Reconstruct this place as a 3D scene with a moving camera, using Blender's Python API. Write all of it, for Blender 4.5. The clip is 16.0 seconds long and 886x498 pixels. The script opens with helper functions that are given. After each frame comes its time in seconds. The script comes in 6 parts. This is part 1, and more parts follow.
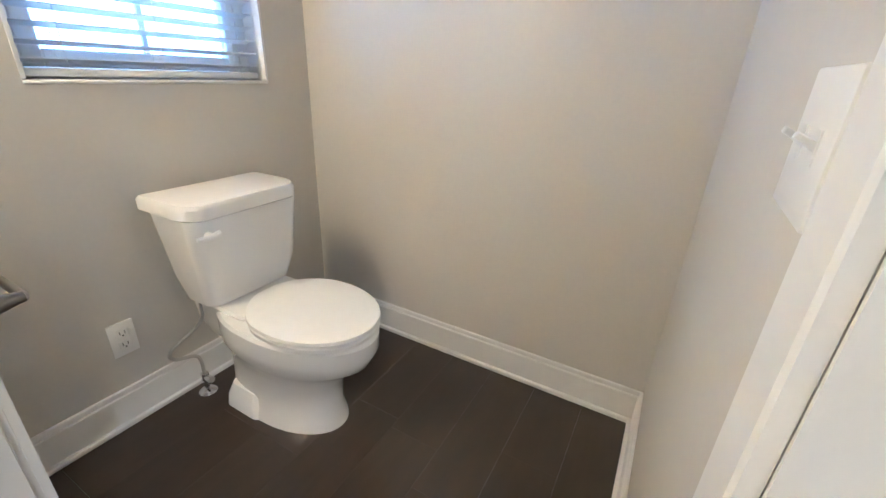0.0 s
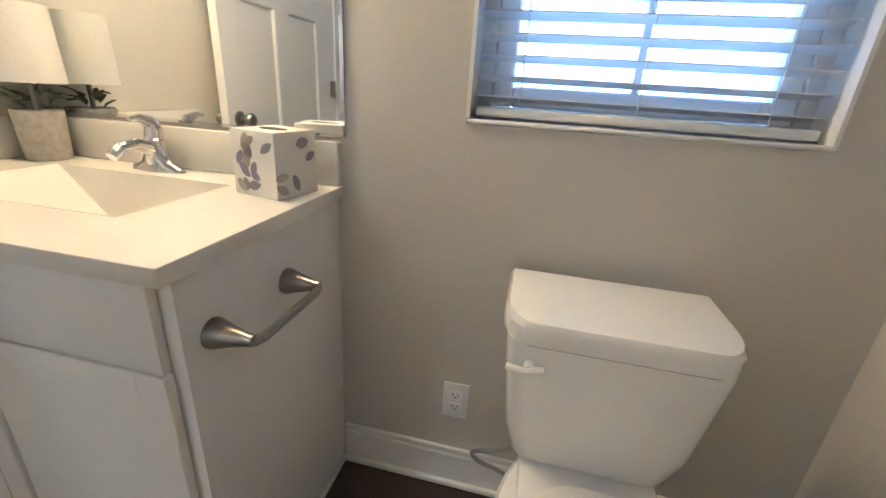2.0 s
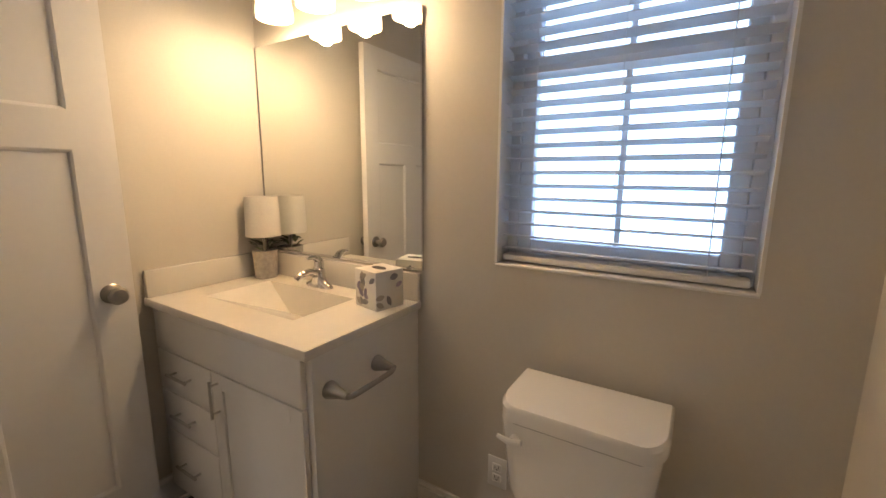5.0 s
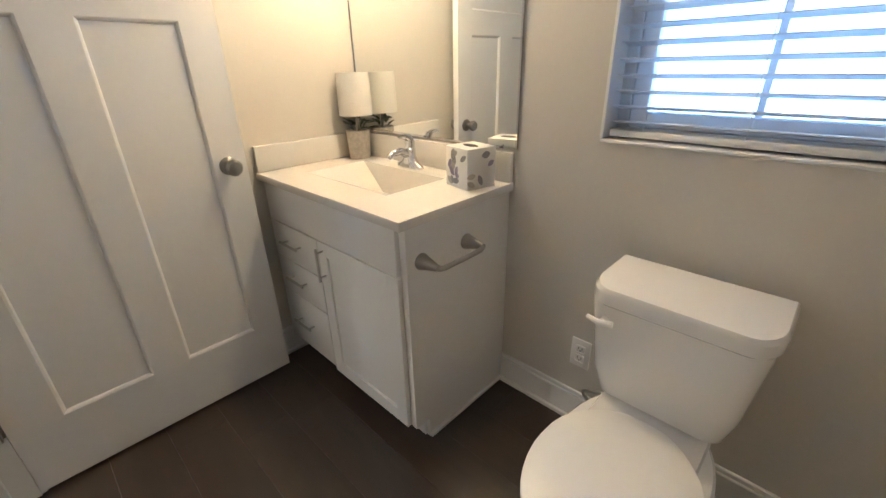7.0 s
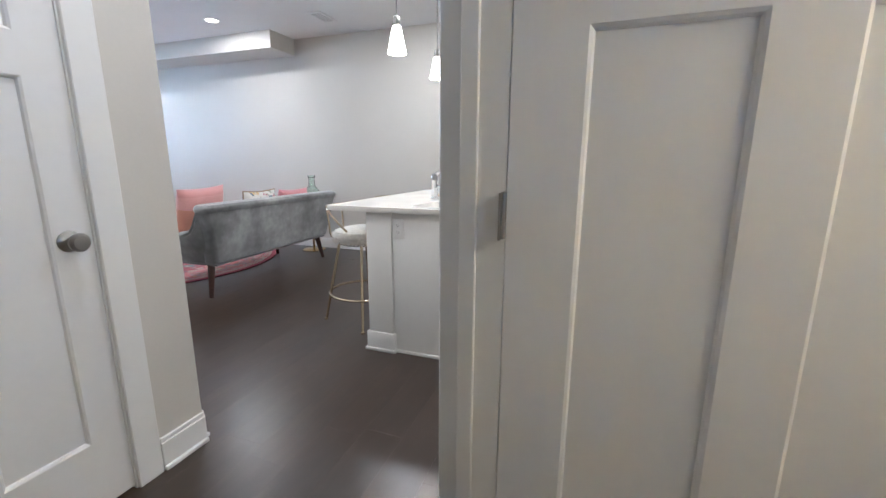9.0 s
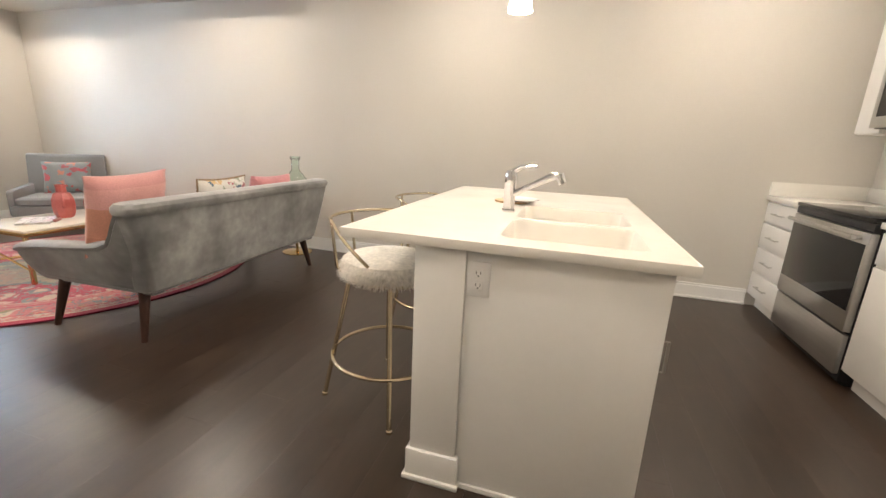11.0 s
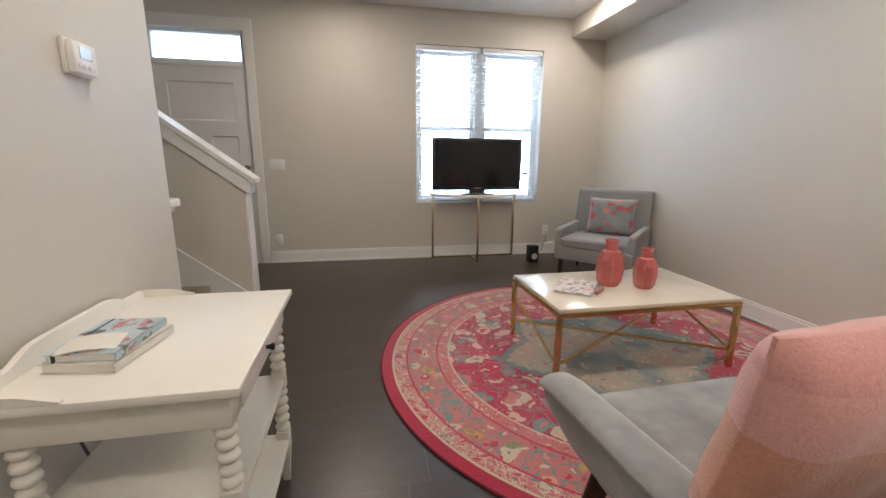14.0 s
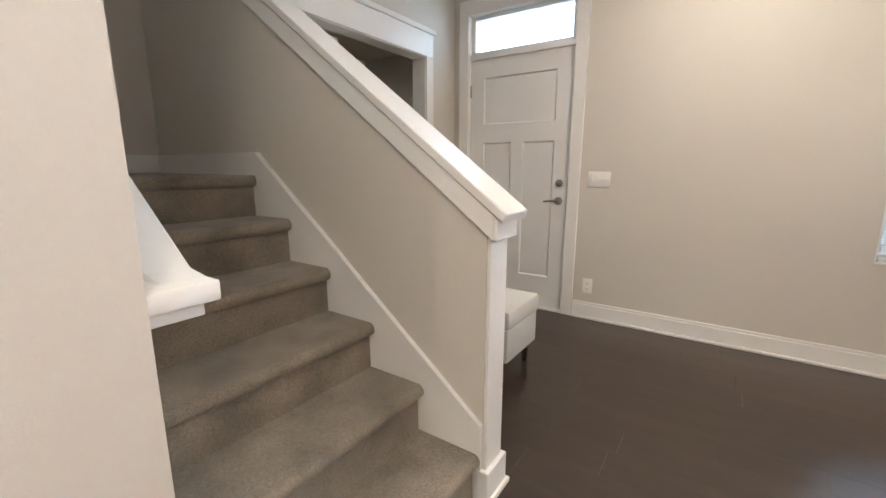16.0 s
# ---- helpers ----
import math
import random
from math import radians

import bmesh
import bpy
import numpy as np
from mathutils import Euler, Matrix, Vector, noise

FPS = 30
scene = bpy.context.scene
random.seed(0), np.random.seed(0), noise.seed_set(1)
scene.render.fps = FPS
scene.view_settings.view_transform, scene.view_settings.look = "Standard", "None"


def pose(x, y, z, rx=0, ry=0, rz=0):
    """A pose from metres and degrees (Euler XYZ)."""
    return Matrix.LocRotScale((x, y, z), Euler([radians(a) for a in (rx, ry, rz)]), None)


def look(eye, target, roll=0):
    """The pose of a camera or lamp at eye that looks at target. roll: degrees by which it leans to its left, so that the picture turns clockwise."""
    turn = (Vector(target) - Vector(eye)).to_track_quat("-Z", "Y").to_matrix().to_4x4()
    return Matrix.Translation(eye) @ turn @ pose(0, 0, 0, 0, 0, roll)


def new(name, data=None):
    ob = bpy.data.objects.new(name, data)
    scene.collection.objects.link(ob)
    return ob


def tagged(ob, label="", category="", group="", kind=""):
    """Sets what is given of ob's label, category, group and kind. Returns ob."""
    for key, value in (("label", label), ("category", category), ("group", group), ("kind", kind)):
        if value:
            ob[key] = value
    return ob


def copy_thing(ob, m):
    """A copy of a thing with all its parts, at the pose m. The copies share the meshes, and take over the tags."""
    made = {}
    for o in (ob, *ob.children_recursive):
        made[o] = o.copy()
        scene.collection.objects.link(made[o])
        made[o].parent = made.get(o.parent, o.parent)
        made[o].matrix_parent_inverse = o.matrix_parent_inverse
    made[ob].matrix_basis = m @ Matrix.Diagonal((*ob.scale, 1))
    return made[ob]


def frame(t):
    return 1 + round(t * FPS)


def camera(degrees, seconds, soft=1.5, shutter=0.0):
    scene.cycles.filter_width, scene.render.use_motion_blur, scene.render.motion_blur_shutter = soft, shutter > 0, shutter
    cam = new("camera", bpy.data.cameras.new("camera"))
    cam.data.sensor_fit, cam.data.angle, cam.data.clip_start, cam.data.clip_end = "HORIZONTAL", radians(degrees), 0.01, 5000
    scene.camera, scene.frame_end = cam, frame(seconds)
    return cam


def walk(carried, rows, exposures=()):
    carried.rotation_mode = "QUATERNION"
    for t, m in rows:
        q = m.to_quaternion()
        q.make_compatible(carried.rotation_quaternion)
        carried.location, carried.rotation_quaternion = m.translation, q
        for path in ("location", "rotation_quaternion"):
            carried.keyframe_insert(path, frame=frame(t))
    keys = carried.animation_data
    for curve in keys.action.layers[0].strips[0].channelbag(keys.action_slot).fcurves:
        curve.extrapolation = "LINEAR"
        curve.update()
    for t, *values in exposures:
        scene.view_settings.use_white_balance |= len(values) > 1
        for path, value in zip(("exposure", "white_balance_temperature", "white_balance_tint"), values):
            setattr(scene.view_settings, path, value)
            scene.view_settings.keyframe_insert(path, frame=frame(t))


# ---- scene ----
cam = camera(94.2, 16.0)
PATH = [
    (0, (0.404, 0.054, 1.115), (2.019, 0.929, 0.323), 2.6),
    (0.5, (0.514, 0.219, 1.102), (1.973, 1.295, 0.257), 2.1),
    (1, (0.77, 0.342, 1.079), (1.815, 1.846, 0.275), -0.1),
    (1.5, (0.921, 0.488, 1.088), (1.248, 2.311, 0.334), 0.6),
    (2, (0.989, 0.512, 1.11), (0.607, 2.338, 0.39), 3.8),
    (2.5, (1.208, 0.357, 1.168), (0.201, 1.975, 0.56), 4.9),
    (3, (1.283, 0.26, 1.253), (0.09, 1.798, 0.793), 3.5),
    (3.5, (1.31, 0.228, 1.32), (0.126, 1.806, 0.992), 2.4),
    (3.7, (1.315, 0.228, 1.355), (0.156, 1.831, 1.063), 2.1),
    (5.8, (1.395, 0.223, 1.289), (0.449, 1.894, 0.729), 0.3),
    (6, (1.394, 0.226, 1.277), (0.464, 1.865, 0.609), 0.4),
    (6.5, (1.386, 0.229, 1.266), (0.446, 1.759, 0.386), 0.3),
    (7, (1.345, 0.235, 1.262), (0.073, 1.543, 0.443), -1.3),
    (7.5, (1.245, 0.259, 1.235), (-0.527, 1.034, 0.725), -2.4),
    (8, (1.062, 0.268, 1.176), (-0.902, 0.433, 0.837), -0.9),
    (8.5, (0.776, 0.25, 1.173), (-1.148, -0.178, 0.834), 0.2),
    (8.7, (0.682, 0.206, 1.17), (-1.172, -0.432, 0.777), -0.4),
    (10.8, (-0.318, -0.607, 1.202), (-2.143, -1.261, 0.709), 2.5),
    (11, (-0.424, -0.708, 1.195), (-2.282, -1.258, 0.7), 2.6),
    (11.5, (-0.63, -0.955, 1.191), (-2.453, -1.607, 0.69), 2.6),
    (12, (-0.866, -1.232, 1.176), (-2.34, -2.493, 0.688), 3.6),
    (12.5, (-1.0, -1.499, 1.191), (-2.069, -3.124, 0.724), 3.3),
    (13, (-1.159, -1.842, 1.186), (-1.984, -3.606, 0.729), 3.0),
    (13.5, (-1.312, -2.266, 1.178), (-1.864, -4.13, 0.708), 1.9),
    (14, (-1.41, -2.707, 1.177), (-1.783, -4.624, 0.745), 0.5),
    (14.5, (-1.491, -3.132, 1.17), (-1.634, -5.083, 0.755), 0.2),
    (15, (-1.5, -3.552, 1.158), (-1.332, -5.503, 0.752), 0.1),
    (15.5, (-1.412, -3.955, 1.163), (-0.844, -5.827, 0.748), 0.1),
    (16, (-1.296, -4.305, 1.178), (-0.19, -5.925, 0.788), 0.1),
]
walk(cam, [(t, look(eye, target, roll)) for t, eye, target, roll in PATH],
     [(0.0, 1.36, 5250, 10), (1.0, 1.60, 5400, 10), (2.0, 0.86, 5500, 10), (2.5, 0.78, 5600, 10), (3.0, 0.38, 5700, 10), (3.7, 0.10, 5750, 10), (5.8, 0.30, 7500, 24), (6.1, 0.45, 7100, 20),
      (6.6, 0.92, 5900, 12), (7.0, 0.75, 5700, 11), (7.5, 0.62, 5600, 10), (8.0, 0.55, 5300, 10), (8.7, 0.65, 5100, 10), (11.0, 0.78, 6600, 12), (12.0, 0.4, 6100, 14), (12.5, 0.6, 5850, 12), (13.0, 0.58, 6100, 11),
      (14.0, 0.20, 6400, 12), (15.0, 0.42, 6400, 12), (16.0, 0.9, 6500, 12)])

# ---------------------------------------------------------------- light
world = bpy.data.worlds.new("sky")
scene.world = world
world.use_nodes = True
wn = world.node_tree.nodes
sky = wn.new("ShaderNodeTexSky")
sky.sky_type, sky.sun_disc, sky.sun_elevation, sky.sun_rotation = "NISHITA", False, radians(38), radians(60)
world.node_tree.links.new(sky.outputs[0], wn["Background"].inputs[0])
wn["Background"].inputs[1].default_value = 0.12
scene.view_settings.exposure = 0.0

sun = new("sun", bpy.data.lights.new("sun", "SUN"))
sun.data.energy, sun.data.angle, sun.data.color = 1.0, radians(12), (1.0, 0.96, 0.9)
sun.matrix_world = look((0, 0, 10), (0.6, 0.35, 9.2))

WARM = (1.0, 0.89, 0.75)
CEIL = 2.75


def lamp(kind, name, where, target, watts, colour, size=0.1, cone=120):
    ob = new(name, bpy.data.lights.new(name, kind))
    ob.data.energy, ob.data.color = watts, colour
    if kind == "SPOT":
        ob.data.spot_size, ob.data.spot_blend, ob.data.shadow_soft_size = radians(cone), 0.8, size
    elif kind == "AREA":
        ob.data.shape, ob.data.size = "DISK", size
    else:
        ob.data.shadow_soft_size = size
    ob.matrix_world = look(where, target)
    return ob


CANS = [(-3.58, -6.75), (-1.25, -6.62), (-3.38, -4.10), (-1.25, -4.10), (-3.36, -1.66), (-1.10, -2.10), (-3.36, 0.35), (-1.60, 0.35), (-0.30, -0.72)]
for cx, cy in CANS:
    lamp("AREA", "downlight_lamp", (cx, cy, CEIL - 0.006), (cx, cy, 0), 8 if cx > -1 else 12, WARM, 0.17)

# daylight entering at the front window
panel = lamp("AREA", "window_daylight", (-2.77, -7.95, 1.75), (-2.77, -5, 1.0), 70, (0.66, 0.83, 1.0))
panel.data.shape, panel.data.size, panel.data.size_y = "RECTANGLE", 1.6, 1.9

# ---------------------------------------------------------------- materials


def shader(name, colour, rough=0.5, metal=0.0, grain=0.06, grain_scale=40.0, stain=0.06, stain_scale=2.0, bump=0.0,
           bump_scale=200.0, per_object=0.0, stretch=(1, 1, 1), spec=0.5, sheen=0.0, coat=0.0, gloss_swing=0.18):
    """A surface with fine grain, broad stains and relief on one base colour."""
    m = bpy.data.materials.new(name)
    m.use_nodes = True
    nt = m.node_tree
    n, l = nt.nodes, nt.links
    b = n["Principled BSDF"]
    b.inputs["Metallic"].default_value = metal
    b.inputs["Specular IOR Level"].default_value = spec
    b.inputs["Sheen Weight"].default_value = sheen
    b.inputs["Coat Weight"].default_value = coat
    tc, mp = n.new("ShaderNodeTexCoord"), n.new("ShaderNodeMapping")
    mp.inputs["Scale"].default_value = stretch
    mp.inputs["Location"].default_value = (0.37, 0.21, 0.43)
    l.new(tc.outputs["Object"], mp.inputs[0])
    fine, broad = n.new("ShaderNodeTexNoise"), n.new("ShaderNodeTexNoise")
    fine.inputs["Scale"].default_value, fine.inputs["Detail"].default_value = grain_scale, 6
    broad.inputs["Scale"].default_value, broad.inputs["Detail"].default_value = stain_scale, 3
    l.new(mp.outputs[0], fine.inputs[0]), l.new(mp.outputs[0], broad.inputs[0])

    def swing(src, amount):
        k = n.new("ShaderNodeMapRange")
        k.inputs["From Min"].default_value, k.inputs["From Max"].default_value = 0.25, 0.75
        k.inputs["To Min"].default_value, k.inputs["To Max"].default_value = 1 - amount, 1 + amount
        l.new(src, k.inputs["Value"])
        return k.outputs[0]

    def times(a, c):
        k = n.new("ShaderNodeMath")
        k.operation = "MULTIPLY"
        l.new(a, k.inputs[0]), l.new(c, k.inputs[1])
        return k.outputs[0]

    f = times(swing(fine.outputs[0], grain), swing(broad.outputs[0], stain))
    if per_object:
        info = n.new("ShaderNodeObjectInfo")
        k = n.new("ShaderNodeMapRange")
        k.inputs["To Min"].default_value, k.inputs["To Max"].default_value = 1 - per_object, 1 + per_object
        l.new(info.outputs["Random"], k.inputs["Value"])
        f = times(f, k.outputs[0])
    mix = n.new("ShaderNodeVectorMath")
    mix.operation = "SCALE"
    mix.inputs[0].default_value = colour
    l.new(f, mix.inputs["Scale"])
    l.new(mix.outputs[0], b.inputs["Base Color"])
    rr = n.new("ShaderNodeMapRange")
    rr.inputs["To Min"].default_value, rr.inputs["To Max"].default_value = max(0.02, rough * (1 - gloss_swing)), min(1, rough * (1 + gloss_swing))
    l.new(broad.outputs[0], rr.inputs["Value"]), l.new(rr.outputs[0], b.inputs["Roughness"])
    if bump:
        bn, bp = n.new("ShaderNodeTexNoise"), n.new("ShaderNodeBump")
        bn.inputs["Scale"].default_value, bn.inputs["Detail"].default_value = bump_scale, 4
        bp.inputs["Strength"].default_value, bp.inputs["Distance"].default_value = bump, 0.004
        l.new(mp.outputs[0], bn.inputs[0]), l.new(bn.outputs[0], bp.inputs["Height"]), l.new(bp.outputs[0], b.inputs["Normal"])
    return m


def glowing(name, colour, strength):
    m = bpy.data.materials.new(name)
    m.use_nodes = True
    b = m.node_tree.nodes["Principled BSDF"]
    b.inputs["Base Color"].default_value = (*colour, 1)
    b.inputs["Emission Color"].default_value = (*colour, 1)
    b.inputs["Emission Strength"].default_value = strength
    return m


def clear(name, tint=(1, 1, 1), rough=0.0):
    m = bpy.data.materials.new(name)
    m.use_nodes = True
    b = m.node_tree.nodes["Principled BSDF"]
    b.inputs["Base Color"].default_value = (*tint, 1)
    b.inputs["Transmission Weight"].default_value = 1.0
    b.inputs["Roughness"].default_value, b.inputs["IOR"].default_value = rough, 1.45
    return m


PAINT = shader("wall_paint", (0.63, 0.595, 0.54), 0.55, grain=0.015, grain_scale=90, stain=0.025, stain_scale=1.3, bump=0.12, bump_scale=260)
CEILING = shader("ceiling_paint", (0.82, 0.81, 0.79), 0.85, grain=0.015, stain=0.02, bump=0.1, bump_scale=180)
TRIM = shader("trim_paint", (0.80, 0.79, 0.77), 0.35, grain=0.01, stain=0.02, bump=0.03, bump_scale=60)
DOOR = shader("door_paint", (0.80, 0.79, 0.78), 0.36, grain=0.012, stain=0.025, bump=0.05, bump_scale=90)
CABINET = shader("cabinet_paint", (0.80, 0.785, 0.755), 0.34, grain=0.01, stain=0.03, bump=0.03, bump_scale=50)
MARBLE = shader("cultured_marble", (0.76, 0.73, 0.675), 0.22, grain=0.015, stain=0.03, stain_scale=4)
PORCELAIN = shader("porcelain", (0.86, 0.85, 0.83), 0.12, grain=0.005, stain=0.01, coat=0.4)
PLASTIC = shader("white_plastic", (0.82, 0.81, 0.79), 0.35, grain=0.01, stain=0.01)
NICKEL = shader("brushed_nickel", (0.33, 0.315, 0.295), 0.32, 1.0, grain=0.06, grain_scale=120, stretch=(1, 1, 8))
PULL = shader("satin_nickel", (0.56, 0.54, 0.51), 0.38, 1.0, grain=0.05, grain_scale=120)
CHROME = shader("chrome", (0.72, 0.72, 0.73), 0.08, 1.0, grain=0.01, stain=0.02)
STEEL = shader("stainless_steel", (0.55, 0.54, 0.52), 0.35, 1.0, grain=0.08, grain_scale=60, stretch=(1, 1, 30))
BRASS = shader("brass", (0.72, 0.50, 0.22), 0.22, 1.0, grain=0.05, stain=0.08)
GOLD = shader("champagne_metal", (0.66, 0.56, 0.40), 0.22, 1.0, grain=0.04, stain=0.06)
WOOD_LEG = shader("dark_walnut", (0.045, 0.018, 0.011), 0.45, grain=0.25, grain_scale=14, stretch=(8, 8, 1))
BLACK = shader("black_plastic", (0.015, 0.015, 0.017), 0.35, grain=0.05)
SCREEN = shader("screen_glass", (0.008, 0.009, 0.011), 0.12, grain=0.0, stain=0.0)
GLASSBLACK = shader("black_oven_glass", (0.012, 0.012, 0.013), 0.07, grain=0.0, stain=0.0)
BLIND = shader("blind_vinyl", (0.78, 0.79, 0.80), 0.4, grain=0.01, stain=0.02)
VINYL = shader("window_vinyl", (0.80, 0.81, 0.82), 0.35, grain=0.01, stain=0.02)
GLASS = clear("window_glass")
MIRROR = shader("mirror_silver", (0.88, 0.90, 0.89), 0.012, 1.0, grain=0.0, stain=0.0)
FLOORWOOD = shader("dark_oak_plank", (0.040, 0.025, 0.0170), 0.32, grain=0.22, grain_scale=9, stain=0.50, stain_scale=1.3,
                   per_object=0.05, stretch=(0.6, 2.6, 1), spec=0.75, gloss_swing=0.05)
GAP = shader("floor_joint", (0.008, 0.006, 0.005), 0.6)
CARPET = shader("stair_carpet", (0.235, 0.198, 0.155), 0.95, grain=0.28, grain_scale=130, stain=0.4, stain_scale=6, bump=0.9, bump_scale=330, sheen=0.3)
# the strong stain swing paints the velvet's uneven sheen into its colour
GREY_VELVET = shader("grey_velvet", (0.215, 0.215, 0.213), 0.75, grain=0.2, grain_scale=20, stain=0.75, stain_scale=3.5, bump=0.1, bump_scale=300, sheen=0.7)
GREY_LINEN = shader("grey_linen", (0.27, 0.275, 0.28), 0.9, grain=0.16, grain_scale=300, stain=0.06, bump=0.5, bump_scale=500, sheen=0.2)
# near-black colour standing in for the shade inside unlit hollows
DARK = shader("unlit_dark", (0.03, 0.028, 0.026), 0.8)

# ---------------------------------------------------------------- mesh helpers


def box(bm, x0, x1, y0, y1, z0, z1, bevel=0.0, seg=2):
    fresh = bmesh.new()
    bmesh.ops.create_cube(fresh, size=1.0)
    for v in fresh.verts:
        v.co = Vector(((x0 + x1) / 2 + v.co.x * (x1 - x0), (y0 + y1) / 2 + v.co.y * (y1 - y0), (z0 + z1) / 2 + v.co.z * (z1 - z0)))
    if bevel:
        bmesh.ops.bevel(fresh, geom=fresh.edges[:], offset=bevel, segments=seg, profile=0.5, affect="EDGES")
    join(bm, fresh)


def join(bm, fresh, m=None):
    if m is not None:
        fresh.transform(m)
    me = bpy.data.meshes.new("tmp")
    fresh.to_mesh(me)
    fresh.free()
    bm.from_mesh(me)
    bpy.data.meshes.remove(me)


def turned(bm, profile, m=None, seg=28, arc=2 * math.pi):
    """A lathe body round z from (radius, height) pairs."""
    fresh = bmesh.new()
    rings = []
    for r, z in profile:
        rings.append([fresh.verts.new((r * math.cos(arc * i / seg), r * math.sin(arc * i / seg), z)) for i in range(seg)] if r > 1e-5 else [fresh.verts.new((0, 0, z))])
    for a, b in zip(rings, rings[1:]):
        for i in range(seg):
            j = (i + 1) % seg
            q = [a[i % len(a)], a[j % len(a)], b[j % len(b)], b[i % len(b)]]
            q = list(dict.fromkeys(q))
            if len(q) > 2:
                fresh.faces.new(q)
    for ring in (rings[0], rings[-1]):
        if len(ring) > 2:
            fresh.faces.new(ring)
    bmesh.ops.recalc_face_normals(fresh, faces=fresh.faces)
    join(bm, fresh, m)


def tube(bm, path, radius, seg=10, closed=False, radii=None):
    """A round bar along points."""
    fresh = bmesh.new()
    pts = [Vector(p) for p in path]
    rings, side = [], None
    for i, p in enumerate(pts):
        a = pts[i - 1] if i or closed else p
        b = pts[(i + 1) % len(pts)] if i + 1 < len(pts) or closed else p
        d = (b - a).normalized()
        if side is None:
            side = d.orthogonal().normalized()
        side = (side - d * side.dot(d)).normalized()
        up = d.cross(side)
        r = radii[i] if radii else radius
        rings.append([fresh.verts.new(p + r * (math.cos(2 * math.pi * k / seg) * side + math.sin(2 * math.pi * k / seg) * up)) for k in range(seg)])
    pairs = list(zip(rings, rings[1:])) + ([(rings[-1], rings[0])] if closed else [])
    for a, b in pairs:
        for k in range(seg):
            fresh.faces.new((a[k], a[(k + 1) % seg], b[(k + 1) % seg], b[k]))
    if not closed:
        fresh.faces.new(rings[0]), fresh.faces.new(rings[-1])
    bmesh.ops.recalc_face_normals(fresh, faces=fresh.faces)
    join(bm, fresh)


def prism(bm, outline, axis, lo, hi, bevel=0.0, seg=2):
    """An outline of (u, v) pairs pushed along an axis: x -> (y, z), y -> (x, z), z -> (x, y)."""
    fresh = bmesh.new()
    put = {"x": lambda u, v, w: (w, u, v), "y": lambda u, v, w: (u, w, v), "z": lambda u, v, w: (u, v, w)}[axis]
    a = [fresh.verts.new(put(u, v, lo)) for u, v in outline]
    b = [fresh.verts.new(put(u, v, hi)) for u, v in outline]
    fresh.faces.new(a), fresh.faces.new(b)
    for i in range(len(a)):
        j = (i + 1) % len(a)
        fresh.faces.new((a[i], a[j], b[j], b[i]))
    bmesh.ops.recalc_face_normals(fresh, faces=fresh.faces)
    if bevel:
        bmesh.ops.bevel(fresh, geom=fresh.edges[:], offset=bevel, segments=seg, profile=0.5, affect="EDGES")
    join(bm, fresh)


def loft(bm, sections, cap=True):
    """Closed rings of equal length, joined in order."""
    fresh = bmesh.new()
    rings = [[fresh.verts.new(p) for p in s] for s in sections]
    for a, b in zip(rings, rings[1:]):
        for i in range(len(a)):
            j = (i + 1) % len(a)
            fresh.faces.new((a[i], a[j], b[j], b[i]))
    if cap:
        fresh.faces.new(rings[0]), fresh.faces.new(rings[-1])
    bmesh.ops.recalc_face_normals(fresh, faces=fresh.faces)
    join(bm, fresh)


def finish(ob, bm, material, smooth=True):
    bm.normal_update()
    bm.to_mesh(ob.data)
    bm.free()
    ob.data.materials.append(material)
    if smooth:
        ob.data.shade_smooth() if hasattr(ob.data, "shade_smooth") else None
        ob.data.set_sharp_from_angle(angle=radians(35))
    return ob


def part(name, bm, material, parent=None, label="", smooth=True):
    ob = new(name, bpy.data.meshes.new(name))
    finish(ob, bm, material, smooth)
    if parent is not None:
        ob.parent = parent
    if label:
        ob["label"] = label
    return ob


def thing(name, label, category, group="", at=None):
    ob = new(name)
    ob.empty_display_size = 0.05
    if at is not None:
        ob.matrix_basis = at
    return tagged(ob, label, category, group)


def boxes(name, material, parent, *specs, bevel=0.0, label=""):
    bm = bmesh.new()
    for s in specs:
        box(bm, *s, bevel=bevel)
    return part(name, bm, material, parent, label)


def structure(name, bm, material, label, category="structure"):
    return tagged(part(name, bm, material, None), label, category, "", "structure")


def wall(name, axis, face0, face1, lo, hi, z0, z1, holes=(), material=None, label="greige painted drywall wall"):
    """A wall between two faces on one axis, from lo to hi along the other, with rectangular holes (lo, hi, z0, z1)."""
    us = sorted({lo, hi, *[h[0] for h in holes], *[h[1] for h in holes]})
    vs = sorted({z0, z1, *[h[2] for h in holes], *[h[3] for h in holes]})
    bm = bmesh.new()
    for a, b in zip(us, us[1:]):
        run = None
        for c, d in zip(vs, vs[1:]):
            if any(h[0] <= a and b <= h[1] and h[2] <= c and d <= h[3] for h in holes):
                continue
            if axis == "x":
                box(bm, face0, face1, a, b, c, d)
            else:
                box(bm, a, b, face0, face1, c, d)
    bmesh.ops.remove_doubles(bm, verts=bm.verts, dist=0.0002)
    seen = {}
    for f in bm.faces:
        seen.setdefault(tuple(round(c, 3) for c in f.calc_center_median()), []).append(f)
    bmesh.ops.delete(bm, geom=[f for fs in seen.values() if len(fs) > 1 for f in fs], context="FACES")
    return tagged(part(name, bm, material or PAINT, None, smooth=False), label, "wall", "", "structure")


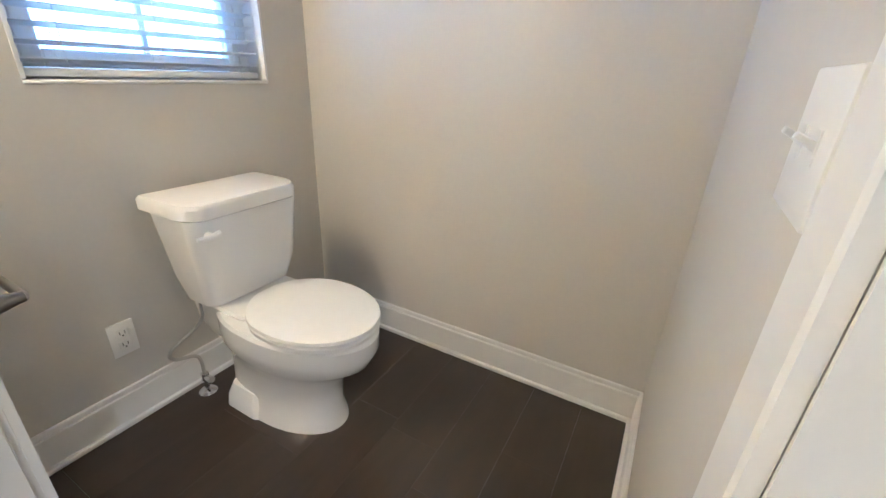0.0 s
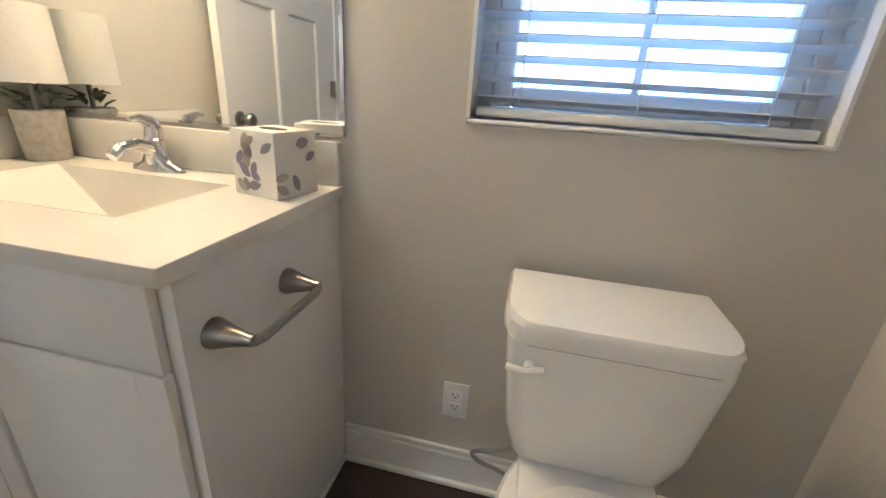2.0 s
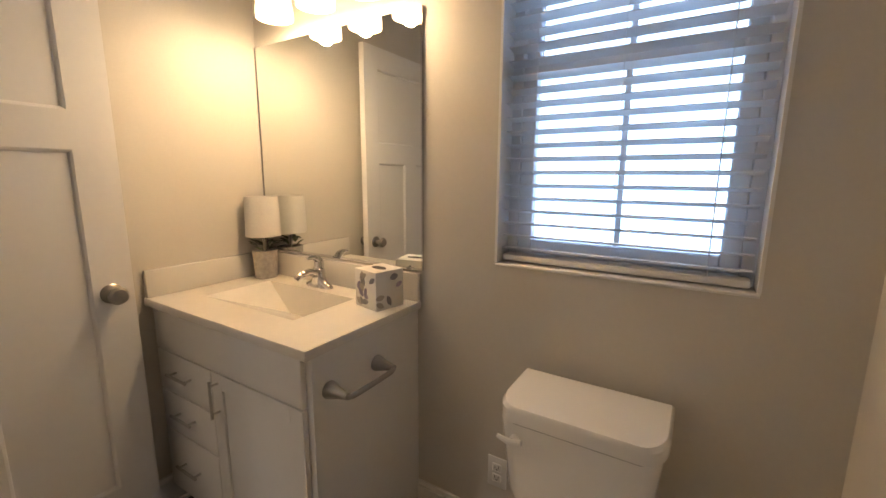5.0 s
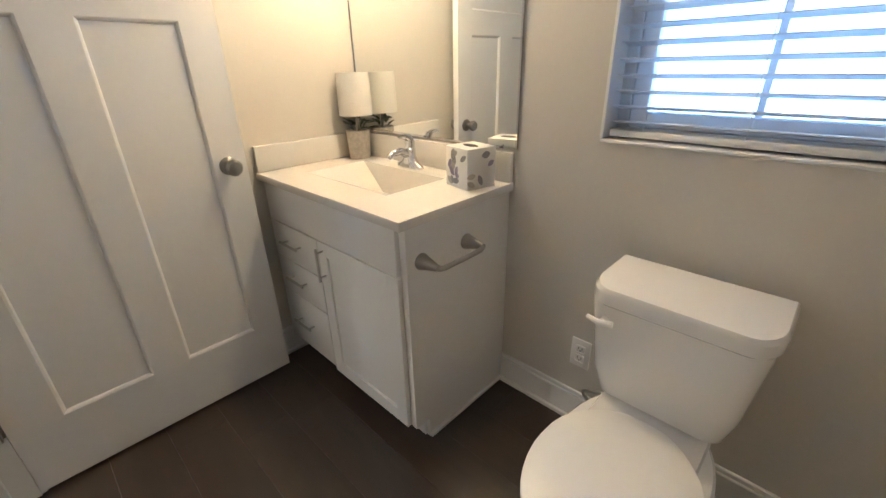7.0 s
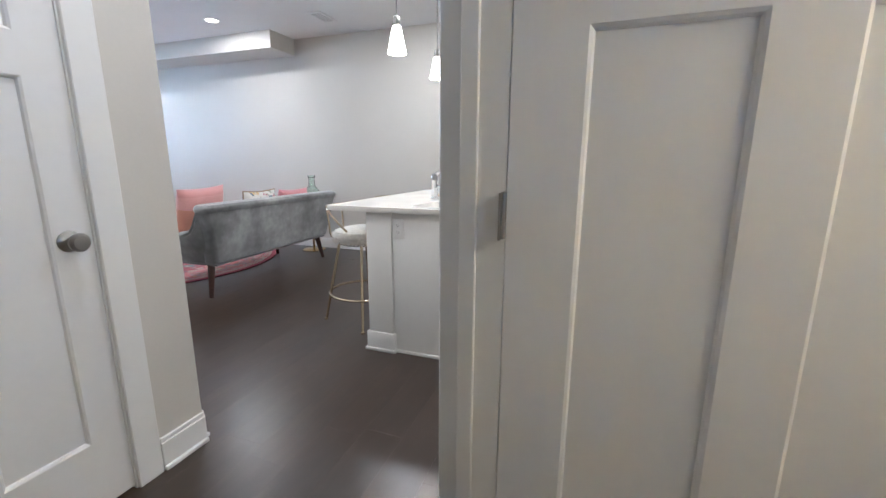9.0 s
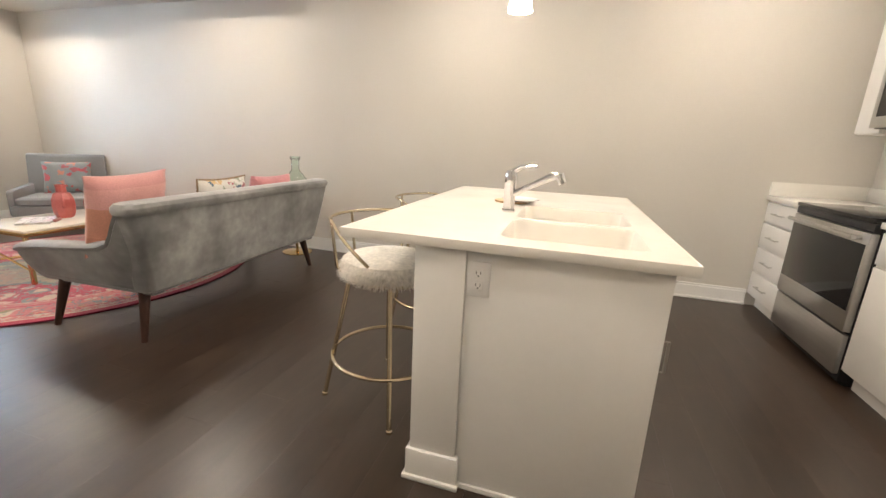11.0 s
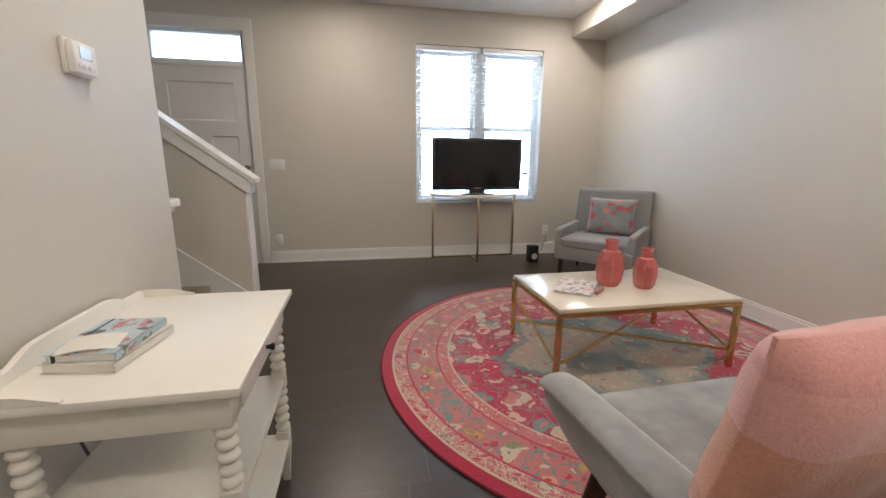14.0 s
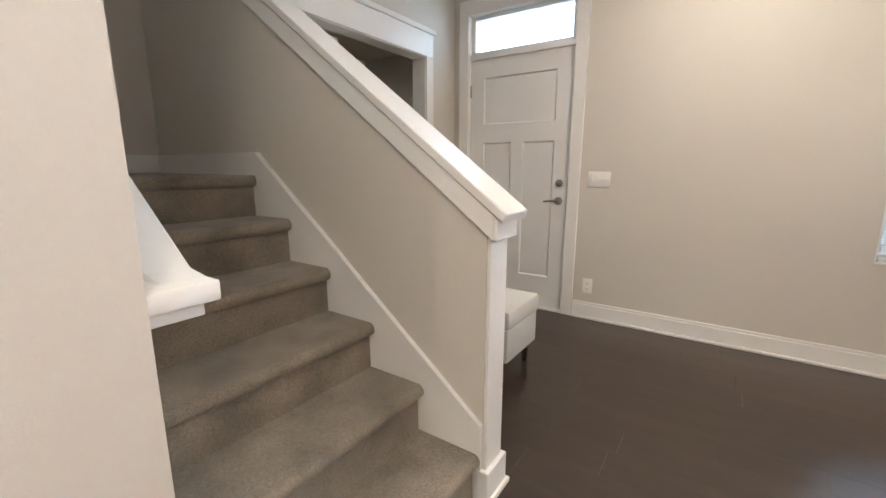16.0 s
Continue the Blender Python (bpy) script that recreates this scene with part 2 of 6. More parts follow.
def base_run(points, closed_side, height=0.135):
    """Baseboard boxes along a wall from (x0, y0) to (x1, y1); closed_side: unit way into the room."""
    (x0, y0), (x1, y1) = points
    sx, sy = closed_side
    bm = bmesh.new()
    for th, a, b in ((0.015, 0.0, height - 0.02), (0.011, height - 0.02, height), (0.027, 0.0, 0.018)):
        xs = sorted((x0, x1 + sx * th)) if sx else sorted((x0, x1))
        ys = sorted((y0, y1 + sy * th)) if sy else sorted((y0, y1))
        box(bm, xs[0], xs[1], ys[0], ys[1], a, b, bevel=0.003, seg=1)
    return structure("baseboard", bm, TRIM, "white painted baseboard with shoe moulding", "baseboard")


# ---------------------------------------------------------------- shell
LEFT, BACK, RIGHT, ENTRY = -0.345, 1.43, 1.722, -0.04      # powder room faces
LONG, FAR, THERMO, NORTH = -4.285, -7.52, -0.655, 1.43     # living room faces
SIDE = 0.78                                                # wall beside the front door
FLOOR_BOX = (-4.40, 1.90, -7.70, 1.60)

wall("wall_back", "y", BACK, BACK + 0.16, -4.45, 1.90, 0, CEIL + 0.05, [(0.828, 1.522, 1.046, 2.20)])
wall("wall_powder_left", "x", LEFT - 0.12, LEFT, -0.16, BACK, 0, CEIL)
wall("wall_powder_right", "x", RIGHT, RIGHT + 0.12, -3.5, BACK, 0, CEIL)
wall("wall_powder_entry", "y", ENTRY - 0.12, ENTRY, LEFT, RIGHT, 0, CEIL, [(-0.25, 0.648, -0.01, 2.05)])
wall("wall_long", "x", LONG - 0.15, LONG, FAR, BACK, 0, CEIL + 0.05)
wall("wall_far", "y", FAR - 0.18, FAR, LONG - 0.15, 1.90, 0, CEIL + 0.05, [(-3.52, -2.02, 0.65, 2.39), (-0.275, 0.63, -0.01, 2.405)])
wall("wall_hall_closet", "y", -1.50, -1.375, -0.585, RIGHT, 0, CEIL, [(-0.30, 0.46, -0.01, 2.05)])
wall("wall_hall_end", "x", -0.585, -0.465, -2.35, -1.50, 0, CEIL)
wall("wall_recess_side", "y", -2.45, -2.35, -0.585, RIGHT, 0, CEIL)
wall("wall_recess", "y", -3.43, -3.31, -0.655, RIGHT, 0, CEIL, [(-0.555, 0.205, -0.01, 2.05)])
wall("wall_thermostat", "x", THERMO, THERMO + 0.12, -4.522, -3.43, 0, CEIL)
wall("wall_stair_upper", "y", -4.521, -4.42, THERMO + 0.12, 1.66, 0, CEIL + 2.0)
wall("wall_stair_end", "x", 1.545, 1.66, -5.56, -4.521, 0, CEIL + 2.0)
wall("wall_door_side", "x", SIDE, SIDE + 0.12, FAR, -5.56, 0, CEIL, [(-7.09, -5.80, -0.01, 2.03)])
bm = bmesh.new()
for spec in ((1.80, 1.86, -7.52, -5.56, 0, 2.75), (0.90, 1.80, -7.52, -7.46, 0, 2.75), (0.90, 1.80, -5.62, -5.562, 0, 2.75), (0.90, 1.86, -7.52, -5.56, 2.2, 2.26)):
    box(bm, *spec)
structure("wall_closet_inside", bm, PAINT, "closet walls behind the sliding doors", "wall")
# unseen walls behind the closed doors, their darkness put in as colour
for name, y0 in (("wall_closet_back", -2.3), ("wall_recess_back", -4.38)):
    bm = bmesh.new()
    box(bm, -0.45, 1.745, y0, y0 + 0.03, 0, CEIL)
    structure(name, bm, DARK, "unseen wall behind a closed door, coloured near-black as shade", "wall")

bm = bmesh.new()
box(bm, -4.45, 1.90, -7.70, -5.50, CEIL, CEIL + 0.1), box(bm, -4.45, -0.53, -5.50, 1.6, CEIL, CEIL + 0.1), box(bm, -0.53, 1.90, -4.42, 1.6, CEIL, CEIL + 0.1)
structure("ceiling", bm, CEILING, "white painted flat ceiling", "ceiling")
bm = bmesh.new()
box(bm, -0.60, 1.90, -5.75, -4.30, CEIL + 1.9, CEIL + 2.0), box(bm, -0.65, -0.53, -5.56, -4.40, CEIL, CEIL + 2), box(bm, -0.60, 1.66, -5.56, -5.44, CEIL, CEIL + 2)
structure("ceiling_stairwell", bm, CEILING, "white ceiling over the stairwell", "ceiling")
bm = bmesh.new()
box(bm, LONG, -3.84, FAR, -3.70, 2.545, CEIL, bevel=0.004, seg=1)
structure("ceiling_soffit", bm, PAINT, "boxed soffit along the living room wall", "ceiling")
bm = bmesh.new()
box(bm, *FLOOR_BOX, -0.12, -0.006)
structure("floor", bm, GAP, "dark oak plank floor", "floor")

# baseboards
for pts, way in [(((0.527, BACK), (RIGHT, BACK)), (0, -1)), (((RIGHT, ENTRY), (RIGHT, BACK)), (-1, 0)), (((0.71, ENTRY), (RIGHT, ENTRY)), (0, 1)),
                 (((LEFT, ENTRY), (LEFT, 0.985)), (1, 0)), (((LONG, FAR), (LONG, 0.80)), (1, 0)), (((LONG, FAR), (-0.37, FAR)), (0, 1)),
                 (((-0.585, -1.375), (-0.395, -1.375)), (0, 1)), (((-0.585, -2.35), (-0.585, -1.375)), (-1, 0)),
                 (((0.555, -1.375), (RIGHT, -1.375)), (0, 1)), (((THERMO, -4.522), (THERMO, -3.31)), (-1, 0)),
                 (((SIDE, -7.52), (SIDE, -7.19)), (-1, 0)), (((-0.465, -0.16), (-0.345, -0.16)), (0, -1)), (((0.738, -0.16), (RIGHT, -0.16)), (0, -1))]:
    base_run(pts, way)


def casing(name, axis, face, way, lo, hi, top, width=0.09, thick=0.018, head=0.0):
    """Flat door casing round an opening on one wall face."""
    bm = bmesh.new()
    a, b = sorted((face, face + way * thick))
    for u0, u1, v0, v1 in ((lo - width, lo, 0, top), (hi, hi + width, 0, top), (lo - width, hi + width, top, top + width + head)):
        spec = (a, b, u0, u1, v0, v1) if axis == "x" else (u0, u1, a, b, v0, v1)
        box(bm, *spec, bevel=0.003, seg=1)
    return structure(name, bm, TRIM, "white painted flat door casing", "door casing")


def jamb(axis, f0, f1, lo, hi, top, stop=None):
    bm = bmesh.new()
    a, b = sorted((f0, f1))
    for u0, u1, v0, v1 in ((lo, lo + 0.004, 0, top), (hi - 0.004, hi, 0, top), (lo, hi, top - 0.004, top)):
        spec = (a - 0.002, b + 0.002, u0, u1, v0, v1) if axis == "x" else (u0, u1, a - 0.002, b + 0.002, v0, v1)
        box(bm, *spec)
    if stop is not None:
        for u0, u1, v0, v1 in ((lo + 0.004, lo + 0.015, 0, top), (hi - 0.015, hi - 0.004, 0, top), (lo, hi, top - 0.015, top)):
            spec = (stop, stop + 0.035, u0, u1, v0, v1) if axis == "x" else (u0, u1, stop, stop + 0.035, v0, v1)
            box(bm, *spec, bevel=0.002, seg=1)
    return structure("door_jamb", bm, TRIM, "white painted door jamb with stop", "door jamb")


casing("trim_powder_inside", "y", ENTRY, 1, -0.25, 0.648, 2.05, width=0.062)
casing("trim_powder_hall", "y", ENTRY - 0.12, -1, -0.25, 0.648, 2.05)
jamb("y", ENTRY - 0.12, ENTRY, -0.25, 0.648, 2.05, ENTRY - 0.09)
casing("trim_hall_closet", "y", -1.375, 1, -0.30, 0.46, 2.05)
jamb("y", -1.5, -1.375, -0.30, 0.46, 2.05)
casing("trim_recess", "y", -3.31, 1, -0.555, 0.205, 2.05)
jamb("y", -3.43, -3.31, -0.555, 0.205, 2.05)
casing("trim_front_door", "y", FAR, 1, -0.275, 0.63, 2.405, head=0.03)
jamb("y", FAR - 0.18, FAR, -0.275, 0.63, 2.405)
casing("trim_coat_closet", "x", SIDE, -1, -7.09, -5.80, 2.03, head=0.09)
jamb("x", SIDE, SIDE + 0.12, -7.09, -5.80, 2.03)
bm = bmesh.new()
box(bm, SIDE - 0.034, SIDE, -7.20, -5.70, 2.20, 2.235, bevel=0.004, seg=1)
structure("trim_closet_cap", bm, TRIM, "white cap moulding over the closet opening", "moulding")


def knob(parent, x, y, z, way, lever=False):
    """A round brushed knob; way: outward axis as a unit vector."""
    m = Matrix.Translation((x, y, z)) @ Vector(way).to_track_quat("Z", "Y").to_matrix().to_4x4()
    bm = bmesh.new()
    turned(bm, [(0.0, 0.0), (0.032, 0.0), (0.033, 0.004), (0.028, 0.009), (0.013, 0.012), (0.012, 0.030), (0.02, 0.036), (0.028, 0.046), (0.029, 0.056), (0.022, 0.066), (0.0, 0.069)], m, 24)
    return part("door_knob", bm, NICKEL, parent, "brushed nickel round knob")


def panel_door(name, label, width, height, thick, bars, style="three"):
    """A door leaf from u=0 to width at y 0..thick, with recessed flat panels. bars: (lo, hi, z0, z1) of the panels."""
    leaf = thing(name, label, "door")
    us = sorted({0, width, *[b[0] for b in bars], *[b[1] for b in bars]})
    vs = sorted({0, height, *[b[2] for b in bars], *[b[3] for b in bars]})
    bm = bmesh.new()
    r = 0.012
    for a, b in zip(us, us[1:]):
        for c, d in zip(vs, vs[1:]):
            hole = any(q[0] <= a and b <= q[1] and q[2] <= c and d <= q[3] for q in bars)
            if not hole:
                box(bm, a, b, 0, thick, c, d)
    bmesh.ops.remove_doubles(bm, verts=bm.verts, dist=0.0002)
    seen = {}
    for f in bm.faces:
        seen.setdefault(tuple(round(c, 4) for c in f.calc_center_median()), []).append(f)
    bmesh.ops.delete(bm, geom=[f for fs in seen.values() if len(fs) > 1 for f in fs], context="FACES")
    part("leaf_frame", bm, DOOR, leaf, smooth=False)
    for q in bars:
        bm = bmesh.new()
        box(bm, q[0] - 0.004, q[1] + 0.004, r, thick - r, q[2] - 0.004, q[3] + 0.004)
        fresh = bmesh.new()
        for face, d in ((0.0003, 1), (thick - 0.0003, -1)):
            loops = []
            for e, y in ((0.0, face), (0.003, face + d * 0.002), (0.006, face + d * 0.004), (0.010, face + d * (r + 0.0002))):
                loops.append([fresh.verts.new(p) for p in ((q[0] + e, y, q[2] + e), (q[1] - e, y, q[2] + e), (q[1] - e, y, q[3] - e), (q[0] + e, y, q[3] - e))])
            for u, v in zip(loops, loops[1:]):
                for i in range(4):
                    j = (i + 1) % 4
                    k = (u[i], u[j], v[j], v[i])
                    fresh.faces.new(k if d > 0 else k[::-1])
        join(bm, fresh)
        part("door_panel", bm, DOOR, leaf, smooth=False)
    return leaf


def hinges(parent, x, y, zs):
    for z in zs:
        bm = bmesh.new()
        box(bm, x - 0.016, x + 0.016, y - 0.0035, y, z - 0.045, z + 0.045)
        turned(bm, [(0.0, -0.047), (0.006, -0.045), (0.006, 0.045), (0.0, 0.047)], Matrix.Translation((x, y - 0.006, z)), 12)
        part("hinge", bm, NICKEL, parent, "brushed nickel butt hinge")


W = 0.868
TWO_OVER = [(0.130, W - 0.113, 1.505, 1.915), (0.130, 0.385, 0.24, 1.39), (0.50, W - 0.113, 0.24, 1.39)]
powder_door = panel_door("door_powder", "white painted panel door standing open into the powder room", W, 2.03, 0.035, TWO_OVER)
knob(powder_door, W - 0.065, 0.0, 0.93, (0, -1, 0)), knob(powder_door, W - 0.065, 0.035, 0.93, (0, 1, 0))
for z in (0.30, 1.06, 1.83):
    bm = bmesh.new()
    box(bm, -0.0035, 0, 0.002, 0.033, z - 0.045, z + 0.045), box(bm, -0.010, -0.0065, -0.03, 0.0, z - 0.045, z + 0.045)
    turned(bm, [(0.0, -0.047), (0.006, -0.045), (0.006, 0.045), (0.0, 0.047)], Matrix.Translation((-0.006, -0.003, z)), 12)
    part("hinge", bm, NICKEL, powder_door, "brushed nickel butt hinge")
powder_door.matrix_basis = pose(-0.245, -0.036, 0.012, 0, 0, 90)
powder_door["kind"] = "structure"

W2 = 0.752
TWO2 = [(0.105, W2 - 0.105, 1.505, 1.915), (0.105, 0.325, 0.24, 1.39), (0.427, W2 - 0.105, 0.24, 1.39)]
hall_door = panel_door("door_hall_closet", "white painted panel door, closed, in the hall", W2, 2.03, 0.035, TWO2)
hall_door.matrix_basis = pose(0.456, -1.375 - 0.006, 0.012, 0, 0, 180)
knob(hall_door, W2 - 0.065, 0.0, 0.92, (0, -1, 0))
recess_door = panel_door("door_recess", "white painted panel door, closed, in the wall recess", W2, 2.03, 0.035, TWO2)
recess_door.matrix_basis = pose(0.201, -3.31 - 0.006, 0.012, 0, 0, 180)
knob(recess_door, W2 - 0.045, 0.0, 0.92, (0, -1, 0))
for d in (hall_door, recess_door):
    d["kind"] = "structure"
FW = 0.895
FBARS = [(0.13, FW - 0.13, 1.52, 1.90), (0.13, 0.395, 0.26, 1.37), (0.50, FW - 0.13, 0.26, 1.37)]
front_door = panel_door("door_front", "white painted three-panel front door, closed under a transom", FW, 2.045, 0.045, FBARS)
front_door.matrix_basis = pose(0.6255, FAR - 0.02, 0.015, 0, 0, 180)
front_door["kind"] = "structure"
for z, r in ((1.04, 0.028),):
    bm = bmesh.new()
    turned(bm, [(0.0, 0.0), (0.03, 0.0), (0.03, 0.012), (0.018, 0.016), (0.0, 0.017)], pose(FW - 0.07, 0, z, 90), 20)
    box(bm, FW - 0.074, FW - 0.066, -0.03, -0.012, z - 0.014, z + 0.014, bevel=0.002)
    part("deadbolt", bm, NICKEL, front_door, "brushed nickel deadbolt turn")
bm = bmesh.new()
turned(bm, [(0.0, 0.0), (0.032, 0.0), (0.032, 0.008), (0.012, 0.012), (0.011, 0.045), (0.0, 0.046)], pose(FW - 0.07, 0, 0.90, 90), 20)
tube(bm, [(FW - 0.07, -0.042, 0.90), (FW - 0.10, -0.046, 0.902), (FW - 0.15, -0.044, 0.898), (FW - 0.18, -0.038, 0.893)], 0.008, 10)
part("lever_handle", bm, NICKEL, front_door, "brushed nickel lever handle")
for z in (0.25, 1.05, 1.80):
    bm = bmesh.new()
    box(bm, -0.01, 0.012, -0.004, 0.0, z - 0.05, z + 0.05)
    part("hinge", bm, NICKEL, front_door, "brushed nickel butt hinge")
bm = bmesh.new()
box(bm, -0.275, 0.63, FAR - 0.14, FAR - 0.005, 2.062, 2.105, bevel=0.003), box(bm, -0.275, 0.63, FAR - 0.14, FAR + 0.01, -0.004, 0.014)
structure("trim_transom_bar", bm, TRIM, "white bar between front door and transom", "door frame")
transom = tagged(thing("window_transom", "narrow clear transom window above the front door", "window"), kind="structure")
boxes("window_frame", VINYL, transom, (-0.271, -0.235, FAR - 0.10, FAR - 0.03, 2.106, 2.40), (0.59, 0.626, FAR - 0.10, FAR - 0.03, 2.106, 2.40),
      (-0.235, 0.59, FAR - 0.10, FAR - 0.03, 2.372, 2.40), (-0.235, 0.59, FAR - 0.10, FAR - 0.03, 2.106, 2.126), bevel=0.002)
pane = boxes("pane", GLASS, transom, (-0.235, 0.59, FAR - 0.075, FAR - 0.071, 2.126, 2.372))
pane.visible_shadow = False
bm = bmesh.new()
box(bm, 0.95, 0.98, -6.35, -5.82, 0.01, 2.02, bevel=0.003)
structure("door_closet_slider", bm, DOOR, "white sliding closet door, half open", "closet door")


# windows with sashes and slatted blinds
def sash(parent, x0, x1, y, z0, z1, rail=0.045):
    bm = bmesh.new()
    for s in ((x0, x0 + rail, y, y + 0.04, z0, z1), (x1 - rail, x1, y, y + 0.04, z0, z1), (x0 + rail, x1 - rail, y, y + 0.04, z0, z0 + rail), (x0 + rail, x1 - rail, y, y + 0.04, z1 - rail, z1)):
        box(bm, *s, bevel=0.004, seg=1)
    f = part("sash", bm, VINYL, parent)
    p = boxes("pane", GLASS, f, (x0 + rail - 0.004, x1 - rail + 0.004, y + 0.018, y + 0.022, z0 + rail - 0.004, z1 - rail + 0.004))
    p.visible_shadow = False
    return f


def blind(label, x0, x1, y, z0, z1, tilt, pitch=0.0415, depth=0.048, lift=0.0):
    b = thing("window_blind", label, "window blind", "window blinds")
    boxes("headrail", BLIND, b, (x0, x1, y - 0.03, y + 0.03, z1 - 0.05, z1 - 0.002), bevel=0.004)
    boxes("bottom_rail", BLIND, b, (x0, x1, y - 0.026, y + 0.026, z0 + 0.004, z0 + 0.024), bevel=0.005)
    bm = bmesh.new()
    curve = [(-depth / 2, -0.002), (-depth / 4, 0.0008), (0, 0.0016), (depth / 4, 0.0008), (depth / 2, -0.002)]
    outline = [(u, v) for u, v in curve] + [(u, v - 0.003) for u, v in reversed(curve)]
    prism(bm, outline, "x", x0 - (x0 + x1) / 2, x1 - (x0 + x1) / 2)
    first = part("slat", bm, BLIND, b)
    n = int((z1 - z0 - 0.085) / pitch)
    for i in range(n):
        s = first if not i else new("slat", first.data)
        s.parent = b
        s.matrix_basis = pose((x0 + x1) / 2, y, z0 + 0.045 + i * pitch, tilt + random.uniform(-1.5, 1.5), 0, 0)
    for fx in (0.14, 0.5, 0.86):
        bm = bmesh.new()
        for dy in (-depth / 2 - 0.001, depth / 2 + 0.001):
            tube(bm, [(x0 + (x1 - x0) * fx, y + dy, z0 + 0.02), (x0 + (x1 - x0) * fx, y + dy, z1 - 0.05)], 0.0012, 6)
        part("ladder_cord", bm, BLIND, b)
    return b


WX0, WX1, WZ0 = 0.828, 1.522, 1.046          # powder room window opening
powder_window = tagged(thing("window_powder", "white vinyl double-hung window over the toilet", "window"), kind="structure")
boxes("window_frame", VINYL, powder_window, (WX0, WX0 + 0.04, BACK + 0.085, BACK + 0.155, WZ0, 2.20), (WX1 - 0.04, WX1, BACK + 0.085, BACK + 0.155, WZ0, 2.20),
      (WX0 + 0.04, WX1 - 0.04, BACK + 0.085, BACK + 0.155, WZ0, WZ0 + 0.035), (WX0 + 0.04, WX1 - 0.04, BACK + 0.085, BACK + 0.155, 2.165, 2.20), bevel=0.003)
sash(powder_window, WX0 + 0.041, WX1 - 0.041, BACK + 0.09, WZ0 + 0.036, 1.675), sash(powder_window, WX0 + 0.041, WX1 - 0.041, BACK + 0.112, 1.635, 2.164)
boxes("muntin", VINYL, powder_window, (1.167, 1.183, BACK + 0.100, BACK + 0.116, WZ0 + 0.08, 1.63), bevel=0.002)
boxes("muntin", VINYL, powder_window, (1.167, 1.183, BACK + 0.122, BACK + 0.138, 1.68, 2.12), bevel=0.002)
boxes("muntin", VINYL, powder_window, (WX0 + 0.086, WX1 - 0.086, BACK + 0.102, BACK + 0.114, 1.378, 1.392), bevel=0.002)
boxes("window_sill", TRIM, powder_window, (WX0 + 0.001, WX1 - 0.001, BACK - 0.004, BACK + 0.085, WZ0 + 0.0005, WZ0 + 0.010), bevel=0.003)
boxes("reveal_trim", TRIM, powder_window, (WX0 + 0.0002, WX0 + 0.0085, BACK - 0.003, BACK + 0.085, WZ0 + 0.011, 2.19), (WX1 - 0.0085, WX1 - 0.0002, BACK - 0.003, BACK + 0.085, WZ0 + 0.011, 2.19))
blind("white two-inch slat blind lowered over the powder room window", WX0 + 0.015, WX1 - 0.02, BACK + 0.048, WZ0 + 0.012, 2.195, -12, 0.0405)

living_window = tagged(thing("window_living", "twin white double-hung window behind the television", "window"), kind="structure")
boxes("window_frame", VINYL, living_window, (-3.52, -3.485, FAR - 0.17, FAR - 0.09, 0.65, 2.39), (-2.055, -2.02, FAR - 0.17, FAR - 0.09, 0.65, 2.39),
      (-2.82, -2.72, FAR - 0.17, FAR - 0.06, 0.65, 2.39), (-3.485, -2.82, FAR - 0.17, FAR - 0.09, 0.65, 0.69), (-2.72, -2.055, FAR - 0.17, FAR - 0.09, 0.65, 0.69),
      (-3.485, -2.82, FAR - 0.17, FAR - 0.09, 2.35, 2.39), (-2.72, -2.055, FAR - 0.17, FAR - 0.09, 2.35, 2.39), bevel=0.003)
for x0, x1 in ((-3.484, -2.821), (-2.719, -2.056)):
    sash(living_window, x0, x1, FAR - 0.13, 0.691, 1.53), sash(living_window, x0, x1, FAR - 0.155, 1.49, 2.349)
boxes("window_sill", TRIM, living_window, (-3.519, -2.021, FAR - 0.09, FAR + 0.004, 0.6505, 0.662), bevel=0.003)
boxes("reveal_trim", TRIM, living_window, (-3.5198, -3.512, FAR - 0.09, FAR + 0.003, 0.663, 2.389), (-2.028, -2.0202, FAR - 0.09, FAR + 0.003, 0.663, 2.389))
blind("white two-inch slat blind lowered over the front window", -3.505, -2.785, FAR - 0.035, 0.668, 2.385, 2, 0.043)
blind("white two-inch slat blind lowered over the front window", -2.755, -2.035, FAR - 0.035, 0.668, 2.385, 2, 0.043)

# daylight outside: ground, hazy distance
GROUND = shader("lawn_and_walk", (0.22, 0.23, 0.18), 0.9, grain=0.3, stain=0.3, stain_scale=0.4)
bm = bmesh.new()
box(bm, -400, 400, -400, -7.75, -0.6, -0.5), box(bm, -400, 400, 1.65, 400, -0.6, -0.5), box(bm, -400, -4.6, -7.75, 1.65, -0.6, -0.5), box(bm, 2.1, 400, -7.75, 1.65, -0.6, -0.5)
structure("ground", bm, GROUND, "pale ground outside the house", "ground")
HAZE = glowing("hazy_sky", (0.56, 0.80, 1.0), 6.0)
HAZE_YARD = glowing("hazy_yard_sky", (0.36, 0.62, 1.0), 5.0)
for name, y0, y1, glow in (("backdrop_street", -13.0, -12.9, HAZE), ("backdrop_yard", 6.4, 6.5, HAZE_YARD)):
    bm = bmesh.new()
    box(bm, -12, 9, y0, y1, -0.5, 7.5)
    structure(name, bm, glow, "bright hazy daylight outside the window", "backdrop")

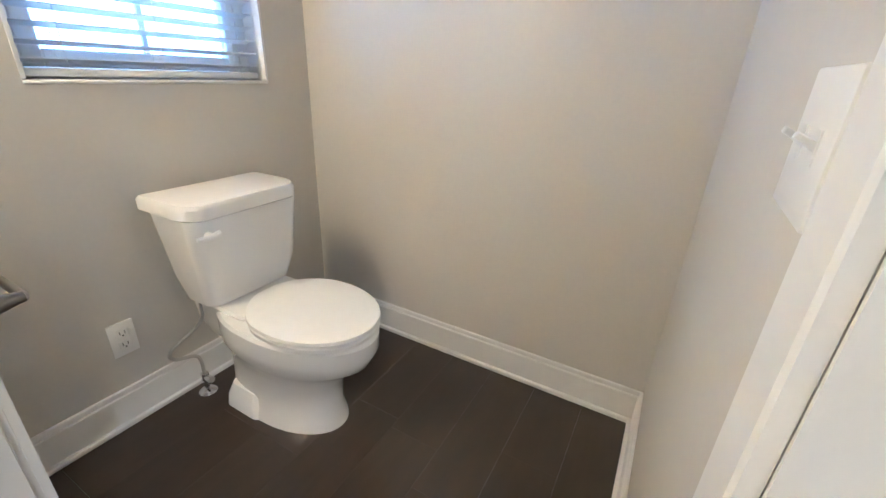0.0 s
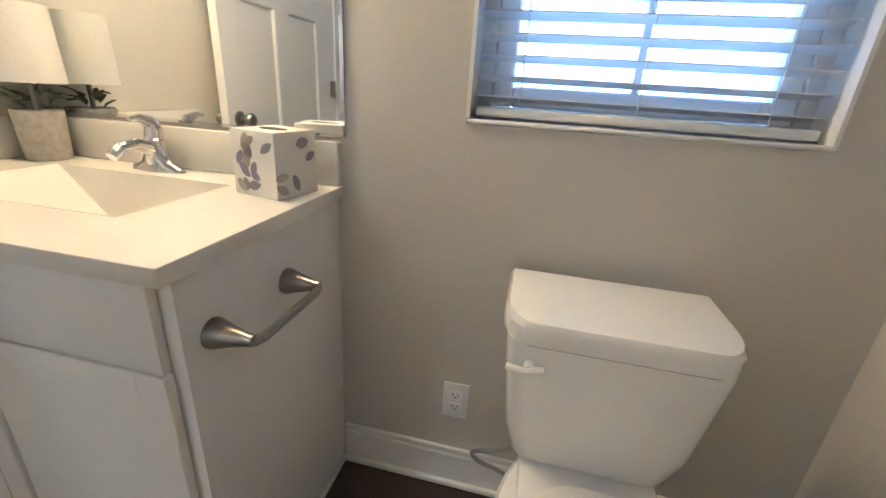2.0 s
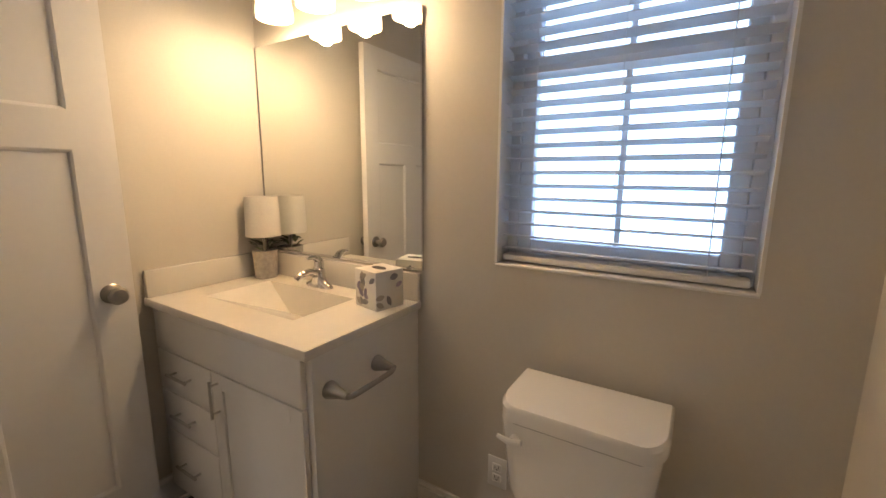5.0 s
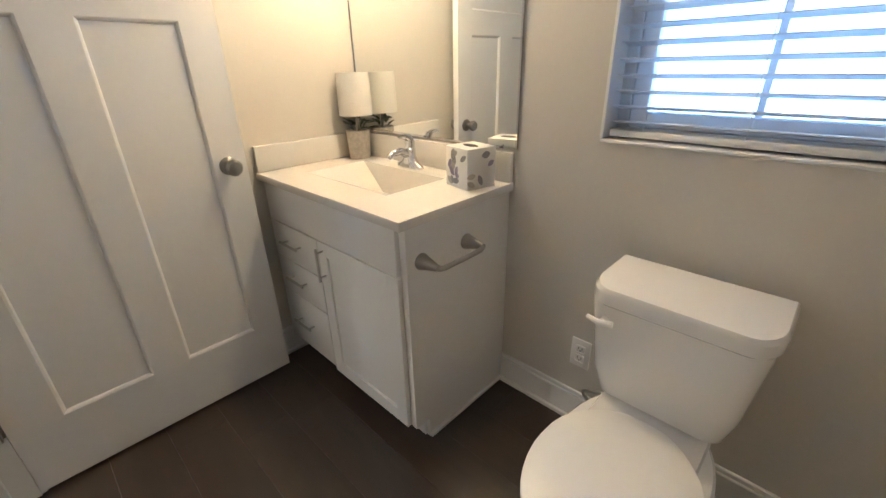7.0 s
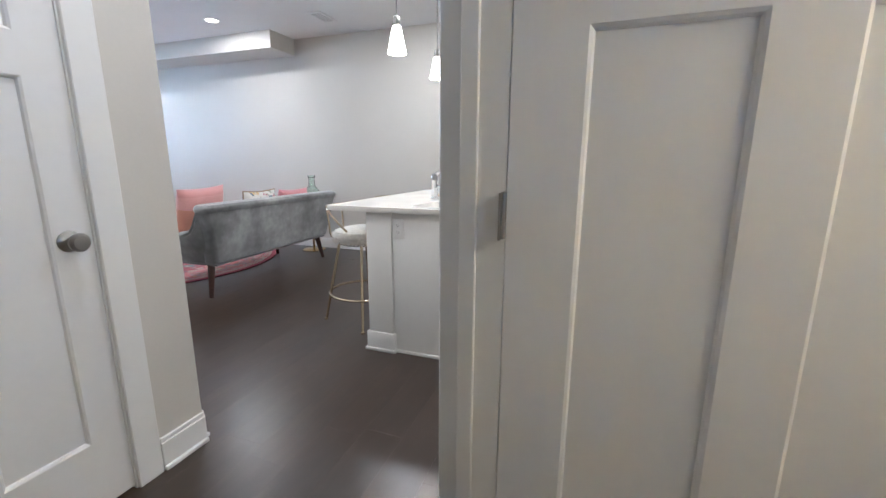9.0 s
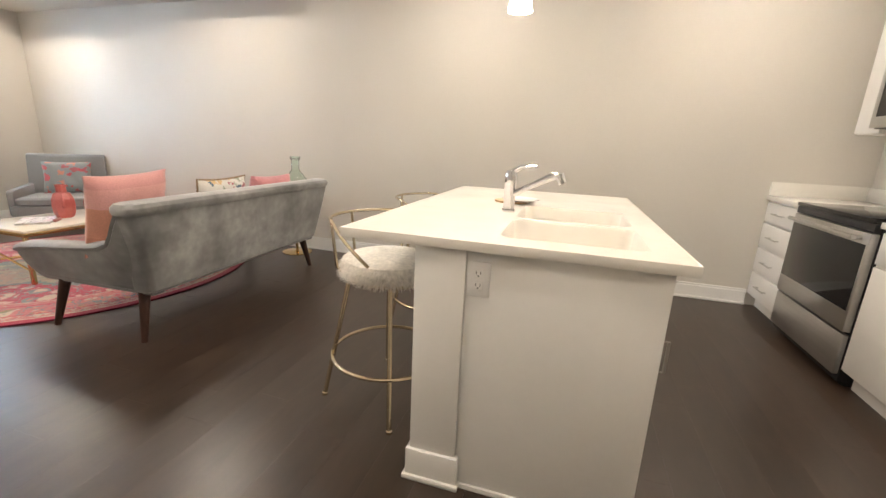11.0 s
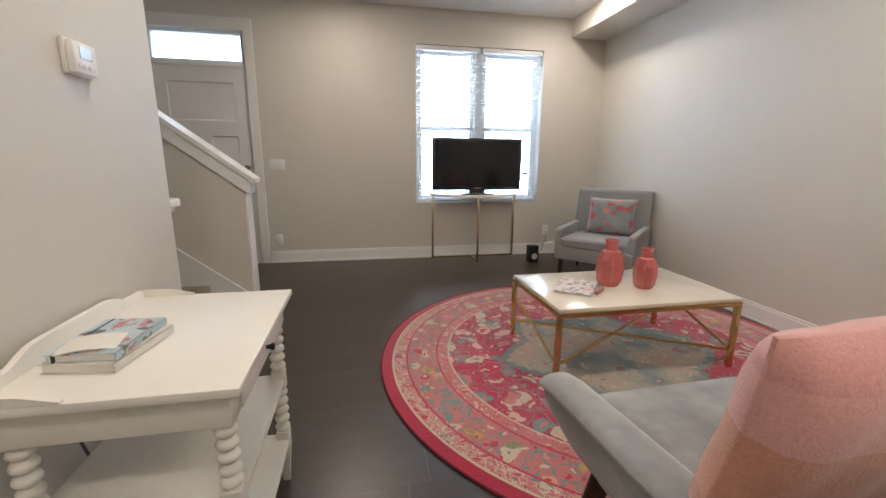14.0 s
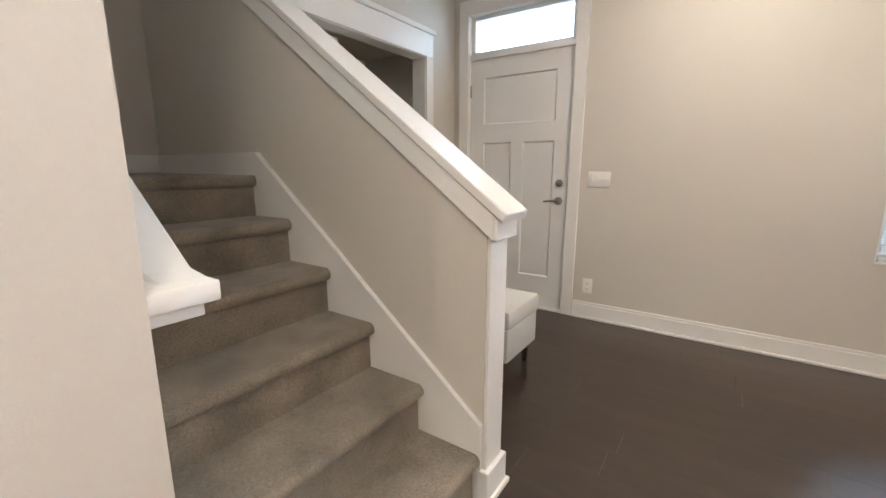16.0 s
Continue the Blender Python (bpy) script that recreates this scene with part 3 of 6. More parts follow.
# ---------------------------------------------------------------- staircase
RISE, RUN, NOSE0 = 0.19, 0.243, -0.69
IN, OUT = -5.44, -5.557                       # faces of the half wall
LEFTWALL = -4.522
for k in range(6):
    z1, x0 = RISE * (k + 1), NOSE0 + RUN * k
    x1 = 1.545 if k == 5 else x0 + RUN + 0.06
    r = 0.026
    nose = [(x0 + 0.02 + r + r * math.cos(a), z1 - r + r * math.sin(a)) for a in [math.pi / 2 + math.pi * i / 8 for i in range(9)]]
    out = [(x1, z1)] + [(u - 0.02, v) for u, v in nose] + [(x0 + 0.03, z1 - 2 * r - 0.004), (x0 + 0.028, z1 - RISE), (x1, z1 - RISE)]
    bm = bmesh.new()
    prism(bm, out, "y", IN + 0.016, LEFTWALL - 0.001)
    structure("stair_step", bm, CARPET, "taupe carpeted stair step with a rounded nosing", "stair")


def sloped(x):
    return 1.037 + 0.745 * (x + 0.715)


TOPX = 1.545
bm = bmesh.new()
prism(bm, [(-0.69, 0), (TOPX, 0), (TOPX, sloped(TOPX)), (-0.69, sloped(-0.69))], "y", OUT, IN)
structure("wall_stair_half", bm, PAINT, "greige sloped half wall beside the stairs", "wall")


def cap(name, ya, yb, x0, end):
    """Sloped white cap board with aprons below its edges."""
    bm = bmesh.new()
    s = 0.742
    prism(bm, [(x0, sloped(x0) + 0.002), (TOPX, sloped(TOPX) + 0.002), (TOPX, sloped(TOPX) + 0.036), (x0 - 0.012, sloped(x0) + 0.032)], "y", ya - 0.022, yb + 0.022, bevel=0.004, seg=1)
    for a, b in ((ya - 0.014, ya), (yb, yb + 0.014)):
        prism(bm, [(x0 + end, sloped(x0 + end) - 0.082), (TOPX, sloped(TOPX) - 0.082), (TOPX, sloped(TOPX)), (x0 + end, sloped(x0 + end))], "y", a, b, bevel=0.002, seg=1)
    box(bm, x0 + end - 0.014, x0 + end, ya - 0.014, yb + 0.014, sloped(x0 + end) - 0.082, sloped(x0 + end) - 0.004, bevel=0.003, seg=1)
    return structure(name, bm, TRIM, "white painted sloped cap rail with apron boards", "cap rail")


cap("trim_stair_cap", OUT, IN, -0.752, 0.035)
bm = bmesh.new()
kz = lambda x: 0.975 + 0.748 * (x + 0.615)
prism(bm, [(-0.615, kz(-0.615)), (-0.56, kz(-0.615)), (TOPX, kz(TOPX) - 0.05), (TOPX, kz(TOPX)), (-0.56, kz(-0.56) - 0.004), (-0.615, kz(-0.615) + 0.03)], "y", -4.625, -4.553, bevel=0.004, seg=1)
box(bm, -0.652, -0.54, -4.626, -4.5215, 0.970, 1.004, bevel=0.005), box(bm, -0.637, -0.56, -4.605, -4.5215, 0.948, 0.969, bevel=0.003)
structure("trim_knee_cap", bm, TRIM, "white sloped cap rail on the inner stair wall", "cap rail")
bm = bmesh.new()
box(bm, -0.705, -0.691, OUT, IN, 0.0, 0.96, bevel=0.002, seg=1)
structure("trim_newel", bm, TRIM, "white end board of the half wall", "newel")
bm = bmesh.new()
box(bm, -0.721, -0.68, OUT - 0.016, IN + 0.016, 0.0, 0.13, bevel=0.003, seg=1), box(bm, -0.733, -0.68, OUT - 0.028, IN + 0.028, 0.0, 0.02, bevel=0.003, seg=1)
structure("trim_newel_base", bm, TRIM, "white base block of the half wall", "baseboard")
bm = bmesh.new()
sk = lambda x: 0.301 + 0.785 * (x + 0.691)
prism(bm, [(-0.689, 0.0), (TOPX, 0.0), (TOPX, 1.245), (0.525, 1.245), (0.51, sk(0.51)), (-0.68, sk(-0.68)), (-0.689, sk(-0.689))], "y", IN, IN + 0.014)
prism(bm, [(0.525, 1.233), (0.52, 1.245), (-0.685, sk(-0.685)), (-0.685, sk(-0.685) - 0.014)], "y", IN + 0.014, IN + 0.019)
structure("trim_stair_skirt", bm, TRIM, "white painted stair skirt board", "skirting")
bm = bmesh.new()
box(bm, 1.53, 1.5449, IN + 0.014, -4.56, 1.14, 1.245, bevel=0.003, seg=1)
structure("baseboard_landing", bm, TRIM, "white painted landing baseboard", "baseboard")

# ---------------------------------------------------------------- wall fittings


def plate(name, label, category, pos, way, w, h, kind):
    """Switch or outlet plate; built in xz facing -y, then turned."""
    t = thing(name, label, category)
    bm = bmesh.new()
    box(bm, -w / 2, w / 2, -0.006, 0, -h / 2, h / 2, bevel=0.003)
    part("cover", bm, PLASTIC, t)
    if kind == "outlet":
        for z in (-0.02, 0.02):
            bm = bmesh.new()
            box(bm, -0.016, 0.016, -0.0085, -0.006, z - 0.014, z + 0.014, bevel=0.0025)
            face = part("socket", bm, PLASTIC, t)
            bm = bmesh.new()
            box(bm, -0.008, -0.006, -0.0089, -0.0084, z - 0.002, z + 0.008), box(bm, 0.006, 0.008, -0.0089, -0.0084, z - 0.002, z + 0.008)
            turned(bm, [(0, 0), (0.0026, 0), (0.0026, 0.0005), (0, 0.0005)], pose(0, -0.0084, z - 0.007, 90), 10)
            part("slot", bm, BLACK, face)
    else:
        n = max(1, round((w - 0.07) / 0.046) + 1)
        for i in range(n):
            cx = (i - (n - 1) / 2) * 0.046
            bm = bmesh.new()
            box(bm, cx - 0.006, cx + 0.006, -0.0075, -0.006, -0.013, 0.013)
            prism(bm, [(-0.006, -0.004), (-0.006, 0.004), (-0.020, 0.011), (-0.022, 0.006)], "x", cx - 0.004, cx + 0.004, bevel=0.001, seg=1)
            part("toggle", bm, PLASTIC, t)
    ang = {(0, -1): 0, (0, 1): 180, (1, 0): 90, (-1, 0): -90}[way]
    t.matrix_basis = pose(*pos, 0, 0, ang)
    return t


plate("wall_outlet", "white duplex outlet low on the powder room wall", "outlet", (0.862, BACK, 0.305), (0, -1), 0.072, 0.115, "outlet")
plate("light_switch", "white two-gang switch plate beside the powder room door", "light switch", (0.825, ENTRY, 1.075), (0, 1), 0.116, 0.112, "switch")
plate("light_switch", "white three-gang switch plate by the front door", "light switch", (-0.505, FAR, 1.09), (0, 1), 0.163, 0.115, "switch")
plate("wall_outlet", "white duplex outlet low by the front door", "outlet", (-0.475, FAR, 0.265), (0, 1), 0.072, 0.115, "outlet")
plate("wall_outlet", "white duplex outlet behind the black speaker", "outlet", (-3.66, FAR, 0.30), (0, 1), 0.072, 0.115, "outlet")
bm = bmesh.new()
tube(bm, [(-3.66, FAR + 0.012, 0.28), (-3.66, FAR + 0.05, 0.27), (-3.64, FAR + 0.07, 0.2), (-3.58, FAR + 0.09, 0.05), (-3.5, FAR + 0.15, 0.006), (-3.38, FAR + 0.34, 0.006)], 0.003, 8)
tagged(part("power_cord", bm, BLACK), "thin black cord from outlet to floor", "cord")
thermo = thing("thermostat", "white wall thermostat with small grey display", "thermostat")
boxes("base", PLASTIC, thermo, (THERMO - 0.012, THERMO, -4.125, -4.015, 1.385, 1.475), bevel=0.003)
boxes("housing", PLASTIC, thermo, (THERMO - 0.03, THERMO - 0.0121, -4.12, -4.02, 1.39, 1.47), bevel=0.005)
boxes("display", shader("lcd", (0.35, 0.42, 0.42), 0.2), thermo, (THERMO - 0.0312, THERMO - 0.0301, -4.095, -4.045, 1.428, 1.458))
for i in range(3):
    boxes("button", CABINET, thermo, (THERMO - 0.0325, THERMO - 0.0301, -4.09 + i * 0.022, -4.075 + i * 0.022, 1.403, 1.413), bevel=0.0008)

# ceiling fixtures
LAMP_GLASS = glowing("lit_lamp", (1.0, 0.88, 0.68), 9)
for cx, cy in CANS:
    dl = thing("downlight", "recessed white ceiling downlight, lit", "ceiling light", "ceiling downlights")
    bm = bmesh.new()
    turned(bm, [(0.062, 0.0), (0.085, -0.004), (0.09, -0.001), (0.09, 0.0)], Matrix.Translation((cx, cy, CEIL)), 32)
    part("trim_ring", bm, TRIM, dl)
    bm = bmesh.new()
    turned(bm, [(0.0, -0.0015), (0.062, -0.0015), (0.062, 0.0), (0.0, 0.0)], Matrix.Translation((cx, cy, CEIL)), 28)
    part("lens", bm, LAMP_GLASS, dl, "glowing warm lens")
for vx, vy, lab in ((-2.68, -7.0, "white ceiling register near the front window"), (-3.69, -2.83, "white ceiling register over the sofa end")):
    v = thing("ceiling_vent", lab, "vent")
    boxes("frame", TRIM, v, (vx - 0.16, vx + 0.16, vy - 0.085, vy - 0.06, CEIL - 0.008, CEIL), (vx - 0.16, vx + 0.16, vy + 0.06, vy + 0.085, CEIL - 0.008, CEIL),
          (vx - 0.16, vx - 0.135, vy - 0.06, vy + 0.06, CEIL - 0.008, CEIL), (vx + 0.135, vx + 0.16, vy - 0.06, vy + 0.06, CEIL - 0.008, CEIL))
    # flat near-black plate on the ceiling, painted shade in place of a hollow
    boxes("duct", DARK, v, (vx - 0.135, vx + 0.135, vy - 0.06, vy + 0.06, CEIL - 0.001, CEIL))
    for i in range(7):
        boxes("slat", TRIM, v, (vx - 0.135, vx + 0.135, vy - 0.054 + i * 0.017, vy - 0.046 + i * 0.017, CEIL - 0.007, CEIL - 0.001))


def pendant(x, y, z):
    p = thing("pendant_lamp", "small pendant lamp with lit frosted glass shade", "pendant lamp", "pendants over the island")
    bm = bmesh.new()
    turned(bm, [(0.0, CEIL - 0.03), (0.05, CEIL - 0.028), (0.062, CEIL - 0.01), (0.062, CEIL)], Matrix.Translation((x, y, 0)), 24)
    part("canopy", bm, NICKEL, p)
    bm = bmesh.new()
    tube(bm, [(x, y, z + 0.19), (x, y, CEIL - 0.028)], 0.004, 8)
    part("stem", bm, NICKEL, p)
    bm = bmesh.new()
    turned(bm, [(0.0, 0.20), (0.02, 0.195), (0.024, 0.15), (0.024, 0.135), (0.0, 0.13)], Matrix.Translation((x, y, z)), 20)
    part("socket", bm, NICKEL, p)
    bm = bmesh.new()
    turned(bm, [(0.024, 0.145), (0.029, 0.125), (0.041, 0.065), (0.055, 0.0), (0.052, 0.0), (0.038, 0.065), (0.026, 0.12), (0.022, 0.14)], Matrix.Translation((x, y, z)), 28)
    part("shade", bm, glowing("lit_pendant", (1.0, 0.86, 0.66), 6), p, "frosted white glass shade")
    lamp("POINT", "pendant_bulb", (x, y, z + 0.05), (x, y, 0), 4.5, WARM, 0.03)


pendant(-1.77, -1.0, 1.79), pendant(-2.43, -1.0, 1.77)

# ---------------------------------------------------------------- vanity
VR, VF, VT = 0.527, 0.900, 0.876
van = thing("vanity_cabinet", "white painted vanity cabinet with drawers and one door", "vanity")
CF = VF + 0.028
boxes("carcass", CABINET, van, (LEFT + 0.001, VR - 0.018, CF + 0.02, BACK - 0.001, 0.10, VT - 0.14), (LEFT + 0.001, VR - 0.018, CF + 0.02, CF + 0.04, VT - 0.14, VT - 0.028), (LEFT + 0.001, LEFT + 0.02, CF + 0.04, BACK - 0.001, VT - 0.14, VT - 0.028), (LEFT + 0.001, VR - 0.02, CF + 0.055, BACK - 0.02, 0.0, 0.10), bevel=0.001)
boxes("face_frame", CABINET, van, (LEFT + 0.001, VR - 0.0181, CF + 0.0002, CF + 0.0198, 0.086, VT - 0.028))
bm = bmesh.new()
prism(bm, [(CF - 0.001, 0.085), (CF + 0.062, 0.085), (CF + 0.062, 0.0), (BACK - 0.001, 0.0), (BACK - 0.001, VT - 0.028), (CF - 0.001, VT - 0.028)], "x", VR - 0.0179, VR - 0.004)
part("side_panel", bm, CABINET, van, smooth=False)
bm = bmesh.new()
box(bm, VR - 0.004, VR + 0.008, CF + 0.062, BACK - 0.016, 0.0, 0.018, bevel=0.004)
part("shoe_moulding", bm, TRIM, van)


def front(name, x0, x1, z0, z1, framed):
    bm = bmesh.new()
    y = CF - 0.0185
    if framed:
        f = 0.055
        for s in ((x0, x0 + f, z0, z1), (x1 - f, x1, z0, z1), (x0 + f, x1 - f, z0, z0 + f), (x0 + f, x1 - f, z1 - f, z1)):
            box(bm, s[0], s[1], y, CF - 0.0002, s[2], s[3], bevel=0.0015, seg=1)
        box(bm, x0 + f, x1 - f, y + 0.009, CF - 0.0002, z0 + f, z1 - f)
    else:
        box(bm, x0, x1, y, CF - 0.0002, z0, z1, bevel=0.003)
    return part(name, bm, CABINET, van)


def pull(parent, a, b, out=0.028):
    """A thin bar pull between two points on a front facing -y."""
    bm = bmesh.new()
    a, b = Vector(a), Vector(b)
    d = Vector((0, -out, 0))
    e = (b - a).normalized() * 0.016
    tube(bm, [a - e + d, b + e + d], 0.005, 10)
    tube(bm, [a, a + d], 0.004, 8), tube(bm, [b, b + d], 0.004, 8)
    return part("handle", bm, PULL, parent, "brushed nickel bar pull")


front("false_front", LEFT + 0.025, VR - 0.03, 0.688, 0.838, False)
for z0, z1 in ((0.525, 0.682), (0.363, 0.519), (0.105, 0.357)):
    d = front("drawer", LEFT + 0.025, 0.037, z0, z1, False)
    pull(d, (-0.195, CF - 0.018, (z0 + z1) / 2 + 0.01), (-0.095, CF - 0.018, (z0 + z1) / 2 + 0.01))
d = front("door", 0.043, VR - 0.03, 0.088, 0.682, True)
pull(d, (0.078, CF - 0.018, 0.55), (0.078, CF - 0.018, 0.65))

top = thing("sink_counter", "cream cultured marble vanity top with sunken basin", "vanity top")
bm = bmesh.new()
bx0, bx1, by0, by1 = -0.187, 0.315, 1.035, 1.315
for s in ((LEFT + 0.001, bx0, VF, BACK - 0.002), (bx1, VR + 0.008, VF, BACK - 0.002), (bx0, bx1, VF, by0), (bx0, bx1, by1, BACK - 0.002)):
    box(bm, s[0], s[1], s[2], s[3], VT - 0.027, VT)
bmesh.ops.remove_doubles(bm, verts=bm.verts, dist=0.0002)
fresh = bmesh.new()
# wedge basin: a long ramp from one side, steep at the back
fl, fr, br, bl = [fresh.verts.new(p) for p in ((bx0, by0, VT), (bx1, by0, VT), (bx1, by1, VT), (bx0, by1, VT))]
e1, e2 = fresh.verts.new((-0.03, 1.288, VT - 0.11)), fresh.verts.new((0.285, 1.282, VT - 0.115))
for q in ((fl, e1, bl), (fl, fr, e2, e1), (fr, br, e2), (br, bl, e1, e2)):
    fresh.faces.new(q)
bmesh.ops.recalc_face_normals(fresh, faces=fresh.faces)
join(bm, fresh)
part("counter_slab", bm, MARBLE, top, smooth=False)
boxes("front_edge", MARBLE, top, (LEFT + 0.001, VR + 0.009, VF - 0.006, VF + 0.0, VT - 0.029, VT + 0.001), (VR + 0.008, VR + 0.013, VF - 0.006, BACK - 0.002, VT - 0.029, VT + 0.001), bevel=0.0025)
boxes("backsplash", MARBLE, top, (LEFT + 0.001, VR + 0.008, BACK - 0.021, BACK - 0.001, VT + 0.0005, VT + 0.105), bevel=0.004)
boxes("side_splash", MARBLE, top, (LEFT + 0.001, LEFT + 0.02, VF, BACK - 0.0215, VT + 0.0005, VT + 0.105), bevel=0.004)


def lav_faucet(x, y, z):
    f = thing("bathroom_faucet", "chrome single-lever faucet on the vanity top", "faucet")
    bm = bmesh.new()
    ring = lambda hx, hy, zz: [(x + hx * math.cos(2 * math.pi * i / 24), y + hy * math.sin(2 * math.pi * i / 24), zz) for i in range(24)]
    loft(bm, [ring(0.078, 0.026, z), ring(0.076, 0.024, z + 0.008), ring(0.045, 0.022, z + 0.022), ring(0.026, 0.024, z + 0.045), ring(0.024, 0.024, z + 0.075), ring(0.015, 0.016, z + 0.085)])
    part("body", bm, CHROME, f)
    bm = bmesh.new()
    tube(bm, [(x, y - 0.005, z + 0.05), (x, y - 0.05, z + 0.07), (x, y - 0.09, z + 0.066), (x, y - 0.115, z + 0.048)], 0.013, 14, radii=[0.018, 0.015, 0.013, 0.012])
    part("spout", bm, CHROME, f)
    bm = bmesh.new()
    tube(bm, [(x, y, z + 0.075), (x, y + 0.004, z + 0.10), (x, y - 0.004, z + 0.118), (x, y - 0.03, z + 0.128), (x, y - 0.055, z + 0.126)], 0.01, 12, radii=[0.021, 0.020, 0.016, 0.010, 0.006])
    part("lever", bm, CHROME, f)


lav_faucet(0.065, 1.368, VT)

mirror = thing("wall_mirror", "large frameless mirror with chrome edge above the vanity", "mirror")
boxes("mirror_glass", MIRROR, mirror, (LEFT + 0.006, 0.543, BACK - 0.006, BACK - 0.0005, 0.998, 1.875))
boxes("edge_channel", CHROME, mirror, (0.543, 0.549, BACK - 0.009, BACK - 0.0004, 0.993, 1.877), (LEFT + 0.0005, LEFT + 0.006, BACK - 0.009, BACK - 0.0004, 0.993, 1.877), (LEFT + 0.006, 0.543, BACK - 0.009, BACK - 0.0004, 0.991, 0.998))

vl = thing("vanity_light", "three-shade vanity light, lit, above the mirror", "wall lamp")
boxes("backplate", NICKEL, vl, (-0.10, 0.48, BACK - 0.03, BACK - 0.001, 2.03, 2.10), bevel=0.006)
SHADE = glowing("lit_bath_shade", (1.0, 0.80, 0.50), 4.5)
for sx in (-0.03, 0.19, 0.41):
    bm = bmesh.new()
    tube(bm, [(sx, BACK - 0.03, 2.06), (sx, BACK - 0.09, 2.075), (sx, BACK - 0.125, 2.06), (sx, BACK - 0.13, 2.03)], 0.009, 10)
    arm_ = part("arm", bm, NICKEL, vl)
    bm = bmesh.new()
    turned(bm, [(0.022, 0.135), (0.045, 0.12), (0.058, 0.08), (0.066, 0.03), (0.066, 0.0), (0.063, 0.0), (0.063, 0.03), (0.055, 0.08), (0.042, 0.115), (0.02, 0.13)], Matrix.Translation((sx, BACK - 0.13, 1.90)), 28)
    part("shade", bm, SHADE, vl, "glowing frosted bell shade")
    lamp("POINT", "vanity_bulb", (sx, BACK - 0.13, 1.905), (sx, 1, 0), 5.6, (1.0, 0.79, 0.49), 0.035)

# towel bar on the vanity side
TB = 0.725
tb = thing("towel_bar", "brushed nickel towel bar on the vanity side", "towel bar")
for y in (0.985, 1.19):
    bm = bmesh.new()
    turned(bm, [(0.0, 0.0), (0.026, 0.0), (0.027, 0.004), (0.018, 0.035), (0.011, 0.065), (0.010, 0.075), (0.0, 0.078)], Matrix.Translation((VR - 0.004, y, TB)) @ pose(0, 0, 0, 0, 90, 0), 20)
    part("bracket", bm, NICKEL, tb)
bm = bmesh.new()
tube(bm, [(VR + 0.062, 0.982, TB), (VR + 0.070, 0.99, TB - 0.003), (VR + 0.073, 1.005, TB - 0.005), (VR + 0.073, 1.10, TB - 0.006), (VR + 0.073, 1.17, TB - 0.005), (VR + 0.070, 1.185, TB - 0.003), (VR + 0.062, 1.193, TB)], 0.0085, 12)
part("bar", bm, NICKEL, tb)

# tissue box with leaf print
tissue = thing("tissue_box", "white tissue box with grey leaf print on the vanity", "tissue box", at=pose(0.438, 1.312, VT, 0, 0, -12))
PAPER = shader("printed_card", (0.78, 0.76, 0.72), 0.6, grain=0.02)
boxes("carton", PAPER, tissue, (-0.06, 0.06, -0.06, 0.06, 0.0, 0.135), bevel=0.0015)
# the carton is solid; a near-black disc gives the shade of its hole
bm = bmesh.new()
turned(bm, [(0.0, 0.0), (1.0, 0.0), (1.0, 0.0012), (0.0, 0.0012)], Matrix.Translation((0, 0, 0.1349)) @ Matrix.Diagonal((0.036, 0.017, 1, 1)), 24)
part("opening", bm, DARK, tissue, "near-black oval disc painted as the shaded opening")
LEAVES = [shader("leaf_grey", (0.27, 0.26, 0.28), 0.6), shader("leaf_taupe", (0.45, 0.41, 0.36), 0.6), shader("leaf_plum", (0.30, 0.26, 0.36), 0.6)]
rng = random.Random(4)
for face in range(4):
    for i in range(15 if face in (0, 3) else 5):
        bm = bmesh.new()
        u, v = rng.uniform(-0.045, 0.045), rng.uniform(0.014, 0.122)
        m = pose(0, 0, 0, 0, 0, 90 * face) @ Matrix.Translation((u, -0.0602, v)) @ pose(0, 0, 0, 0, rng.uniform(0, 180), 0)
        a, b = rng.uniform(0.013, 0.020), rng.uniform(0.008, 0.012)
        fresh = bmesh.new()
        ring = [fresh.verts.new((a * math.cos(q) * (1 - 0.25 * abs(math.sin(q))), -0.0006, b * math.sin(q))) for q in [2 * math.pi * k / 16 for k in range(16)]]
        back = [fresh.verts.new((w.co.x, 0.0004, w.co.z)) for w in ring]
        fresh.faces.new(ring)
        for k in range(16):
            fresh.faces.new((ring[k], back[k], back[(k + 1) % 16], ring[(k + 1) % 16]))
        bmesh.ops.recalc_face_normals(fresh, faces=fresh.faces)
        join(bm, fresh, m)
        part("printed_leaf", bm, LEAVES[i % 3], tissue)

# small table lamp
tl = thing("table_lamp", "small lamp with white shade and grey pot base", "lamp", at=pose(-0.262, 1.352, VT) @ Matrix.Scale(1.02, 4))
bm = bmesh.new()
turned(bm, [(0.0, 0.0), (0.044, 0.0), (0.047, 0.004), (0.052, 0.12), (0.049, 0.123), (0.045, 0.118), (0.0, 0.115)], None, 28)
part("pot", bm, shader("pot_cement", (0.45, 0.42, 0.38), 0.8, grain=0.2, grain_scale=60, bump=0.4, bump_scale=80), tl, "grey cement pot")
bm = bmesh.new()
turned(bm, [(0.006, 0.115), (0.006, 0.20), (0.0, 0.2)], None, 12)
part("stem", bm, NICKEL, tl)
bm = bmesh.new()
turned(bm, [(0.073, 0.185), (0.068, 0.355), (0.066, 0.355), (0.071, 0.185)], None, 36)
part("shade", bm, shader("lampshade_linen", (0.80, 0.77, 0.72), 0.85, grain=0.05, grain_scale=200), tl, "white linen drum shade")
LEAF = shader("grey_green_leaf", (0.16, 0.19, 0.12), 0.6, grain=0.2)
rng = random.Random(11)
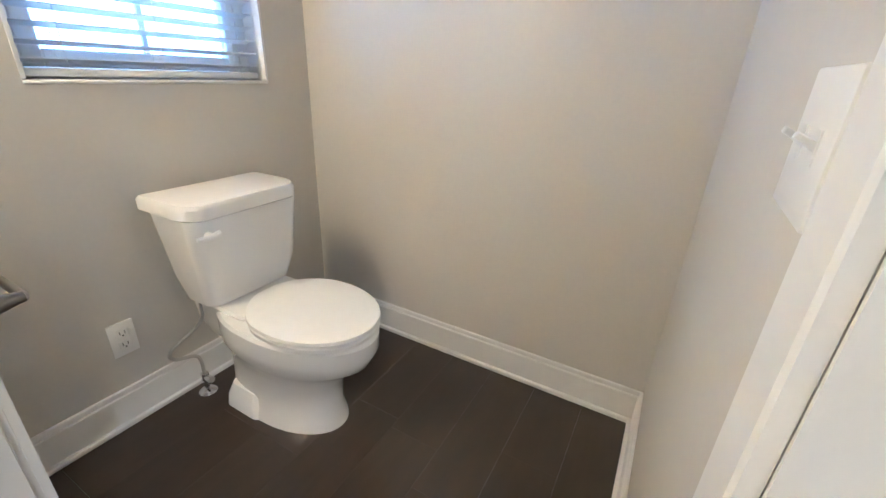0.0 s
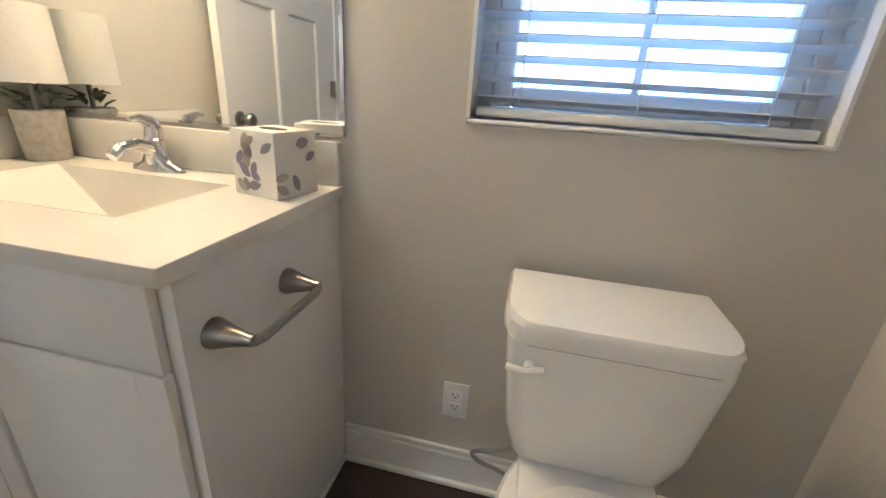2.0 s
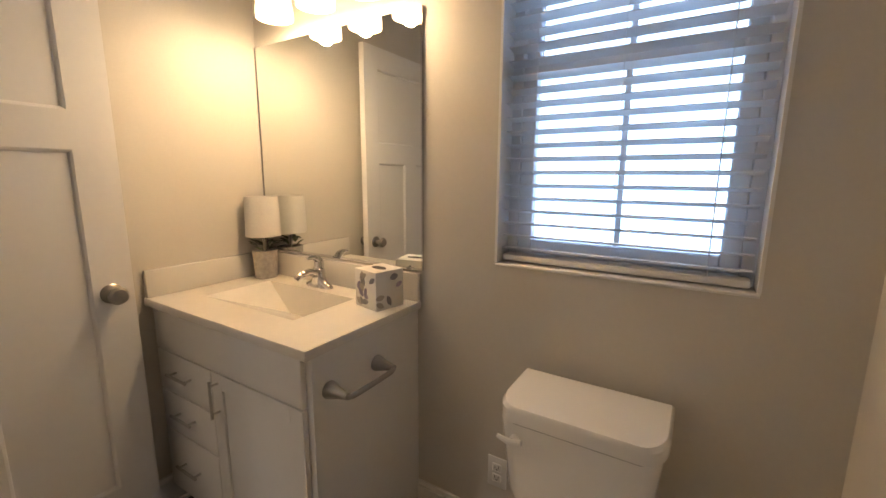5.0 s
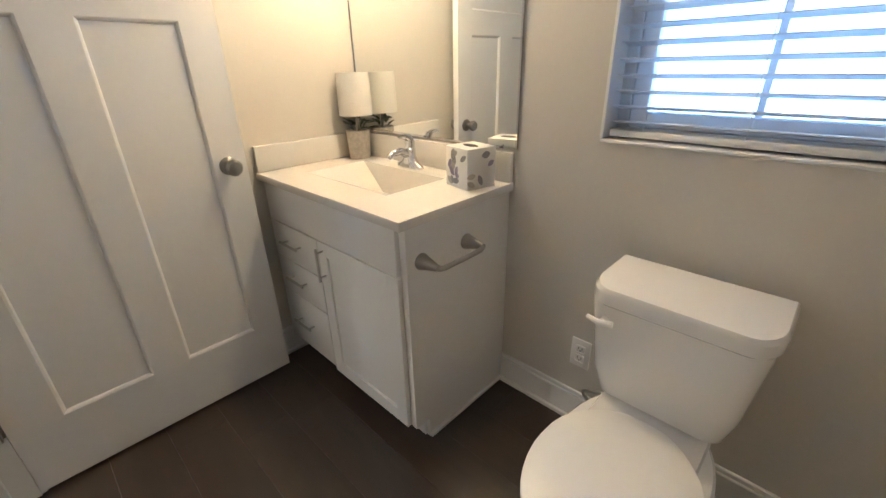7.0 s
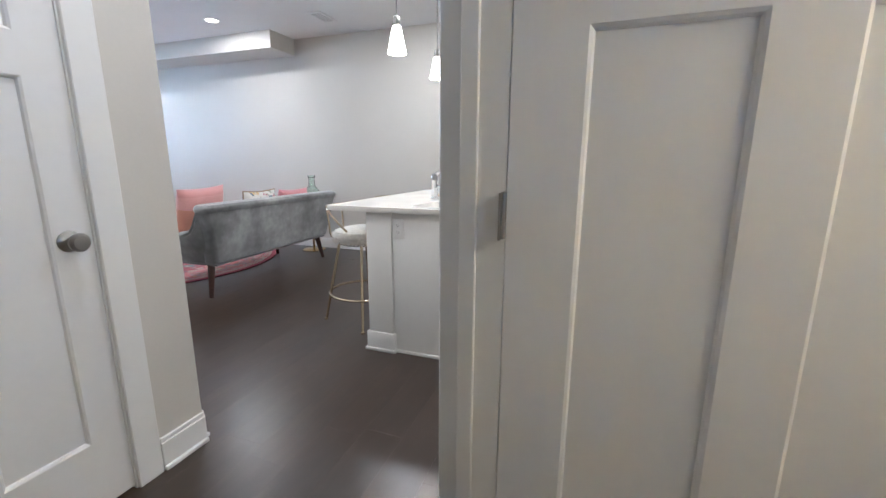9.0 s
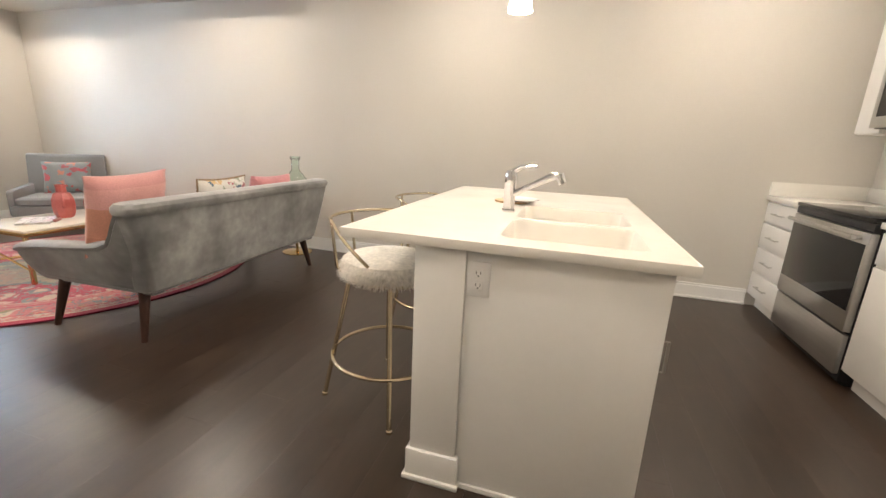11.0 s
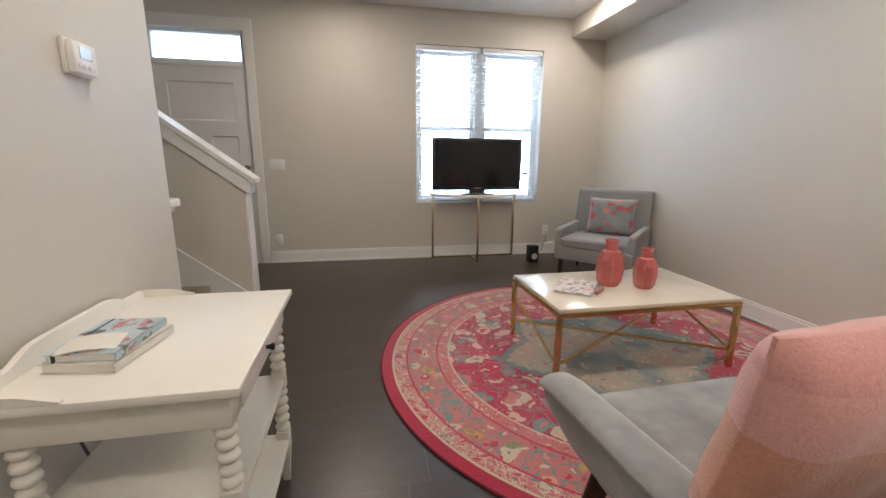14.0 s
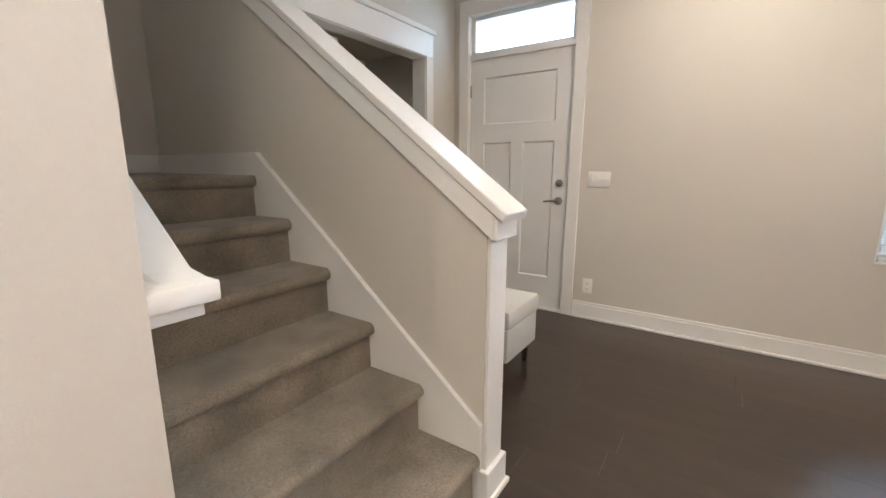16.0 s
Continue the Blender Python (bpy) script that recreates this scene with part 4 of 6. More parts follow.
for i in range(16):
    a = rng.uniform(0, 6.28)
    bm = bmesh.new()
    fresh = bmesh.new()
    q = [fresh.verts.new(p) for p in ((0, 0, 0), (0.012, 0.009, 0.003), (0.034, 0.006, 0.0), (0.042, 0, -0.004), (0.034, -0.006, 0.0), (0.012, -0.009, 0.003))]
    fresh.faces.new(q)
    ext = bmesh.ops.extrude_face_region(fresh, geom=fresh.faces[:])
    for w in ext["geom"]:
        if isinstance(w, bmesh.types.BMVert):
            w.co.z += 0.0012
    join(bm, fresh, pose(0.026 * math.cos(a), 0.026 * math.sin(a), rng.uniform(0.118, 0.165), 0, rng.uniform(-55, 10), math.degrees(a)))
    part("leaf", bm, LEAF, tl)

# ---------------------------------------------------------------- toilet
TX = 1.172


def egg(cx, yf, yb, hw, z, n=40, back=0.6):
    """An elongated bowl outline: round front at yf, squarer back at yb."""
    mid = yf + (yb - yf) * 0.52
    pts = []
    for i in range(n):
        a = 2 * math.pi * i / n
        c, s = math.cos(a), math.sin(a)
        if s < 0:
            pts.append((cx + hw * c, mid + (mid - yf) * s, z))
        else:
            e = 0.55
            pts.append((cx + hw * (1 - (1 - back) * s ** 2) * (abs(c) ** e) * (1 if c >= 0 else -1), mid + (yb - mid) * s ** 0.75, z))
    return pts


def rr(cx, cy, hx, hy, r, z, n=6):
    pts = []
    for qx, qy, a0 in ((1, 1, 0), (-1, 1, 90), (-1, -1, 180), (1, -1, 270)):
        for i in range(n + 1):
            a = radians(a0 + 90 * i / n)
            pts.append((cx + qx * (hx - r) + r * math.cos(a), cy + qy * (hy - r) + r * math.sin(a), z))
    return pts


toilet = thing("toilet", "white two-piece elongated toilet with closed lid", "toilet")
bm = bmesh.new()
loft(bm, [egg(TX, 0.825, 1.31, 0.134, 0.0, back=0.9), egg(TX, 0.828, 1.31, 0.131, 0.02, back=0.9), egg(TX, 0.842, 1.29, 0.117, 0.07, back=0.9), egg(TX, 0.832, 1.28, 0.118, 0.18, back=0.9),
          egg(TX, 0.785, 1.28, 0.138, 0.24, back=0.85), egg(TX, 0.715, 1.28, 0.168, 0.29, back=0.8), egg(TX, 0.693, 1.28, 0.177, 0.335, back=0.75), egg(TX, 0.690, 1.28, 0.178, 0.385, back=0.72), egg(TX, 0.70, 1.27, 0.171, 0.395, back=0.7)])
part("bowl", bm, PORCELAIN, toilet)
bm = bmesh.new()
loft(bm, [rr(TX, 1.20, 0.10, 0.12, 0.03, 0.25), rr(TX, 1.20, 0.13, 0.135, 0.03, 0.33), rr(TX, 1.20, 0.135, 0.14, 0.03, 0.40), rr(TX, 1.20, 0.13, 0.135, 0.03, 0.408)])
part("deck", bm, PORCELAIN, toilet)
for sx in (-1, 1):
    bm = bmesh.new()
    loft(bm, [rr(TX + sx * 0.108, 1.16, 0.035, 0.085, 0.025, 0.0), rr(TX + sx * 0.106, 1.16, 0.032, 0.08, 0.025, 0.045), rr(TX + sx * 0.09, 1.16, 0.03, 0.07, 0.025, 0.085)])
    foot = part("foot", bm, PORCELAIN, toilet)
    bm = bmesh.new()
    turned(bm, [(0.012, 0.0), (0.011, 0.012), (0.0, 0.018)], Matrix.Translation((TX + sx * 0.118, 1.125, 0.043)), 14)
    part("bolt_cap", bm, PORCELAIN, foot)
bm = bmesh.new()
loft(bm, [egg(TX, 0.70, 1.115, 0.165, 0.396, back=0.62), egg(TX, 0.694, 1.118, 0.172, 0.402, back=0.62), egg(TX, 0.694, 1.118, 0.172, 0.412, back=0.62), egg(TX, 0.70, 1.115, 0.167, 0.416, back=0.62)])
part("seat", bm, PLASTIC, toilet, "white plastic seat ring")
bm = bmesh.new()
loft(bm, [egg(TX, 0.70, 1.12, 0.167, 0.418, back=0.6), egg(TX, 0.692, 1.124, 0.175, 0.424, back=0.6), egg(TX, 0.694, 1.122, 0.173, 0.434, back=0.6), egg(TX, 0.715, 1.108, 0.158, 0.440, back=0.62), egg(TX, 0.80, 1.04, 0.10, 0.443, back=0.62)])
part("lid", bm, PLASTIC, toilet, "white closed lid")
TY = 1.252
bm = bmesh.new()
loft(bm, [rr(TX, TY + 0.01, 0.12, 0.055, 0.04, 0.405), rr(TX, TY + 0.005, 0.155, 0.08, 0.045, 0.415), rr(TX, TY, 0.173, 0.094, 0.04, 0.50), rr(TX, TY, 0.192, 0.106, 0.035, 0.70), rr(TX, TY, 0.192, 0.106, 0.035, 0.709)])
part("tank", bm, PORCELAIN, toilet)
bm = bmesh.new()
fr = lambda hx, hy, z: [(TX + hx, TY + hy, z), (TX - hx, TY + hy, z)] + [(TX - hx * (0.72 + 0.28 * math.cos(radians(a))), TY - hy * (0.25 + 0.75 * math.sin(radians(a))), z) for a in range(0, 91, 9)] + [(TX + hx * (0.72 + 0.28 * math.cos(radians(a))), TY - hy * (0.25 + 0.75 * math.sin(radians(a))), z) for a in range(90, -1, -9)]
loft(bm, [fr(0.194, 0.113, 0.706), fr(0.202, 0.119, 0.712), fr(0.202, 0.119, 0.742), fr(0.195, 0.113, 0.753), fr(0.175, 0.095, 0.756)])
part("tank_lid", bm, PORCELAIN, toilet)
bm = bmesh.new()
tube(bm, [(TX - 0.145, TY - 0.10, 0.662), (TX - 0.145, TY - 0.124, 0.662)], 0.011, 14)
tube(bm, [(TX - 0.12, TY - 0.124, 0.667), (TX - 0.155, TY - 0.127, 0.662), (TX - 0.186, TY - 0.122, 0.665)], 0.008, 10, radii=[0.009, 0.008, 0.006])
part("flush_lever", bm, PLASTIC, toilet, "white flush lever")
sv = thing("supply_valve", "chrome stop valve with braided supply line", "plumbing")
bm = bmesh.new()
turned(bm, [(0.0, 0.014), (0.012, 0.014), (0.03, 0.004), (0.032, 0.0), (0.0, 0.0)], Matrix.Translation((1.085, 1.352, 0.0)), 22)
turned(bm, [(0.008, 0.01), (0.008, 0.05), (0.013, 0.052), (0.013, 0.08), (0.008, 0.082), (0.0, 0.082)], Matrix.Translation((1.085, 1.352, 0.0)), 16)
tube(bm, [(1.085, 1.352, 0.065), (1.085, 1.315, 0.065)], 0.009, 12, radii=[0.009, 0.014])
part("valve", bm, CHROME, sv)
bm = bmesh.new()
ctrl = [Vector(p) for p in ((1.085, 1.352, 0.08), (1.075, 1.35, 0.16), (1.0, 1.34, 0.20), (0.985, 1.32, 0.25), (1.06, 1.30, 0.30), (1.085, 1.285, 0.34), (1.085, 1.28, 0.405))]
pts = []
for i in range(len(ctrl) - 1):
    p0, p1, p2, p3 = ctrl[max(i - 1, 0)], ctrl[i], ctrl[i + 1], ctrl[min(i + 2, len(ctrl) - 1)]
    for k in range(6):
        t = k / 6
        pts.append(0.5 * ((2 * p1) + (-p0 + p2) * t + (2 * p0 - 5 * p1 + 4 * p2 - p3) * t * t + (-p0 + 3 * p1 - 3 * p2 + p3) * t ** 3))
pts.append(ctrl[-1])
tube(bm, pts, 0.006, 10)
part("supply_line", bm, STEEL, sv, "braided steel supply line")

sv.location.x = -0.05

# ---------------------------------------------------------------- island and kitchen
IX0, IX1, IY0, IY1, IZ = -3.235, -1.605, -1.41, -0.355, 0.915
isl = thing("kitchen_island", "white painted kitchen island base with end post", "kitchen island")
EX = -1.632
boxes("end_panel", CABINET, isl, (EX - 0.018, EX, -0.985, -0.40, 0.0, IZ - 0.032), bevel=0.002)
boxes("corner_post", CABINET, isl, (EX - 0.10, EX + 0.014, -1.155, -0.986, 0.0, IZ - 0.032), bevel=0.004)
boxes("post_base", CABINET, isl, (EX - 0.112, EX + 0.026, -1.167, -0.974, 0.0, 0.125), (EX - 0.118, EX + 0.036, -1.177, -0.966, 0.0, 0.02), bevel=0.004)
boxes("base_moulding", CABINET, isl, (EX, EX + 0.012, -0.965, -0.40, 0.0, 0.02), bevel=0.004)
boxes("back_panel", CABINET, isl, (IX0 + 0.03, EX - 0.1005, -1.145, -1.127, 0.0, IZ - 0.032), bevel=0.002)
boxes("body", CABINET, isl, (IX0 + 0.03, EX - 0.019, -1.126, -0.42, 0.10, IZ - 0.21), (IX0 + 0.03, EX - 0.019, -1.126, -0.48, 0.0, 0.10), (IX0 + 0.03, EX - 0.019, -1.126, -0.98, IZ - 0.21, IZ - 0.032), bevel=0.001)
boxes("front_rail", CABINET, isl, (IX0 + 0.03, EX - 0.019, -0.44, -0.42, IZ - 0.21, IZ - 0.032))
for i in range(3):
    x1 = EX - 0.03 - i * 0.52
    boxes("cabinet_door", CABINET, isl, (x1 - 0.50, x1, -0.4199, -0.401, 0.12, 0.70), (x1 - 0.50, x1, -0.4199, -0.401, 0.72, 0.865), bevel=0.003)
bm = bmesh.new()
tube(bm, [(EX - 0.06, -0.40, 0.655), (EX - 0.06, -0.372, 0.655), (EX - 0.06, -0.372, 0.555), (EX - 0.06, -0.40, 0.555)], 0.005, 8)
part("handle", bm, NICKEL, isl, "brushed nickel bar pull")
cnt = thing("island_counter", "cream solid surface island counter with double sink", "countertop")
bm = bmesh.new()
S = (-2.50, -1.71, -0.905, -0.455)
mid = -0.63 - 0.07
for s in ((IX0, S[0], IY0, IY1), (S[1], IX1, IY0, IY1), (S[0], S[1], IY0, S[2]), (S[0], S[1], S[3], IY1)):
    box(bm, *s, IZ - 0.03, IZ)
bmesh.ops.remove_doubles(bm, verts=bm.verts, dist=0.0002)
part("counter_slab", bm, MARBLE, cnt, smooth=False)
boxes("edge", MARBLE, cnt, (IX1, IX1 + 0.005, IY0 - 0.005, IY1 + 0.005, IZ - 0.031, IZ + 0.0008), (IX0 - 0.005, IX0, IY0 - 0.005, IY1 + 0.005, IZ - 0.031, IZ + 0.0008),
      (IX0, IX1, IY0 - 0.005, IY0, IZ - 0.031, IZ + 0.0008), (IX0, IX1, IY1, IY1 + 0.005, IZ - 0.031, IZ + 0.0008), bevel=0.002)
for a, b in ((S[0], -2.12), (-2.085, S[1])):
    bm = bmesh.new()
    fresh = bmesh.new()
    rings = [[fresh.verts.new(p) for p in rr((a + b) / 2, (S[2] + S[3]) / 2, (b - a) / 2 - q, (S[3] - S[2]) / 2 - q, 0.05 - q * 0.3, z)] for q, z in ((0, IZ - 0.001), (0.006, IZ - 0.012), (0.016, IZ - 0.17), (0.06, IZ - 0.19))]
    for p, q in zip(rings, rings[1:]):
        for i in range(len(p)):
            j = (i + 1) % len(p)
            fresh.faces.new((p[i], p[j], q[j], q[i]))
    fresh.faces.new(rings[-1])
    join(bm, fresh)
    part("sink_bowl", bm, MARBLE, cnt, "cream sink bowl")
for a, b in ((S[0], -2.12), (-2.085, S[1])):
    for sx, sy, ex, ey in ((a, S[2], 1, 1), (b, S[2], -1, 1), (b, S[3], -1, -1), (a, S[3], 1, -1)):
        arc = [(sx + ex * (0.05 - 0.05 * math.cos(t)), sy + ey * (0.05 - 0.05 * math.sin(t))) for t in [math.pi / 2 * i / 5 for i in range(6)]]
        bm = bmesh.new()
        prism(bm, [(sx, sy)] + arc, "z", IZ - 0.006, IZ - 0.0006)
        part("rim_corner", bm, MARBLE, cnt)
boxes("sink_divider", MARBLE, cnt, (-2.12, -2.085, S[2], S[3], IZ - 0.03, IZ - 0.0006))
plate("wall_outlet", "white duplex outlet on the island end panel", "outlet", (EX, -0.945, 0.79), (1, 0), 0.072, 0.115, "outlet")


def kitchen_faucet(x, y, z):
    f = thing("kitchen_faucet", "chrome single-lever pull-out kitchen faucet", "faucet")
    bm = bmesh.new()
    turned(bm, [(0.0, 0.0), (0.03, 0.0), (0.03, 0.008), (0.025, 0.014), (0.025, 0.12), (0.027, 0.125), (0.027, 0.165), (0.02, 0.182), (0.0, 0.185)], Matrix.Translation((x, y, z)), 24)
    part("body", bm, CHROME, f)
    d = Vector((0.25, 0.97, 0)).normalized()
    bm = bmesh.new()
    p = Vector((x, y, z + 0.07))
    tube(bm, [p, p + d * 0.08 + Vector((0, 0, 0.045)), p + d * 0.19 + Vector((0, 0, 0.10)), p + d * 0.215 + Vector((0, 0, 0.10)), p + d * 0.228 + Vector((0, 0, 0.072))], 0.014, 14, radii=[0.013, 0.013, 0.018, 0.021, 0.019])
    part("spout", bm, CHROME, f)
    bm = bmesh.new()
    p = Vector((x, y, z + 0.172))
    tube(bm, [p, p + d * 0.045 + Vector((0, 0, 0.026)), p + d * 0.115 + Vector((0, 0, 0.034))], 0.009, 10, radii=[0.014, 0.009, 0.006])
    part("lever", bm, CHROME, f)


kitchen_faucet(-2.26, -0.955, IZ)
dish = thing("sink_mat", "small pale plate on a wooden trivet by the faucet", "plate", at=pose(-2.60, -0.99, IZ))
bm = bmesh.new()
turned(bm, [(0.0, 0.0), (0.085, 0.0), (0.085, 0.009), (0.0, 0.009)], None, 32)
part("trivet", bm, shader("pale_wood", (0.48, 0.30, 0.14), 0.5, grain=0.2, grain_scale=20), dish, "round wooden trivet")
bm = bmesh.new()
turned(bm, [(0.0, 0.0), (0.06, 0.0), (0.095, 0.012), (0.096, 0.014), (0.06, 0.005), (0.0, 0.004)], Matrix.Translation((0.02, 0.05, 0.0095)), 32)
part("plate", bm, PORCELAIN, dish, "white plate")

KF = 0.82
base = thing("drawer_base", "white four-drawer kitchen base cabinet by the wall", "cabinet")
boxes("carcass", CABINET, base, (LONG + 0.002, -3.765, KF, BACK - 0.001, 0.10, 0.88), (LONG + 0.002, -3.765, KF + 0.06, BACK - 0.02, 0.0, 0.10))
for z0, z1 in ((0.115, 0.30), (0.315, 0.50), (0.515, 0.70), (0.715, 0.865)):
    bm = bmesh.new()
    box(bm, LONG + 0.02, -3.78, KF - 0.019, KF - 0.0002, z0, z1, bevel=0.003)
    d = part("drawer", bm, CABINET, base)
    pull(d, (-4.09, KF - 0.018, (z0 + z1) / 2), (-3.96, KF - 0.018, (z0 + z1) / 2))
base2 = thing("base_cabinet", "white kitchen base cabinet beside the range", "cabinet")
boxes("carcass", CABINET, base2, (-2.985, -2.20, KF, BACK - 0.001, 0.10, 0.88), (-2.985, -2.20, KF + 0.06, BACK - 0.02, 0.0, 0.10))
for x0, x1 in ((-2.97, -2.60), (-2.585, -2.215)):
    bm = bmesh.new()
    box(bm, x0, x1, KF - 0.019, KF - 0.0002, 0.115, 0.69, bevel=0.003), box(bm, x0, x1, KF - 0.019, KF - 0.0002, 0.705, 0.865, bevel=0.003)
    d = part("door", bm, CABINET, base2)
    pull(d, (x1 - 0.04, KF - 0.018, 0.52), (x1 - 0.04, KF - 0.018, 0.64))
for x0, x1, lab in ((LONG + 0.002, -3.764, "cream counter over the drawer cabinet"), (-2.986, -2.19, "cream counter beside the range")):
    t = thing("kitchen_counter", lab, "countertop")
    boxes("counter_slab", MARBLE, t, (x0, x1, KF - 0.03, BACK - 0.001, 0.882, 0.915), bevel=0.004)
    boxes("backsplash", MARBLE, t, (x0, x1, BACK - 0.021, BACK - 0.001, 0.9155, 1.02), bevel=0.003)
t = thing("side_splash", "cream side splash against the wall", "countertop")
boxes("splash", MARBLE, t, (LONG + 0.0015, LONG + 0.02, KF - 0.02, BACK - 0.022, 0.9155, 1.02), bevel=0.003)

rg = thing("kitchen_range", "stainless steel and black electric range", "stove")
RX0, RX1, RF = -3.760, -2.99, 0.80
boxes("side_body", BLACK, rg, (RX0, RX1, RF + 0.01, BACK - 0.01, 0.03, 0.90), bevel=0.003)
boxes("cooktop", GLASSBLACK, rg, (RX0 - 0.002, RX1 + 0.002, RF - 0.03, BACK - 0.02, 0.901, 0.925), bevel=0.006)
boxes("storage_drawer", STEEL, rg, (RX0 + 0.004, RX1 - 0.004, RF - 0.02, RF + 0.0095, 0.07, 0.30), bevel=0.006)
od = boxes("oven_door", STEEL, rg, (RX0 + 0.004, RX1 - 0.004, RF - 0.03, RF + 0.0095, 0.315, 0.85), bevel=0.006)
boxes("oven_window", GLASSBLACK, od, (RX0 + 0.02, RX1 - 0.02, RF - 0.033, RF - 0.0301, 0.43, 0.79), bevel=0.001)
bm = bmesh.new()
tube(bm, [(RX0 + 0.05, RF - 0.075, 0.82), (RX1 - 0.05, RF - 0.075, 0.82)], 0.013, 12)
for x in (RX0 + 0.07, RX1 - 0.07):
    tube(bm, [(x, RF - 0.075, 0.82), (x, RF - 0.029, 0.82)], 0.01, 8)
part("oven_handle", bm, STEEL, od)
boxes("control_strip", BLACK, rg, (RX0 + 0.004, RX1 - 0.004, RF - 0.025, RF + 0.0095, 0.855, 0.899), bevel=0.004)
boxes("backguard", STEEL, rg, (RX0, RX1, BACK - 0.10, BACK - 0.012, 0.9255, 1.08), bevel=0.008)
for x in (RX0 + 0.04, RX1 - 0.04):
    boxes("foot", BLACK, rg, (x - 0.02, x + 0.02, RF + 0.05, RF + 0.09, 0.0, 0.03))

up = thing("wall_cabinet", "white upper kitchen cabinet", "cabinet")
boxes("carcass", CABINET, up, (-4.02, RX0 - 0.006, 1.115, BACK - 0.001, 1.374, 2.25), bevel=0.002)
boxes("door", CABINET, up, (-4.015, RX0 - 0.010, 1.096, 1.1148, 1.378, 2.245), bevel=0.003)
mw = thing("microwave", "stainless steel microwave mounted over the range", "microwave")
boxes("case", BLACK, mw, (RX0 + 0.002, RX1 - 0.002, 1.06, BACK - 0.001, 1.40, 1.81), bevel=0.003)
boxes("door", STEEL, mw, (RX0 + 0.004, RX1 - 0.16, 1.03, 1.0598, 1.405, 1.805), bevel=0.004)
boxes("window", GLASSBLACK, mw, (RX0 + 0.05, RX1 - 0.22, 1.027, 1.0298, 1.47, 1.75))
boxes("controls", GLASSBLACK, mw, (RX1 - 0.158, RX1 - 0.004, 1.032, 1.0598, 1.405, 1.805), bevel=0.003)
up2 = thing("wall_cabinet", "white short cabinet above the microwave", "cabinet")
boxes("carcass", CABINET, up2, (RX0 - 0.004, RX1 + 0.004, 1.115, BACK - 0.001, 1.815, 2.25), bevel=0.002)
boxes("door", CABINET, up2, (RX0, (RX0 + RX1) / 2 - 0.002, 1.096, 1.1148, 1.82, 2.245), ((RX0 + RX1) / 2 + 0.002, RX1, 1.096, 1.1148, 1.82, 2.245), bevel=0.003)
for i, (x, y, s) in enumerate(((-2.93, 1.20, 1.0), (-2.82, 1.25, 0.85), (-2.72, 1.17, 0.7))):
    cj = thing("spice_jar", "small copper-toned canister on the kitchen counter", "jar", "canisters on the counter", at=pose(x, y, 0.9152))
    bm = bmesh.new()
    turned(bm, [(0.0, 0.0), (0.045 * s, 0.0), (0.048 * s, 0.01), (0.048 * s, 0.11 * s), (0.0, 0.11 * s)], None, 24)
    part("jar", bm, shader("copper_glaze", (0.36, 0.13, 0.07), 0.3, 0.4), cj)
    bm = bmesh.new()
    turned(bm, [(0.049 * s, 0.11 * s), (0.049 * s, 0.13 * s), (0.01, 0.135 * s), (0.008, 0.15 * s), (0.0, 0.152 * s)], None, 24)
    part("lid", bm, shader("copper_lid", (0.30, 0.10, 0.06), 0.3, 0.4), cj)

# ---------------------------------------------------------------- bar stools
FUR = shader("white_fur", (0.80, 0.76, 0.68), 0.95, grain=0.2, grain_scale=60, stain=0.12, stain_scale=14, sheen=0.6)


